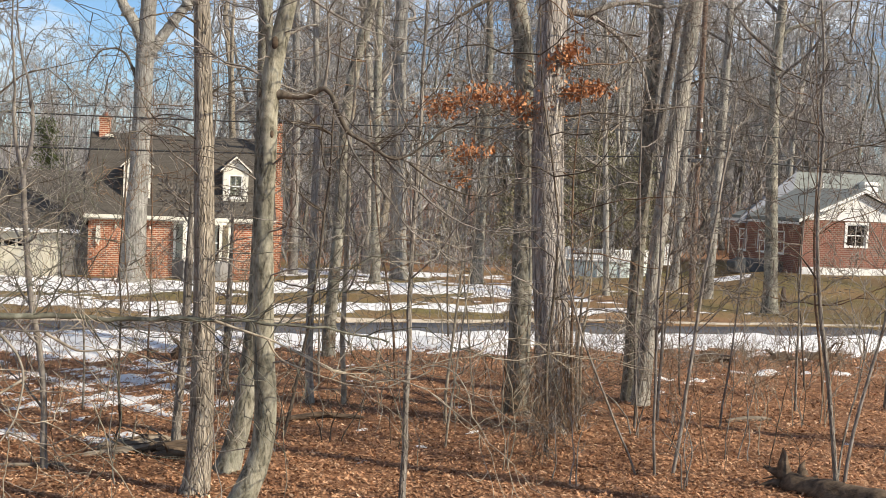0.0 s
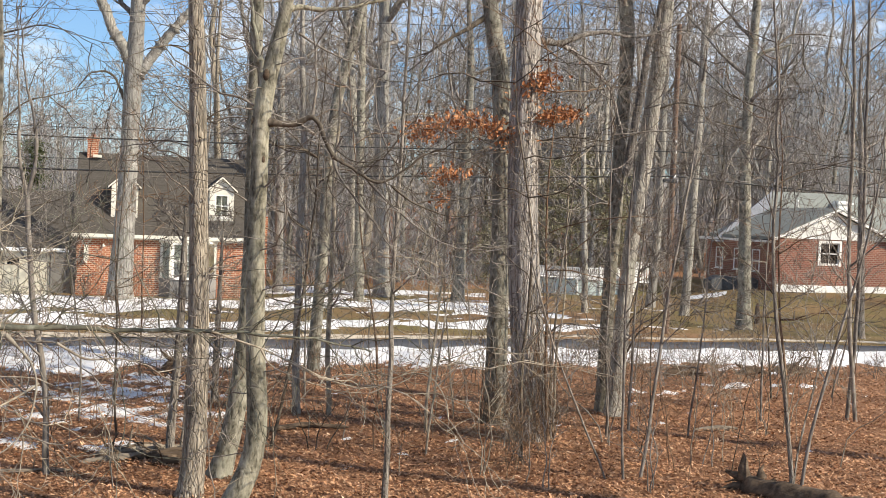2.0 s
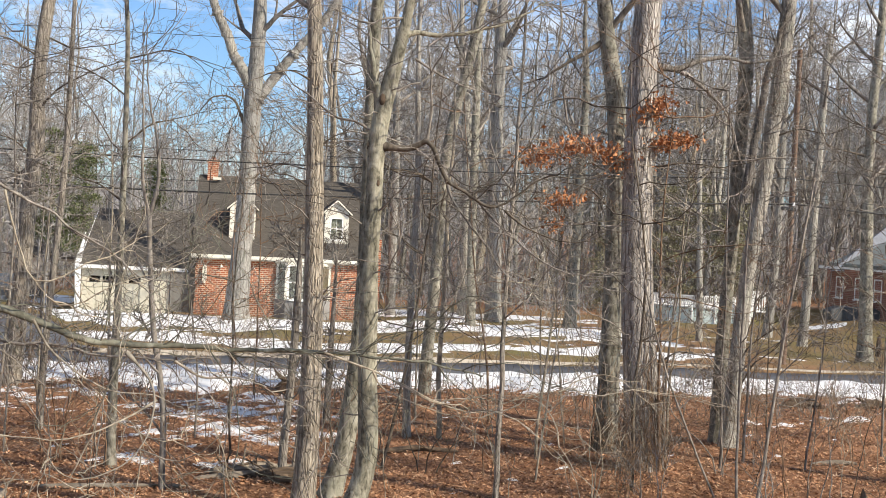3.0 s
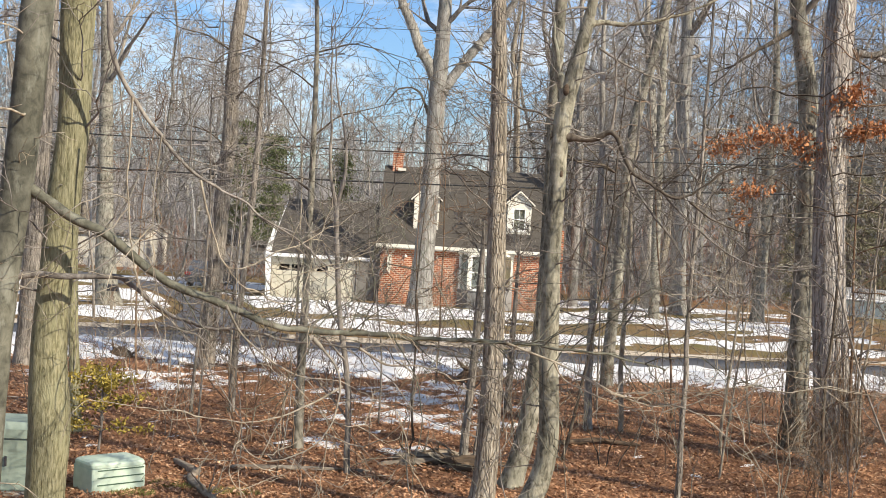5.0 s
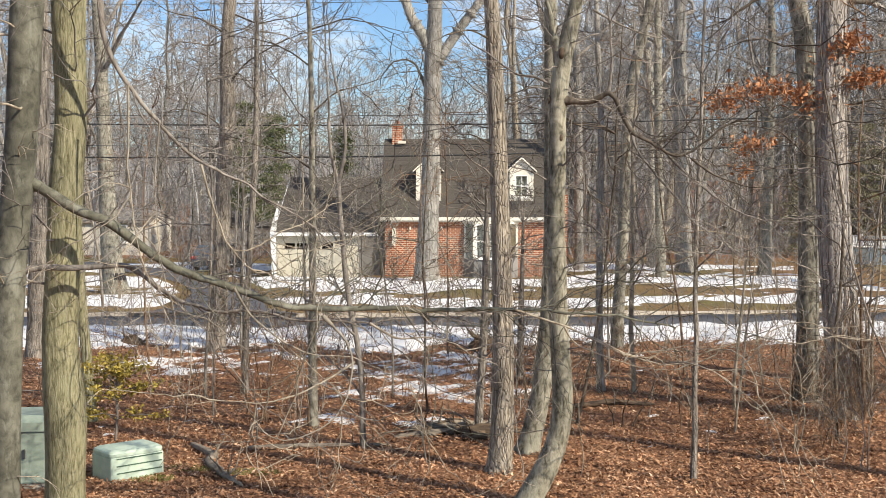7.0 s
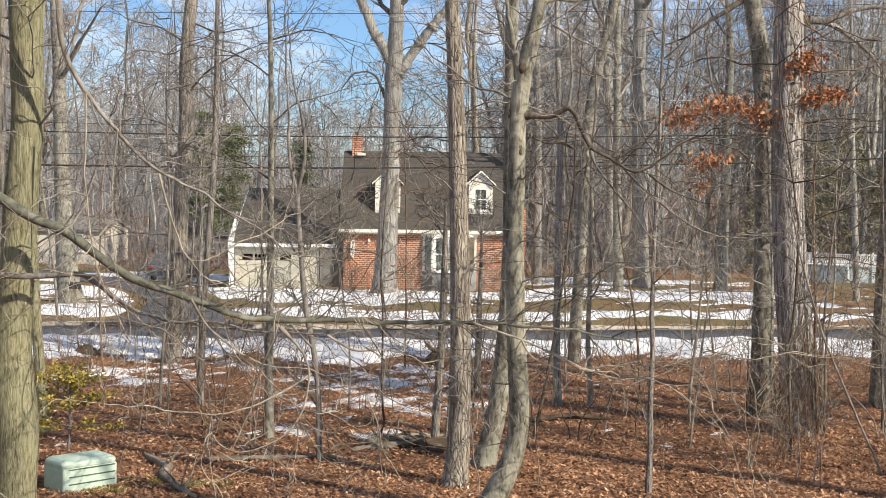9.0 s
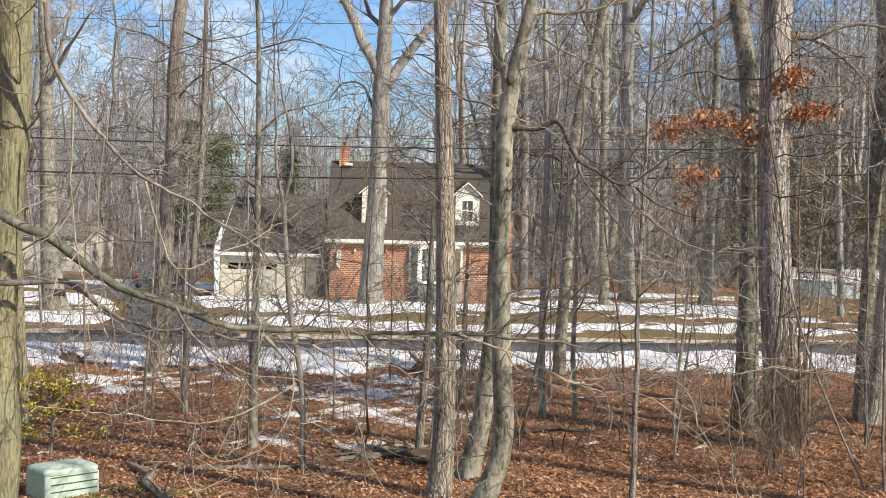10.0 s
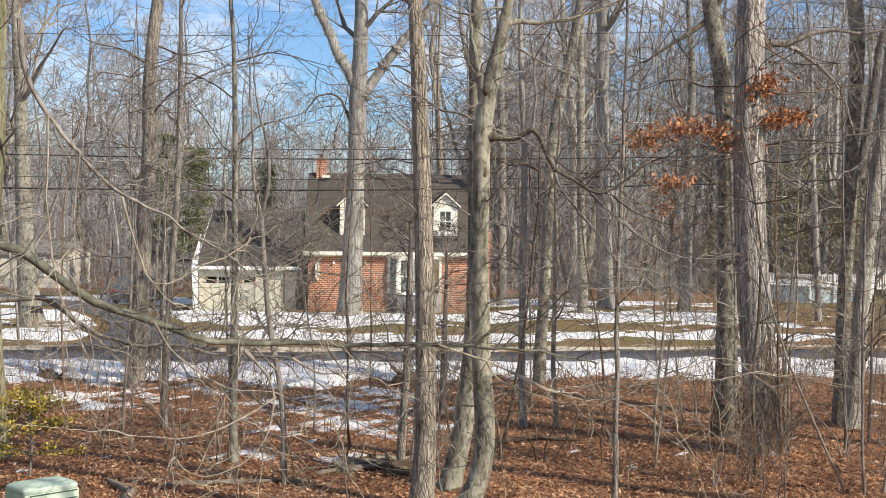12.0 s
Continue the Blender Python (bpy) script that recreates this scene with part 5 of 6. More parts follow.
tree(30.60, [(12.76, 11.11, 0.190), (12.70, 9.81, 0.197), (12.56, 8.51, 0.204), (12.44, 7.49, 0.204), (12.33, 6.33, 0.197), (12.12, 4.87, 0.190), (11.99, 3.42, 0.190), (11.90, 1.96, 0.204), (11.82, 0.66, 0.224), (11.76, 0.00, 0.224)], BARK_PALE, "leaning pale trunk lit by the sun", seed=25, flare=0.4, top=17.0, extra=[(0.034, [(12.43, 30.60, 7.78), (13.04, 30.27, 8.08), (13.67, 29.93, 7.94), (14.27, 29.60, 8.24)], TWIG_DARK), (0.034, [(11.86, 30.60, 1.96), (12.08, 30.27, 2.58), (12.53, 29.93, 3.05), (13.45, 29.60, 3.24)], TWIG_DARK), (0.034, [(11.96, 30.60, 1.38), (12.25, 30.27, 2.15), (12.71, 29.93, 2.62), (12.98, 29.60, 3.51)], TWIG_DARK), (0.116, [(11.86, 30.60, 6.16), (11.99, 30.54, 7.32), (12.11, 30.48, 8.32), (12.22, 30.42, 9.33), (12.41, 30.36, 10.33), (12.60, 30.30, 11.19)], BARK_DARK)])
tree(31.23, [(11.82, 11.14, 0.194), (11.99, 9.84, 0.194), (11.98, 8.67, 0.187), (11.90, 7.06, 0.174), (11.87, 5.14, 0.167), (11.77, 3.37, 0.167), (11.74, 1.60, 0.180), (11.73, 0.00, 0.180)], BARK_SMOOTH, "dark trunk close behind the leaning one", seed=26, flare=0.4, top=18.0)
tree(56.46, [(28.19, 16.38, 0.188), (28.10, 14.21, 0.213), (27.93, 11.76, 0.238), (27.96, 7.69, 0.263), (28.07, 4.97, 0.289), (28.20, 2.24, 0.314), (28.26, 0.00, 0.314)], BARK_SMOOTH, "straight trunk on the lawn across the road", seed=28, flare=0.5, top=20.0, extra=[(0.075, [(27.95, 56.46, 9.59), (26.40, 56.46, 9.91), (24.92, 56.46, 10.37)], TWIG_DARK), (0.113, [(28.02, 56.46, 12.85), (28.58, 56.46, 13.38), (29.23, 56.46, 13.61), (29.90, 56.46, 13.85)])])
tree(20.97, [(10.75, 9.35, 0.016), (10.89, 7.54, 0.023), (10.95, 6.03, 0.027), (10.99, 4.50, 0.030), (11.08, 3.38, 0.034), (11.28, 2.46, 0.039), (11.45, 1.43, 0.039), (11.59, 0.60, 0.042), (11.67, 0.00, 0.042)], BARK_DARK, "thin dark sapling with a bowed stem", seed=29, flare=0.2, top=9.0, sides=8, limbs=8, limb_from=0.45, extra=[(0.019, [(10.90, 20.97, 7.04), (10.44, 20.97, 7.16), (9.89, 20.97, 7.28), (9.34, 20.97, 7.45)], TWIG_DARK), (0.019, [(10.93, 20.97, 6.38), (10.37, 20.97, 6.50), (9.81, 20.97, 6.68)], TWIG_DARK), (0.019, [(10.85, 20.97, 8.20), (11.15, 20.97, 8.47), (11.71, 20.97, 8.51), (12.28, 20.97, 8.35)], TWIG_DARK), (0.019, [(10.96, 20.97, 5.72), (11.50, 20.97, 6.05), (12.17, 20.97, 6.19), (12.73, 20.97, 6.52)], TWIG_DARK), (0.019, [(11.04, 20.97, 3.79), (10.71, 20.97, 4.19), (10.25, 20.97, 4.43), (9.81, 20.97, 4.56)], TWIG_DARK), (0.023, [(11.63, 20.97, 0.29), (11.74, 21.07, 0.89), (11.98, 21.17, 1.71), (12.26, 21.27, 2.54), (12.54, 21.37, 3.27), (12.81, 21.47, 4.22), (12.96, 21.57, 5.07)])])
tree(22.24, [(13.33, 3.54, 0.025), (13.05, 2.43, 0.028), (12.80, 1.55, 0.032), (12.60, 0.66, 0.035), (12.52, 0.00, 0.035)], TWIG, "slanting thin stem at the log", seed=30, top=7.0, sides=8, limbs=7, limb_from=0.3)
tree(22.79, [(9.95, 4.72, 0.022), (9.78, 3.84, 0.026), (9.65, 2.75, 0.031), (9.58, 1.77, 0.031), (9.47, 0.90, 0.035), (9.36, 0.00, 0.035)], TWIG, "curved grey stem in the leaves", seed=31, top=7.0, sides=8, limbs=7, limb_from=0.35)
tree(22.80, [(8.95, 4.47, 0.022), (8.98, 2.74, 0.022), (8.98, 1.44, 0.026), (9.04, 0.00, 0.026)], TWIG, "upright thin stem in the leaves", seed=32, top=6.0, sides=8, limbs=6, limb_from=0.35)
tree(22.92, [(7.33, 3.13, 0.016), (7.65, 2.28, 0.020), (8.03, 1.42, 0.020), (8.40, 0.77, 0.023), (8.79, 0.00, 0.023)], TWIG, "slanting thin stem by the oak", seed=33, top=5.2, sides=8, limbs=5, limb_from=0.4)
tree(29.82, [(17.55, 11.22, 0.042), (17.70, 8.02, 0.048), (17.73, 5.09, 0.053), (17.86, 2.74, 0.058), (18.25, 0.00, 0.058)], TWIG, "upright young trunk at the wood edge", seed=34, top=14.0, sides=9, limbs=8, limb_from=0.3)
tree(30.09, [(18.27, 10.14, 0.038), (18.26, 7.33, 0.042), (18.26, 4.81, 0.048), (18.25, 2.13, 0.054), (18.16, 0.00, 0.054)], TWIG, "young stem of a clump", seed=35, top=12.0, sides=8, limbs=8, limb_from=0.3)
tree(52.39, [(31.72, 7.77, 0.128), (31.90, 3.90, 0.163), (32.00, 1.04, 0.210), (32.06, 0.00, 0.210)], BARK_DARK, "dark trunk on the far verge", seed=36, flare=0.4, top=14.0, limbs=7)
tree(64.83, [(22.60, 9.16, 0.130), (22.87, 4.62, 0.158), (23.04, 1.58, 0.173), (23.11, 0.00, 0.173)], BARK_PALE, "slim pale tree before the pool", seed=37, flare=0.3, top=16.0, limbs=8)
tree(63.26, [(28.63, 15.12, 0.197), (28.49, 9.39, 0.211), (28.36, 5.46, 0.225), (28.25, 2.43, 0.239), (28.14, 0.00, 0.239)], BARK_PALE, "leaning pale tree on the far lawn", seed=38, flare=0.3, top=17.0, limbs=8)
tree(68.93, [(28.82, 15.85, 0.214), (28.84, 9.67, 0.230), (28.83, 4.77, 0.245), (28.53, 0.00, 0.245)], BARK_PALE, "pale tree on the far lawn", seed=39, flare=0.3, top=19.0, limbs=8)

for x, y, r in ((15.6, 15.6, 0.24), (12.0, 9.2, 0.21), (19.5, 22.2, 0.22)):
    tree(y, [(x, 12.0, r * 0.8), (x, 6.0, r * 0.92), (x, 0.0, r)], BARK_DARK, "tall bare trunk whose shadow crosses the leaves", seed=int(x), flare=0.3, top=20.0, limbs=6, limb_from=0.6)


# ---- clinging oak leaves, evergreens ----
def leaf_cloud(rng, centres, spread, count, size, droop=0.4):
    """Loose bent leaves round a set of centres, as verts and faces."""
    c = np.asarray(centres, float)
    n = count
    mid = c[rng.integers(0, len(c), n)] + rng.normal(0, 1, (n, 3)) * np.asarray(spread)
    a = rng.normal(size=(n, 3)) + np.array([0, 0, -droop])
    a /= np.linalg.norm(a, axis=1)[:, None]
    q = np.cross(a, rng.normal(size=(n, 3)))
    q /= np.linalg.norm(q, axis=1)[:, None]
    up = np.cross(a, q)
    s = size * rng.uniform(0.6, 1.3, (n, 1))
    v = np.stack([mid - a * s * 0.5, mid + q * s * 0.32 + up * s * 0.12, mid + a * s * 0.55 + up * s * 0.08, mid - q * s * 0.32 + up * s * 0.12], 1)
    i = np.arange(n)[:, None] * 4
    f = np.concatenate([i + np.array([[0, 1, 2]]), i + np.array([[0, 2, 3]])])
    return v.reshape(-1, 3), f


def oak_leaves():
    rng = np.random.default_rng(77)
    t = thing("leafy_branch", "dry orange oak leaves still clinging to thin branches", "branch", (8.6, 27.6, 6.9))
    base = np.array((8.6, 27.6, 6.9))
    runs = (
        ([(7.9, 27.3, 6.65), (7.3, 27.2, 6.95), (6.65, 27.1, 7.1), (6.0, 27.0, 6.85), (5.6, 27.0, 6.65)], 900, (0.24, 0.25, 0.12)),
        ([(8.0, 27.0, 7.75), (8.25, 26.9, 7.9), (8.55, 26.9, 8.15)], 420, (0.17, 0.16, 0.14)),
        ([(8.25, 27.0, 7.15), (8.65, 26.9, 7.25), (9.15, 26.9, 7.3)], 420, (0.2, 0.16, 0.1)),
        ([(6.7, 27.3, 5.95), (6.35, 27.2, 5.85), (6.1, 27.1, 5.75)], 200, (0.17, 0.16, 0.1)),
        ([(6.3, 27.2, 5.35), (6.2, 27.2, 5.25)], 60, (0.1, 0.1, 0.08)),
    )
    for pts, count, spread in runs:
        p = np.array(pts) - base
        T = Tubes()
        T.add(p, np.linspace(0.018, 0.006, len(p)), 5)
        dense = np.concatenate([p[i] + (p[i + 1] - p[i]) * np.linspace(0, 1, 6)[:, None] for i in range(len(p) - 1)])
        for i in range(10):
            q = dense[rng.integers(0, len(dense))]
            grow(T, rng, q, rng.normal(0, 1, 3), 0.5, 0.008, 1, 0.0, 0.3, (3,))
        twig = T.build("twig", TWIG, t)
        v, f = leaf_cloud(rng, dense, spread, int(count * 1.1), 0.105)
        stuff(raw("leaf_mass", v.tolist(), f.tolist(), OAK_LEAF, twig))
    return t


oak_leaves()


def gold_shrub():
    rng = np.random.default_rng(5)
    base = np.array((-6.55, 24.6, 0.0))
    t = thing("evergreen_shrub", "small yellow-green evergreen shrub in leaf litter", "shrub", base)
    T, cs = Tubes(), []
    T.add([(0, 0, -0.1), (0.05, 0, 0.5), (0.02, 0, 1.0), (0.1, 0, 1.7)], [0.03, 0.025, 0.02, 0.01], 6)
    for k in range(26):
        h = rng.uniform(0.45, 1.7)
        a = rng.uniform(0, 6.28)
        reach = rng.uniform(0.4, 1.0) * (1.35 - 0.4 * h)
        tip = np.array((math.cos(a) * reach, math.sin(a) * reach, h + rng.uniform(-0.1, 0.2)))
        root = np.array((0.05, 0, h * 0.8))
        T.add([root, (root + tip) / 2 + (0, 0, 0.05), tip], [0.012, 0.009, 0.005], 4)
        cs += [root + (tip - root) * s for s in (0.5, 0.7, 0.85, 1.0, 1.0)]
    T.build("stem", TWIG, t)
    v, f = leaf_cloud(rng, cs, (0.075, 0.075, 0.05), 2000, 0.075, -0.2)
    stuff(raw("foliage", v.tolist(), f.tolist(), NEEDLE_GOLD, t))


gold_shrub()


def evergreen(x, y, height, width, seed, label, low=0.15, count=5000, needles=None):
    rng = np.random.default_rng(seed)
    t = thing("evergreen_tree", label, "tree", (x, y, float(land(x, y))))
    T, cs = Tubes(), []
    T.add([(0, 0, -0.2), (0.1, 0, height * 0.5), (0, 0.1, height)], [0.16, 0.11, 0.02], 8)
    for k in range(70):
        h = height * rng.uniform(low, 0.98)
        a = rng.uniform(0, 6.28)
        reach = width * (1.05 - 0.9 * h / height) * rng.uniform(0.55, 1.1)
        tip = np.array((math.cos(a) * reach, math.sin(a) * reach, h - reach * 0.15))
        T.add([(0, 0, h), tip * (0.5, 0.5, 1) + (0, 0, 0.1), tip], [0.03, 0.02, 0.008], 3)
        cs += [np.array((0, 0, h)) + (tip - (0, 0, h)) * s for s in (0.35, 0.5, 0.65, 0.8, 0.92, 1.0)]
    T.build("trunk", BARK_DARK, t)
    v, f = leaf_cloud(rng, cs, (0.34, 0.34, 0.12), int(count * 1.5), 0.13, 0.0)
    stuff(raw("foliage", v.tolist(), f.tolist(), needles or NEEDLE_DARK, t))
    return t


evergreen(-11.3, 82.0, 9.6, 2.0, 1, "dark green pine with sparse boughs behind the garage", 0.3)
evergreen(-14.3, 88.0, 10.8, 2.2, 2, "dark green pine behind bare trees", 0.3)
evergreen(-7.4, 88.0, 9.0, 1.7, 3, "dark green pine behind the garage roof", 0.35)
evergreen(31.5, 90.0, 10.5, 3.4, 4, "dull green evergreen behind the pool", 0.1, 5000, NEEDLE_DULL)
evergreen(36.0, 94.0, 9.0, 3.0, 5, "dull green evergreen behind the pool", 0.1, 5000, NEEDLE_DULL)
evergreen(25.2, 89.0, 8.5, 3.0, 7, "dull green evergreen behind the pool", 0.06, 6000, NEEDLE_DULL)
evergreen(29.6, 90.5, 9.5, 3.2, 8, "dull green evergreen behind the pool", 0.06, 6000, NEEDLE_DULL)
evergreen(33.6, 88.5, 8.0, 2.8, 9, "dull green evergreen behind the pool", 0.06, 6000, NEEDLE_DULL)
evergreen(27.0, 95.0, 9.5, 3.0, 6, "dull green evergreen behind the pool", 0.1, 5000, NEEDLE_DULL)


# ---- utility things ----
def strand(name, pts, radius, label):
    """A cable that sags between its points."""
    T, p = Tubes(), []
    for a, c in zip(pts, pts[1:]):
        a, c = np.array(a, float), np.array(c, float)
        n = max(8, int(np.linalg.norm(c - a) / 1.5))
        for s in np.linspace(0, 1, n, endpoint=False):
            q = a + (c - a) * s
            q[2] -= 4 * s * (1 - s) * 0.0002 * np.linalg.norm(c - a) ** 2
            p.append(q)
    p.append(np.array(pts[-1], float))
    T.add(p, [radius] * len(p), 6)
    return tagged(T.build(name, CABLE), label, "cable")


PX, PY = 22.75, 53.0
strand("power_cable", [(-60, 52, 8.2), (-20, 52.1, 7.5), (PX, PY - 0.2, 8.15), (75, 58, 8.6)], 0.028, "black power cable strung above the road")
strand("power_cable", [(-60, 52, 6.6), (-20, 52.1, 6.1), (PX, PY - 0.2, 7.05), (75, 58, 6.6)], 0.036, "thick black telephone cable above the road")
strand("power_cable", [(-60, 52, 7.1), (-20, 52.1, 6.6), (PX, PY - 0.2, 7.4), (75, 58, 7.2)], 0.012, "thin black cable above the road")
strand("power_cable", [(-60, 52, 8.7), (-20, 52.1, 7.85), (PX, PY - 0.2, 8.6), (75, 58, 9.0)], 0.012, "thin black cable above the road")
strand("power_cable", [(-60, 52, 12.6), (-20, 52.1, 12.3), (PX, PY - 0.2, 13.5), (75, 58, 14.6)], 0.011, "thin top wire above the road")


def utility_pole():
    t = thing("utility_pole", "brown timber utility pole standing beyond the road", "pole", (PX, PY, 0))
    part("shaft", rod(0, 0, -0.3, 13.8, 0.15, 0.11, 14), POLE_WOOD, t)
    for x, z in ((0.0, 8.15), (0.0, 8.6), (0.0, 7.05)):
        part("insulator", rod(x, -0.2, z - 0.09, z + 0.07, 0.055, 0.04, 10), WHITE_PAINT, t)
    part("splice_case", block((-0.55, 0.1, -0.3, -0.16, 6.75, 6.92), bevel=0.03), BLACK_METAL, t)


utility_pole()


def transformer_cabinet():
    t = thing("transformer_cabinet", "weathered grey-green steel transformer cabinet among trees", "cabinet", (-7.1, 21.0, 0), 8)
    part("body", block((-0.6, 0.6, -0.5, 0.5, 0.08, 0.95), bevel=0.03), BOX_DARK, t)
    lid = part("lid", prism([(-0.54, 0.953), (0.54, 0.953), (0.54, 1.1), (0.4, 1.2), (-0.4, 1.2), (-0.54, 1.1)], "x", -0.63, 0.63), BOX_DARK, t)
    part("door_seam", block((-0.008, 0.008, -0.506, -0.501, 0.12, 0.92)), SLOT, t)
    part("handle", block((0.06, 0.1, -0.54, -0.501, 0.5, 0.66), bevel=0.01), BLACK_METAL, t)
    part("plinth", block((-0.75, 0.75, -0.62, 0.62, -0.12, 0.077)), CONCRETE, t)


transformer_cabinet()


def pedestal():
    t = thing("utility_box", "low pale green utility box with louvred sides on leaves", "utility box", (-5.52, 21.55, 0), 43)
    t.scale = (1.0, 1.0, 0.88)
    part("body", block((-0.5, 0.5, -0.34, 0.34, -0.06, 0.47), bevel=0.03), BOX_GREEN, t)
    bm = bmesh.new()
    rows = ((0.505, 0.345, 0.473), (0.505, 0.345, 0.53), (0.49, 0.33, 0.565), (0.44, 0.27, 0.60), (0.30, 0.14, 0.62))
    ring = []
    for hx, hy, z in rows:
        pts = []
        for k in range(32):
            a = 2 * math.pi * (k + 0.5) / 32
            c, s = math.cos(a), math.sin(a)
            e = 0.2
            pts.append(bm.verts.new((hx * math.copysign(abs(c) ** e, c), hy * math.copysign(abs(s) ** e, s), z)))
        ring.append(pts)
    for a, c in zip(ring, ring[1:]):
        for k in range(32):
            bm.faces.new((a[k], a[(k + 1) % 32], c[(k + 1) % 32], c[k]))
    bm.faces.new(ring[-1]), bm.faces.new(ring[0][::-1])
    part("lid", bm, BOX_GREEN, t, "rounded pale green lid")
    for z in (0.14, 0.28, 0.42):
        part("louvre", block((-0.40, 0.46, -0.346, -0.341, z, z + 0.024)), SLOT, t)


pedestal()


def mailbox():
    t = thing("mailbox", "black mailbox on a post beside the road", "mailbox", (-13.9, 53.2, 0))
    part("post", block((-0.05, 0.05, -0.05, 0.05, -0.2, 0.95)), GREY_WOOD, t)
    bm = prism([(-0.13, 0.953), (0.13, 0.953), (0.13, 1.13), (0.09, 1.2), (0, 1.23), (-0.09, 1.2), (-0.13, 1.13)], "x", -0.24, 0.24)
    part("box", bm, BLACK_METAL, t)
    part("flag", block((0.0, 0.02, -0.15, -0.132, 1.05, 1.16)), POLE_WOOD, t)


mailbox()


def parked_car():
    t = thing("car", "blue-grey car parked in the driveway, partly hidden by trees", "car", (-13.4, 73.2, 0.06), 82)
    body = [(-2.2, 0.3), (2.2, 0.3), (2.25, 0.62), (2.15, 0.82), (1.15, 0.92), (0.55, 1.4), (-1.0, 1.45), (-1.7, 1.0), (-2.2, 0.95), (-2.28, 0.6)]
    ob = part("body", prism(body, "y", -0.86, 0.86), CAR_BLUE, t)
    part("window", prism([(0.98, 0.95), (0.5, 1.34), (-0.95, 1.38), (-1.5, 1.0)], "y", -0.872, 0.872), GLASS, ob)
    part("windscreen", prism([(1.16, 0.95), (1.2, 0.96), (0.62, 1.4), (0.58, 1.39)], "y", -0.7, 0.7), GLASS, ob)
    for x in (-1.38, 1.4):
        for y in (-0.8, 0.8):
            bm = rod(0, 0, -0.1, 0.1, 0.32, None, 20)
            bmesh.ops.rotate(bm, verts=bm.verts[:], cent=(0, 0, 0), matrix=Matrix.Rotation(math.pi / 2, 3, "X"))
            w = part("wheel", bm, BLACK_METAL, t)
            w.location = (x, y, 0.32)
    for y in (-0.68, 0.68):
        part("tail_light", block((-2.33, -2.2, y - 0.15, y + 0.15, 0.7, 0.86), bevel=0.02), CAR_RED, t)


parked_car()


# ---- fallen wood ----
def fallen(name, label, pts, radii, material, seed, stubs=0, lump=0.12):
    rng = np.random.default_rng(seed)
    p = np.array(pts, float)
    base = p[0].copy()
    base[2] = 0
    t = thing(name, label, "fallen wood", base)
    s = np.concatenate([[0], np.cumsum(np.linalg.norm(np.diff(p, axis=0), axis=1))])
    k = max(8, int(s[-1] / 0.12))
    q = np.linspace(0, s[-1], k)
    fine = np.stack([np.interp(q, s, p[:, c]) for c in range(3)], 1) - base
    r = np.interp(q, s, radii)
    r[0] *= 0.6
    r[-1] *= 0.5
    T = Tubes()
    T.add(fine, r, 12, lump, rng)
    T.add([fine[0] - (fine[1] - fine[0]) * 0.05, fine[0]], [0.004, r[0]], 12)
    T.add([fine[-1], fine[-1] + (fine[-1] - fine[-2]) * 0.05], [r[-1], 0.004], 12)
    T.build("log", material, t)
    for i in range(stubs):
        j = rng.integers(1, k - 1)
        S = Tubes()
        d = rng.normal(0, 0.7, 3) + (0, 0, 0.5)
        grow(S, rng, fine[j], d, rng.uniform(0.3, 0.8), r[j] * 0.4, 1, 0.1, 0.3, (3,), (6, 4, 3))
        S.build("stub", material, t)
    return t


rotten = fallen("fallen_log", "dark rotting log with a splintered end lying in leaves", [(11.05, 21.75, 0.11), (11.3, 21.35, 0.13), (11.55, 20.95, 0.08), (11.9, 20.45, 0.11), (12.2, 20.0, 0.07), (13.2, 18.9, 0.08)], [0.22, 0.18, 0.25, 0.2, 0.25, 0.23], ROT_WOOD, 1, 5, 0.32)
for pts, radii in (([(0, 0, 0.25), (-0.02, 0.03, 0.45), (0.0, 0.04, 0.6), (-0.03, 0.04, 0.74)], [0.14, 0.1, 0.06, 0.008]),
                   ([(0.1, -0.1, 0.2), (-0.12, 0.1, 0.3), (-0.3, 0.22, 0.36)], [0.13, 0.08, 0.01]),
                   ([(0.25, -0.2, 0.3), (0.24, -0.16, 0.46), (0.3, -0.16, 0.56)], [0.1, 0.05, 0.006]),
                   ([(0.1, 0.0, 0.1), (-0.2, 0.05, 0.12), (-0.42, 0.12, 0.05)], [0.12, 0.07, 0.01])):
    T = Tubes()
    T.add(pts, radii, 6, 0.2, np.random.default_rng(len(pts)))
    T.build("splinter", ROT_WOOD, rotten)
fallen("fallen_branch", "mossy dead branch lying on leaves", [(-4.9, 23.9, 0.06), (-4.55, 23.3, 0.09), (-4.3, 22.9, 0.06), (-4.28, 22.2, 0.09), (-3.95, 21.6, 0.06), (-3.8, 21.2, 0.08), (-3.4, 20.6, 0.05)], [0.045, 0.06, 0.075, 0.06, 0.065, 0.045, 0.03], GREY_WOOD, 3, 7, 0.4)
rng = np.random.default_rng(71)
for k in range(13):
    x, y = -1.1 + 1.4 * rng.uniform(), 24.3 + 1.0 * rng.uniform()
    a, n = rng.normal(0.25, 0.35), rng.uniform(0.6, 1.5)
    z = 0.03 + 0.16 * rng.uniform()
    fallen("broken_limb", "grey broken limb in a heap of dead wood", [(x, y, z), (x + n * 0.5 * math.cos(a), y + n * 0.5 * math.sin(a), z + 0.05), (x + n * math.cos(a), y + n * math.sin(a), z + rng.uniform(0, 0.16))], [0.04 + 0.04 * rng.uniform(), 0.07, 0.03], ROT_WOOD if k % 3 else GREY_WOOD, 80 + k, 1, 0.3)
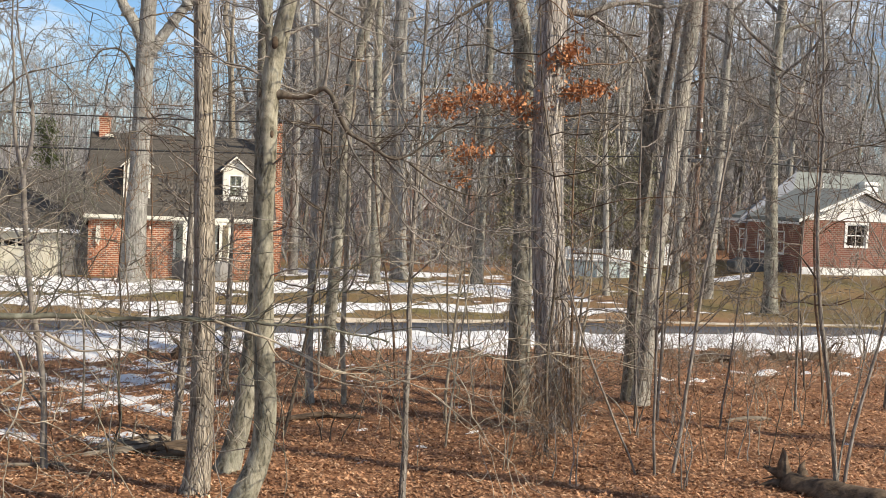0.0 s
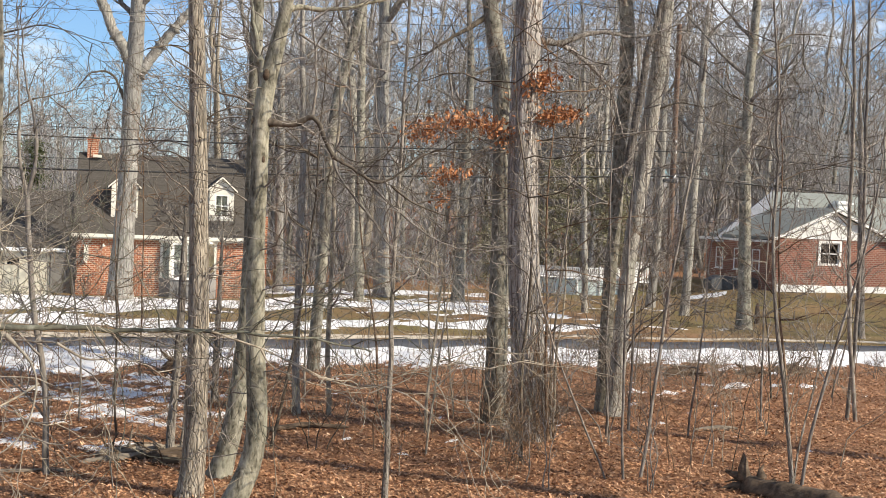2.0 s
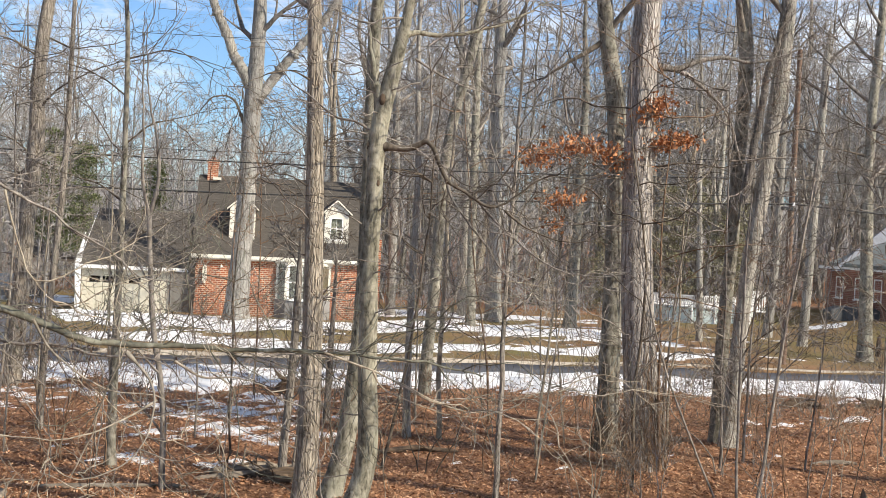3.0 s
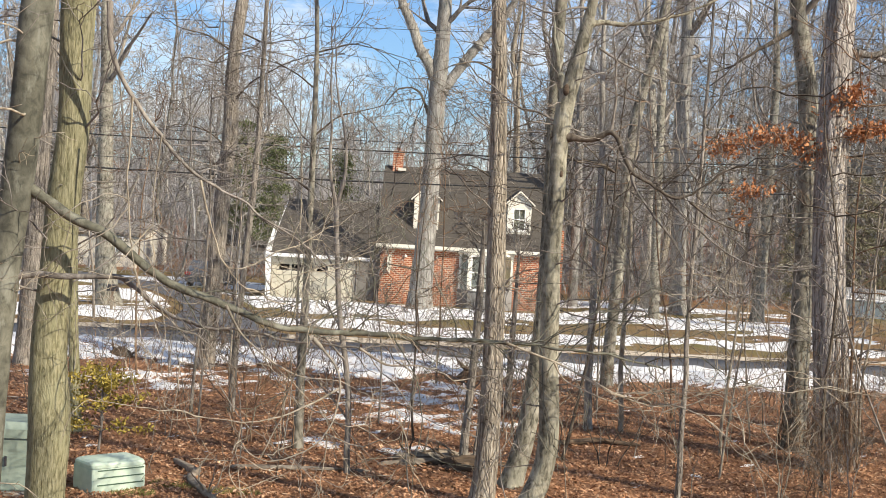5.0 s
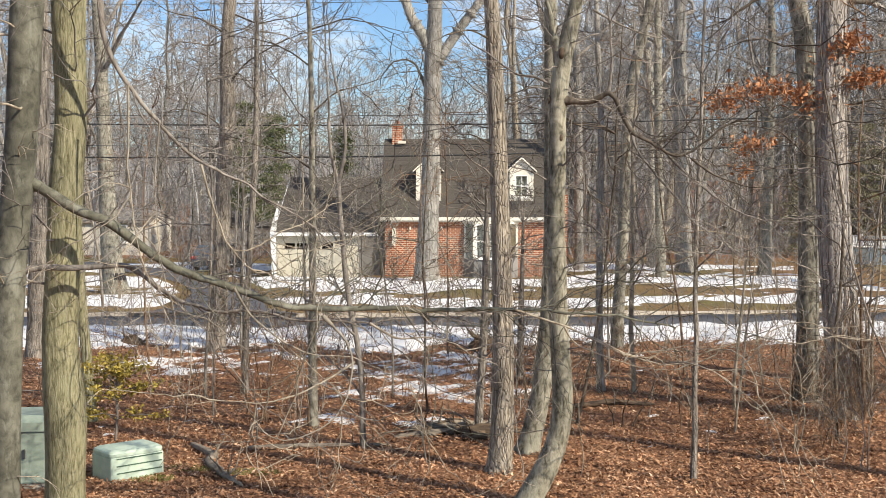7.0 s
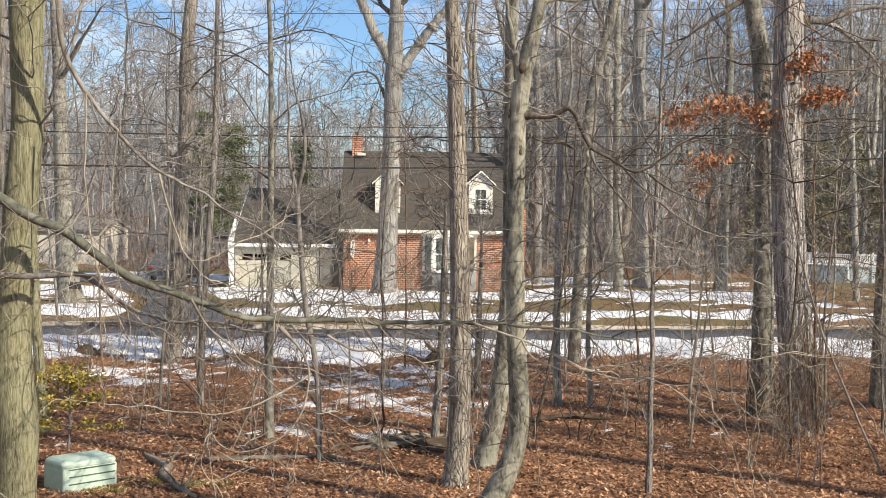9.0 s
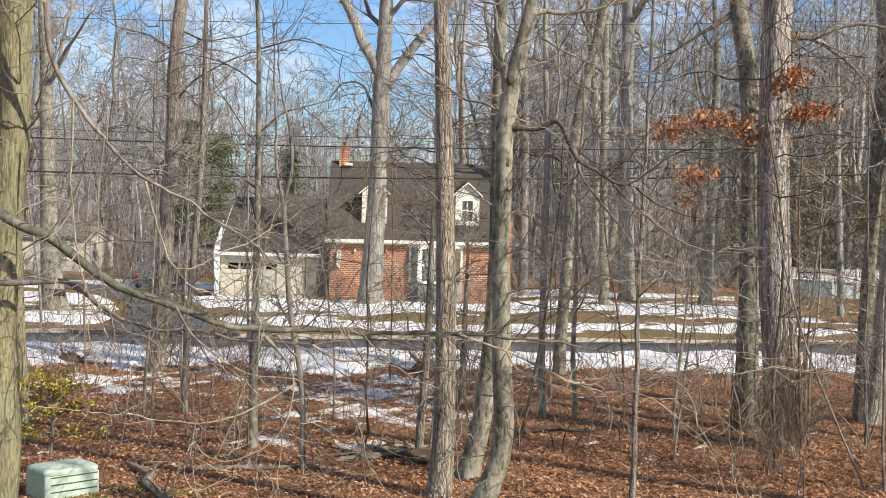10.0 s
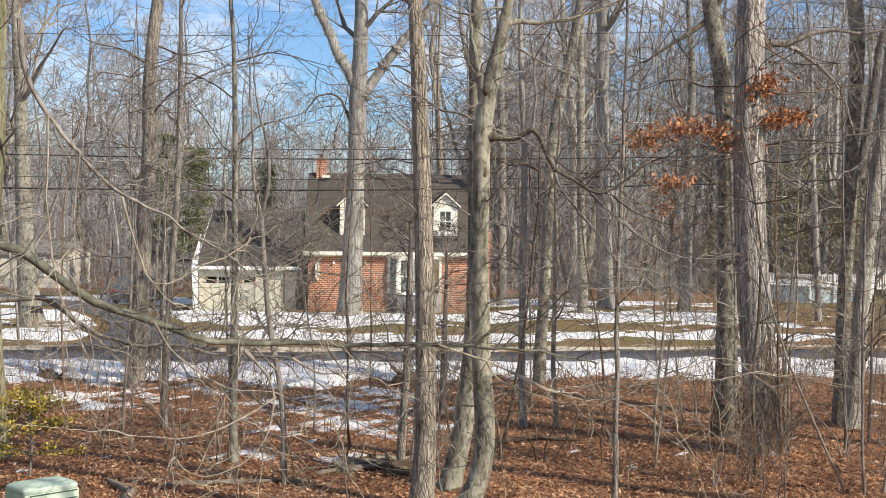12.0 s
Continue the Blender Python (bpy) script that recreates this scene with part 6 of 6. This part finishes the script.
fallen("fallen_branch", "long thin fallen branch on the leaf litter", [(-3.8, 23.6, 0.05), (-2.7, 23.7, 0.07), (-1.2, 23.9, 0.06)], [0.045, 0.055, 0.03], GREY_WOOD, 5, 3)
fallen("fallen_log", "pale decayed log in the leaf litter", [(12.95, 28.2, 0.03), (13.6, 28.4, 0.05), (14.2, 28.45, 0.03)], [0.05, 0.075, 0.045], GREY_WOOD, 6, 1)
fallen("fallen_branch", "dark fallen branch near the oak", [(2.6, 28.0, 0.06), (3.6, 28.6, 0.08), (4.6, 28.4, 0.06)], [0.05, 0.07, 0.04], ROT_WOOD, 7, 5)
fallen("upturned_root", "dark root mass at the edge of the snow", [(0.55, 38.0, 0.05), (0.95, 38.0, 0.22), (1.35, 38.0, 0.15), (1.7, 38.1, 0.06)], [0.1, 0.24, 0.2, 0.08], ROT_WOOD, 8, 5, 0.35)
fallen("brush_heap", "dark brush heap at the snow edge", [(-10.3, 39.2, 0.03), (-9.9, 39.2, 0.12), (-9.5, 39.2, 0.04)], [0.07, 0.16, 0.07], ROT_WOOD, 9, 6, 0.35)
for x, y, w in ((17.3, 38.6, 0.75), (19.9, 38.9, 0.6), (21.6, 39.3, 0.8)):
    fallen("brush_heap", "brown heap of leaves and brush against the snow bank", [(x - w, y, 0.02), (x - 0.3 * w, y, 0.09), (x + 0.3 * w, y + 0.1, 0.07), (x + w, y, 0.02)], [0.08, 0.2, 0.17, 0.07], ROT_WOOD, int(x), 3, 0.4)


# ---- brush: sprouts and thin stems in the wood ----
def sprout(x, y, h, seed, material, label="thin bare brushwood stems in leaf litter", bend=0.15, stems=1, r=0.012, kids=(5, 3)):
    rng = np.random.default_rng(seed)
    t = thing("sapling", label, "sapling", (x, y, float(land(x, y))), group="understorey saplings")
    for k in range(stems):
        T = Tubes()
        d = np.array([rng.normal(0, bend), rng.normal(0, bend), 1.0])
        grow(T, rng, (rng.normal(0, 0.05 * stems), rng.normal(0, 0.05 * stems), -0.05), d, h * rng.uniform(0.75, 1.1), r, len(kids), 0.05, 0.26, kids, (5, 4, 3), 0.42, 0.0048, (10, 5, 2))
        T.build("stem", material, t)
    return t


rng = np.random.default_rng(2024)
for k in range(165):
    y = 20.5 + 21.0 * rng.uniform() ** 0.8
    x = y * rng.uniform(-0.33, 0.62)
    if abs(x + 6.3) < 1.6 and y < 23:
        continue
    sprout(x, y, rng.uniform(1.0, 4.2), 1000 + k, (TWIG, TWIG_DARK, TWIG_RED, TWIG_PALE)[k % 4], r=rng.uniform(0.008, 0.017), stems=1 + (k % 5 == 0) * 2)
for k in range(34):
    y = rng.uniform(33.5, 41.0)
    x = y * rng.uniform(-0.33, 0.6)
    sprout(x, y, rng.uniform(0.8, 2.2), 3000 + k, TWIG_RED, "low russet brush along the snow bank", 0.5, 3, 0.013, (5, 4))
for k in range(30):
    sprout(rng.uniform(12.5, 25.0), rng.uniform(35.4, 39.2), rng.uniform(0.5, 1.5), 3300 + k, (TWIG_RED, TWIG)[k % 2], "low russet brush along the snow bank", 0.5, 3, 0.012, (5, 4))


def understorey(x, y, h, seed, material):
    """A slender young tree whose long twigs wander outwards."""
    rng = np.random.default_rng(seed)
    t = thing("understorey_tree", "slender bare understorey tree with wandering twigs", "tree", (x, y, float(land(x, y))), group="understorey trees")
    pts, p = [], np.array([0.0, 0.0, -0.1])
    n, lean = 12, rng.normal(0, 0.06, 2)
    for k in range(n + 1):
        pts.append(p.copy())
        lean = lean * 0.8 + rng.normal(0, 0.05, 2)
        p = p + np.array([lean[0], lean[1], 1.0]) * h / n
    r = h * 0.0042
    T = Tubes()
    T.add(pts, np.linspace(r, 0.007, n + 1), 6, 0.08, rng)
    T.build("trunk", material, t)
    C = Tubes()
    for k in range(10):
        j = rng.integers(3, n)
        a = rng.uniform(0, 6.28)
        grow(C, rng, pts[j], (math.cos(a), math.sin(a), rng.uniform(0.0, 0.7)), h * rng.uniform(0.16, 0.36), r * 0.45, 2, 0.06, 0.42, (5, 3), (4, 3, 3), 0.5, 0.003 + 0.00013 * y, (8, 5, 3))
    stuff(C.build("crown", material, t))
    return t


rng = np.random.default_rng(88)
for k in range(34):
    y = rng.uniform(24.0, 44.0)
    x = y * rng.uniform(-0.30, 0.60)
    understorey(x, y, rng.uniform(5.5, 10.5), 4000 + k, (TWIG, TWIG_RED, TWIG_DARK, TWIG, TWIG_PALE)[k % 5])

for k in range(4):
    y = rng.uniform(50.0, 66.0)
    understorey(y * rng.uniform(-0.345, -0.27), y, rng.uniform(10.0, 15.0), 4100 + k, (TWIG_HAZE, TWIG_RED, TWIG)[k % 3])

for x, y, h in ((-4.7, 66.0, 6.5), (-4.2, 67.2, 5.2), (-5.1, 66.6, 4.4)):
    understorey(x, y, h, 4200 + int(h * 10), TWIG)


def vine_tangle(x, y, h, seed, count, spread, label, lean=0.45):
    rng = np.random.default_rng(seed)
    t = thing("vine_tangle", label, "vines", (x, y, float(land(x, y))))
    for material, part_count in ((TWIG_RED, count), (TWIG_DARK, count // 2), (TWIG, count // 2)):
        T = Tubes()
        for k in range(part_count):
            a = rng.uniform(0, 6.28)
            rr = spread * rng.uniform(0.3, 1.0)
            d = np.array([rng.normal(0, lean), rng.normal(0, lean), 1.0])
            grow(T, rng, (math.cos(a) * rr, math.sin(a) * rr, rng.uniform(-0.05, 0.4)), d, h * rng.uniform(0.25, 1.0), 0.0065, 2, 0.02, 0.6, (6, 4), (3, 3, 3), 0.55, 0.0042, (8, 4, 2))
        stuff(T.build("vine_mass", material, t))


vine_tangle(8.6, 27.1, 2.2, 11, 13, 0.5, "loose tangle of vines and brush round the oak's base")
vine_tangle(7.1, 23.6, 2.4, 12, 11, 0.2, "bushy bare shrub in front of the oak", 0.18)
vine_tangle(11.9, 30.2, 2.4, 13, 8, 0.5, "bare brush at the foot of the leaning trunk")


def trunk_vines(x, y, h, radius, seed, count, label):
    """Vines that climb close round a trunk's foot."""
    rng = np.random.default_rng(seed)
    t = thing("trunk_vines", label, "vines", (x, y, float(land(x, y))))
    for material, some in ((TWIG_RED, count), (TWIG_DARK, count // 2), (TWIG, count // 2)):
        T = Tubes()
        for k in range(some):
            top, a = h * rng.uniform(0.35, 1.0), rng.uniform(0, 6.28)
            pts = []
            for z in np.linspace(-0.05, top, 12):
                a += rng.normal(0, 0.16)
                r = radius * (1.22 - 0.22 * min(z / 1.2, 1.0)) + 0.02 + abs(rng.normal(0, 0.022))
                pts.append((r * math.cos(a) - 0.035 * z, r * math.sin(a), z))
            T.add(pts, np.linspace(rng.uniform(0.008, 0.02), 0.005, 12), 4)
            q = pts[rng.integers(2, 11)]
            grow(T, rng, q, (q[0], q[1], 0.3), rng.uniform(0.2, 0.6), 0.006, 1, 0.0, 0.4, (4,), (3, 3), 0.5, 0.004, (5, 3))
        stuff(T.build("vine_mass", material, t))


trunk_vines(8.55, 27.18, 3.1, 0.39, 21, 46, "brown climbing vines hugging the oak's lower trunk")
trunk_vines(8.29, 29.34, 2.2, 0.26, 22, 16, "brown climbing vines on the grey trunk's foot")


# ---- leaf litter ----
def leaf_litter():
    rng = np.random.default_rng(9)
    n = 240000
    y = 17.5 + 24.0 * rng.uniform(size=n) ** 1.25
    x = y * rng.uniform(-0.40, 0.66, n)
    z = land(x, y) + rng.uniform(0.005, 0.035, n) + 0.05 * np.clip(ripple(x * 5.3, y * 4.1), 0, 1) + 0.03 * np.clip(ripple(x * 12.1 + 2, y * 10.3), 0, 1)
    thin = np.clip(wood_snow(x, y), 0, 0.35) * (rng.uniform(size=n) < 0.5) + np.clip(verge_snow(x, y), 0, 0.35) * (rng.uniform(size=n) < 0.12)
    z = z + thin
    s = 0.018 + 0.042 * rng.uniform(size=n) ** 1.3
    a = rng.uniform(0, 2 * math.pi, n)
    tilt = rng.normal(0, 0.32, (n, 2))
    curl = rng.uniform(-0.1, 0.38, n) * s
    ca, sa = np.cos(a), np.sin(a)
    v = np.zeros((n, 4, 3))
    for k, (u, w, c) in enumerate(((-1.0, 0.0, 1.0), (0.15, -0.42, 0.0), (1.0, 0.0, 1.0), (-0.1, 0.42, 0.0))):
        lx, ly = u * s, w * s
        v[:, k, 0] = x + lx * ca - ly * sa
        v[:, k, 1] = y + lx * sa + ly * ca
        v[:, k, 2] = z + lx * tilt[:, 0] + ly * tilt[:, 1] + c * curl
    i = np.arange(n)[:, None] * 4
    f = np.concatenate([i + np.array([[0, 1, 3]]), i + np.array([[1, 2, 3]])])
    tagged(raw("leaf_litter", v.reshape(-1, 3).tolist(), f.tolist(), LITTER), "thick layer of curled brown and tan fallen leaves", "leaves", kind="stuff")


leaf_litter()


# ---- woods behind the houses ----
def forest_tree(seed, height, material):
    """One bare forest tree at the origin, to be copied."""
    rng = np.random.default_rng(seed)
    t = thing("forest_tree", "tall bare forest tree with grey-brown trunk and fine twigs", "tree", (0, 0, 0), group="bare trees of the woods")
    r = height * 0.0095
    pts, x, y = [], 0.0, 0.0
    for k in range(9):
        pts.append((x, y, height * k / 8 - 0.3))
        x, y = x + rng.normal(0, 0.26), y + rng.normal(0, 0.26)
    T = Tubes()
    T.add(pts, np.linspace(r, 0.03, 9), 7, 0.05, rng)
    a, f = rng.uniform(0, 6.28), rng.integers(2, 5)
    lead = [np.array(pts[f])]
    for k in range(5):
        lead.append(lead[-1] + np.array([math.cos(a) * (0.75 - 0.1 * k) + rng.normal(0, 0.2), math.sin(a) * (0.75 - 0.1 * k) + rng.normal(0, 0.2), height * 0.1]))
    T.add(lead, np.linspace(r * 0.6, 0.025, 6), 5, 0.05, rng)
    T.build("trunk", material, t)
    C = Tubes()
    p = np.array(pts)
    for q in lead[2:]:
        a = rng.uniform(0, 6.28)
        grow(C, rng, q, (math.cos(a), math.sin(a), rng.uniform(0.5, 1.3)), height * rng.uniform(0.1, 0.17), r * 0.2, 2, 0.22, 0.35, (5, 4), (3, 3, 3), 0.62, 0.018, (4, 2, 1))
    for i in range(11):
        f = 0.18 + 0.8 * (i + rng.uniform(0, 0.9)) / 11
        j = min(int(f * 8), 7)
        q = p[j] + (p[j + 1] - p[j]) * (f * 8 - j)
        a = rng.uniform(0, 6.28)
        grow(C, rng, q, (math.cos(a), math.sin(a), rng.uniform(0.5, 1.3)), height * rng.uniform(0.14, 0.24) * (1.25 - 0.7 * f), max(0.02, r * 0.4 * (1.1 - f)), 3, 0.22, 0.3, (4, 4, 3), (4, 3, 3, 3), 0.62, 0.018, (5, 3, 2, 1))
    stuff(C.build("crown", TWIG_HAZE, t))
    return t


kinds = [forest_tree(500 + i, h, m) for i, (h, m) in enumerate(((17, BARK_SMOOTH), (20, BARK_DARK), (15, BARK_PALE), (22, BARK_RIDGED), (13, BARK_SMOOTH), (18, BARK_PALE)))]
rng = np.random.default_rng(31)
placed_trees = 0
for k in range(98):
    y = 80.0 + 62.0 * rng.uniform() ** 1.1
    x = y * (rng.uniform(-0.42, 0.68) if k % 5 else rng.uniform(0.35, 0.68))
    if -13 < x < 8 and y < 82 or 21 < x < 35 and y < 88 or 35 < x < 64 and y < 89 or -30 < x < -10 and y < 101:
        y += 22
    m = pose(x, y, float(land(x, y)) - 0.1, rng.normal(0, 1.6), rng.normal(0, 1.6), rng.uniform(0, 360)) @ Matrix.Scale(rng.uniform(0.75, 1.0) + 0.32 * float(sweep((x - 2) / 10)), 4)
    if placed_trees < len(kinds):
        kinds[placed_trees].matrix_world = m
    else:
        copy_thing(kinds[k % len(kinds)], m)
    placed_trees += 1


rng = np.random.default_rng(35)
for k in range(26):
    y = rng.uniform(72, 112) if k < 15 else rng.uniform(90, 118)
    x = y * (rng.uniform(-0.37, -0.21) if k < 15 else rng.uniform(0.02, 0.2))
    if -32 < x < -12 and 84 < y < 98 or -21 < x < -9.5 and y < 106:
        y += 30
    copy_thing(kinds[k % len(kinds)], pose(x, y, float(land(x, y)) - 0.1, rng.normal(0, 1.6), rng.normal(0, 1.6), rng.uniform(0, 360)) @ Matrix.Scale(rng.uniform(0.9, 1.25), 4))


rng = np.random.default_rng(36)
for k in range(34):
    y = rng.uniform(86, 112) + 8 * (k >= 24)
    x = y * (rng.uniform(0.06, 0.30) if k < 12 else rng.uniform(-0.34, -0.16) if k < 24 else rng.uniform(0.44, 0.66))
    if -32 < x < -12 and 84 < y < 98 or -21 < x < -9.5 and y < 106:
        y += 30
    copy_thing(kinds[(k * 5 + 1) % len(kinds)], pose(x, y, float(land(x, y)) - 0.1, rng.normal(0, 1.6), rng.normal(0, 1.6), rng.uniform(0, 360)) @ Matrix.Scale(rng.uniform(1.05, 1.35), 4))

# unseen trees added beyond the view to throw shade on the far lawn
for k, (x, y) in enumerate(((47, 50), (52, 56), (57, 47), (61, 53), (44, 42), (50, 44))):
    copy_thing(kinds[k % len(kinds)], pose(x, y, 0, 0, 0, 67 * k) @ Matrix.Scale(0.9 + 0.05 * (k % 4), 4))


def pole_tree(seed, height, material):
    """A thin young forest tree, to be copied."""
    rng = np.random.default_rng(seed)
    t = thing("young_tree", "thin bare young tree in the crowded woods", "tree", (0, 0, 0), group="young trees of the woods")
    pts, x, y = [], 0.0, 0.0
    for k in range(6):
        pts.append((x, y, height * k / 5 - 0.2))
        x, y = x + rng.normal(0, 0.3), y + rng.normal(0, 0.3)
    T = Tubes()
    T.add(pts, np.linspace(height * 0.0065, 0.015, 6), 5)
    T.build("trunk", material, t)
    C = Tubes()
    p = np.array(pts)
    for i in range(9):
        f = 0.18 + 0.8 * (i + rng.uniform(0, 0.9)) / 9
        j = min(int(f * 5), 4)
        q = p[j] + (p[j + 1] - p[j]) * (f * 5 - j)
        a = rng.uniform(0, 6.28)
        grow(C, rng, q, (math.cos(a), math.sin(a), rng.uniform(0.3, 1.1)), height * rng.uniform(0.12, 0.22), 0.028, 2, 0.12, 0.4, (5, 4), (3, 3, 3), 0.6, 0.013, (4, 2, 1))
    stuff(C.build("crown", TWIG_HAZE, t))
    return t


poles = [pole_tree(700 + i, h, m) for i, (h, m) in enumerate(((9, BARK_PALE), (12, TWIG_HAZE), (14, BARK_SMOOTH), (11, TWIG_HAZE)))]
rng = np.random.default_rng(32)
for k in range(195):
    y = 78.0 + 45.0 * rng.uniform()
    x = y * rng.uniform(-0.42, 0.68) if k < 190 else y * rng.uniform(-0.40, 0.3)
    if -13 < x < 8 and y < 80 or 21 < x < 35 and y < 88 or 35 < x < 64 and y < 89 or -30 < x < -10 and 86 < y < 96:
        y += 14
    m = pose(x, y, float(land(x, y)) - 0.1, rng.normal(0, 2.5), rng.normal(0, 2.5), rng.uniform(0, 360)) @ Matrix.Scale(rng.uniform(0.75, 1.25), 4)
    if k < len(poles):
        poles[k].matrix_world = m
    else:
        copy_thing(poles[k % len(poles)], m)


def far_woods():
    """The woods past counting: trunks and twigs that close the view."""
    rng = np.random.default_rng(44)
    T = Tubes()
    for k in range(340):
        y = rng.uniform(132, 205)
        x = y * rng.uniform(-0.5, 0.8)
        h, z = rng.uniform(11, 19), float(land(x, y))
        lean = rng.normal(0, 0.5, 2)
        T.add([(x, y, z - 0.3), (x + lean[0] * 0.5, y, z + h * 0.5), (x + lean[0], y + lean[1], z + h)], [0.17, 0.12, 0.03], 4)
        for i in range(12):
            f = rng.uniform(0.06, 1.0)
            a = rng.uniform(0, 6.28)
            grow(T, rng, (x + lean[0] * f, y + lean[1] * f, z + h * f), (math.cos(a), math.sin(a), rng.uniform(0.4, 1.3)), rng.uniform(1.8, 3.6), 0.045, 1, 0.15, 0.35, (8,), (3, 3, 3), 0.6, 0.03, (3, 1))
    tagged(T.build("far_woods", TWIG_HAZE), "distant bare woods closing the view", "woods", kind="stuff")


far_woods()


def far_ridge():
    """The wooded ridge that closes the distance."""
    rng = np.random.default_rng(46)
    rows = []
    for x in np.arange(-260, 420, 2.5):
        top = 11.5 + 4.0 * float(sweep((x - 60) / 60)) + 1.3 * float(ripple(x * 0.11, 3.0)) + rng.uniform(-0.9, 0.9)
        y = 262 + 6 * float(ripple(x * 0.05, 9.0))
        rows.append([(x, y, -1.0), (x, y + 1.0, top * 0.6), (x, y + 4.0, top)])
    ribbon("backdrop", rows, RIDGE_WOODS, "low wooded ridge in the grey distance", "ridge")


far_ridge()


def wood_brush():
    """Low brush and young stems on the floor of the woods behind the lawns."""
    rng = np.random.default_rng(45)
    T = Tubes()
    for k in range(1700):
        y = rng.uniform(84, 135)
        x = y * rng.uniform(-0.45, 0.7)
        if 35 < x < 64 and y < 90 or -32 < x < -10 and y < 100:
            y += 24
        d = (rng.normal(0, 0.25), rng.normal(0, 0.25), 1.0)
        grow(T, rng, (x, y, float(land(x, y)) - 0.1), d, rng.uniform(1.5, 6.0), rng.uniform(0.02, 0.045), 1, 0.05, 0.22, (8,), (3, 3, 3), 0.45, 0.014, (4, 1))
    for k in range(1100):
        y = rng.uniform(79, 98)
        x = y * rng.uniform(-0.42, 0.66)
        if 34 < x < 64 or -13 < x < 8 and y < 80 or 24 < x < 34 and y < 88:
            continue
        d = (rng.normal(0, 0.5), rng.normal(0, 0.5), 1.0)
        grow(T, rng, (x, y, float(land(x, y)) - 0.1), d, rng.uniform(0.6, 2.2), 0.018, 1, 0.05, 0.25, (7,), (3, 3, 3), 0.5, 0.013, (3, 1))
    tagged(T.build("woodland_brush", TWIG_HAZE), "haze-pale brush and young stems on the woodland floor", "brush", kind="stuff")


wood_brush()


# ---- moss and small litter near the boxes ----
def moss(x, y, rx, ry, seed):
    rng = np.random.default_rng(seed)
    n = 420
    a, r = rng.uniform(0, 6.28, n), np.sqrt(rng.uniform(0, 1, n))
    px, py = x + rx * r * np.cos(a), y + ry * r * np.sin(a)
    pz = land(px, py) + 0.02
    h = rng.uniform(0.02, 0.06, n)
    lean = rng.normal(0, 0.02, (n, 2))
    v = np.stack([np.stack([px - 0.008, py, pz], 1), np.stack([px + 0.008, py, pz], 1), np.stack([px + lean[:, 0], py + lean[:, 1], pz + h], 1)], 1)
    f = np.arange(n * 3).reshape(-1, 3)
    tagged(raw("grass_tuft", v.reshape(-1, 3).tolist(), f.tolist(), MOSS), "thin green grass and moss between leaves", "grass", kind="stuff")


MOSS = island_colours("green_moss", (0.0, (0.10, 0.105, 0.03)), (0.6, (0.19, 0.19, 0.055)), (1.0, (0.34, 0.29, 0.12)))
moss(-4.5, 22.0, 0.45, 0.35, 1)
moss(-3.4, 21.7, 0.5, 0.25, 2)
moss(-5.0, 21.2, 0.4, 0.3, 3)
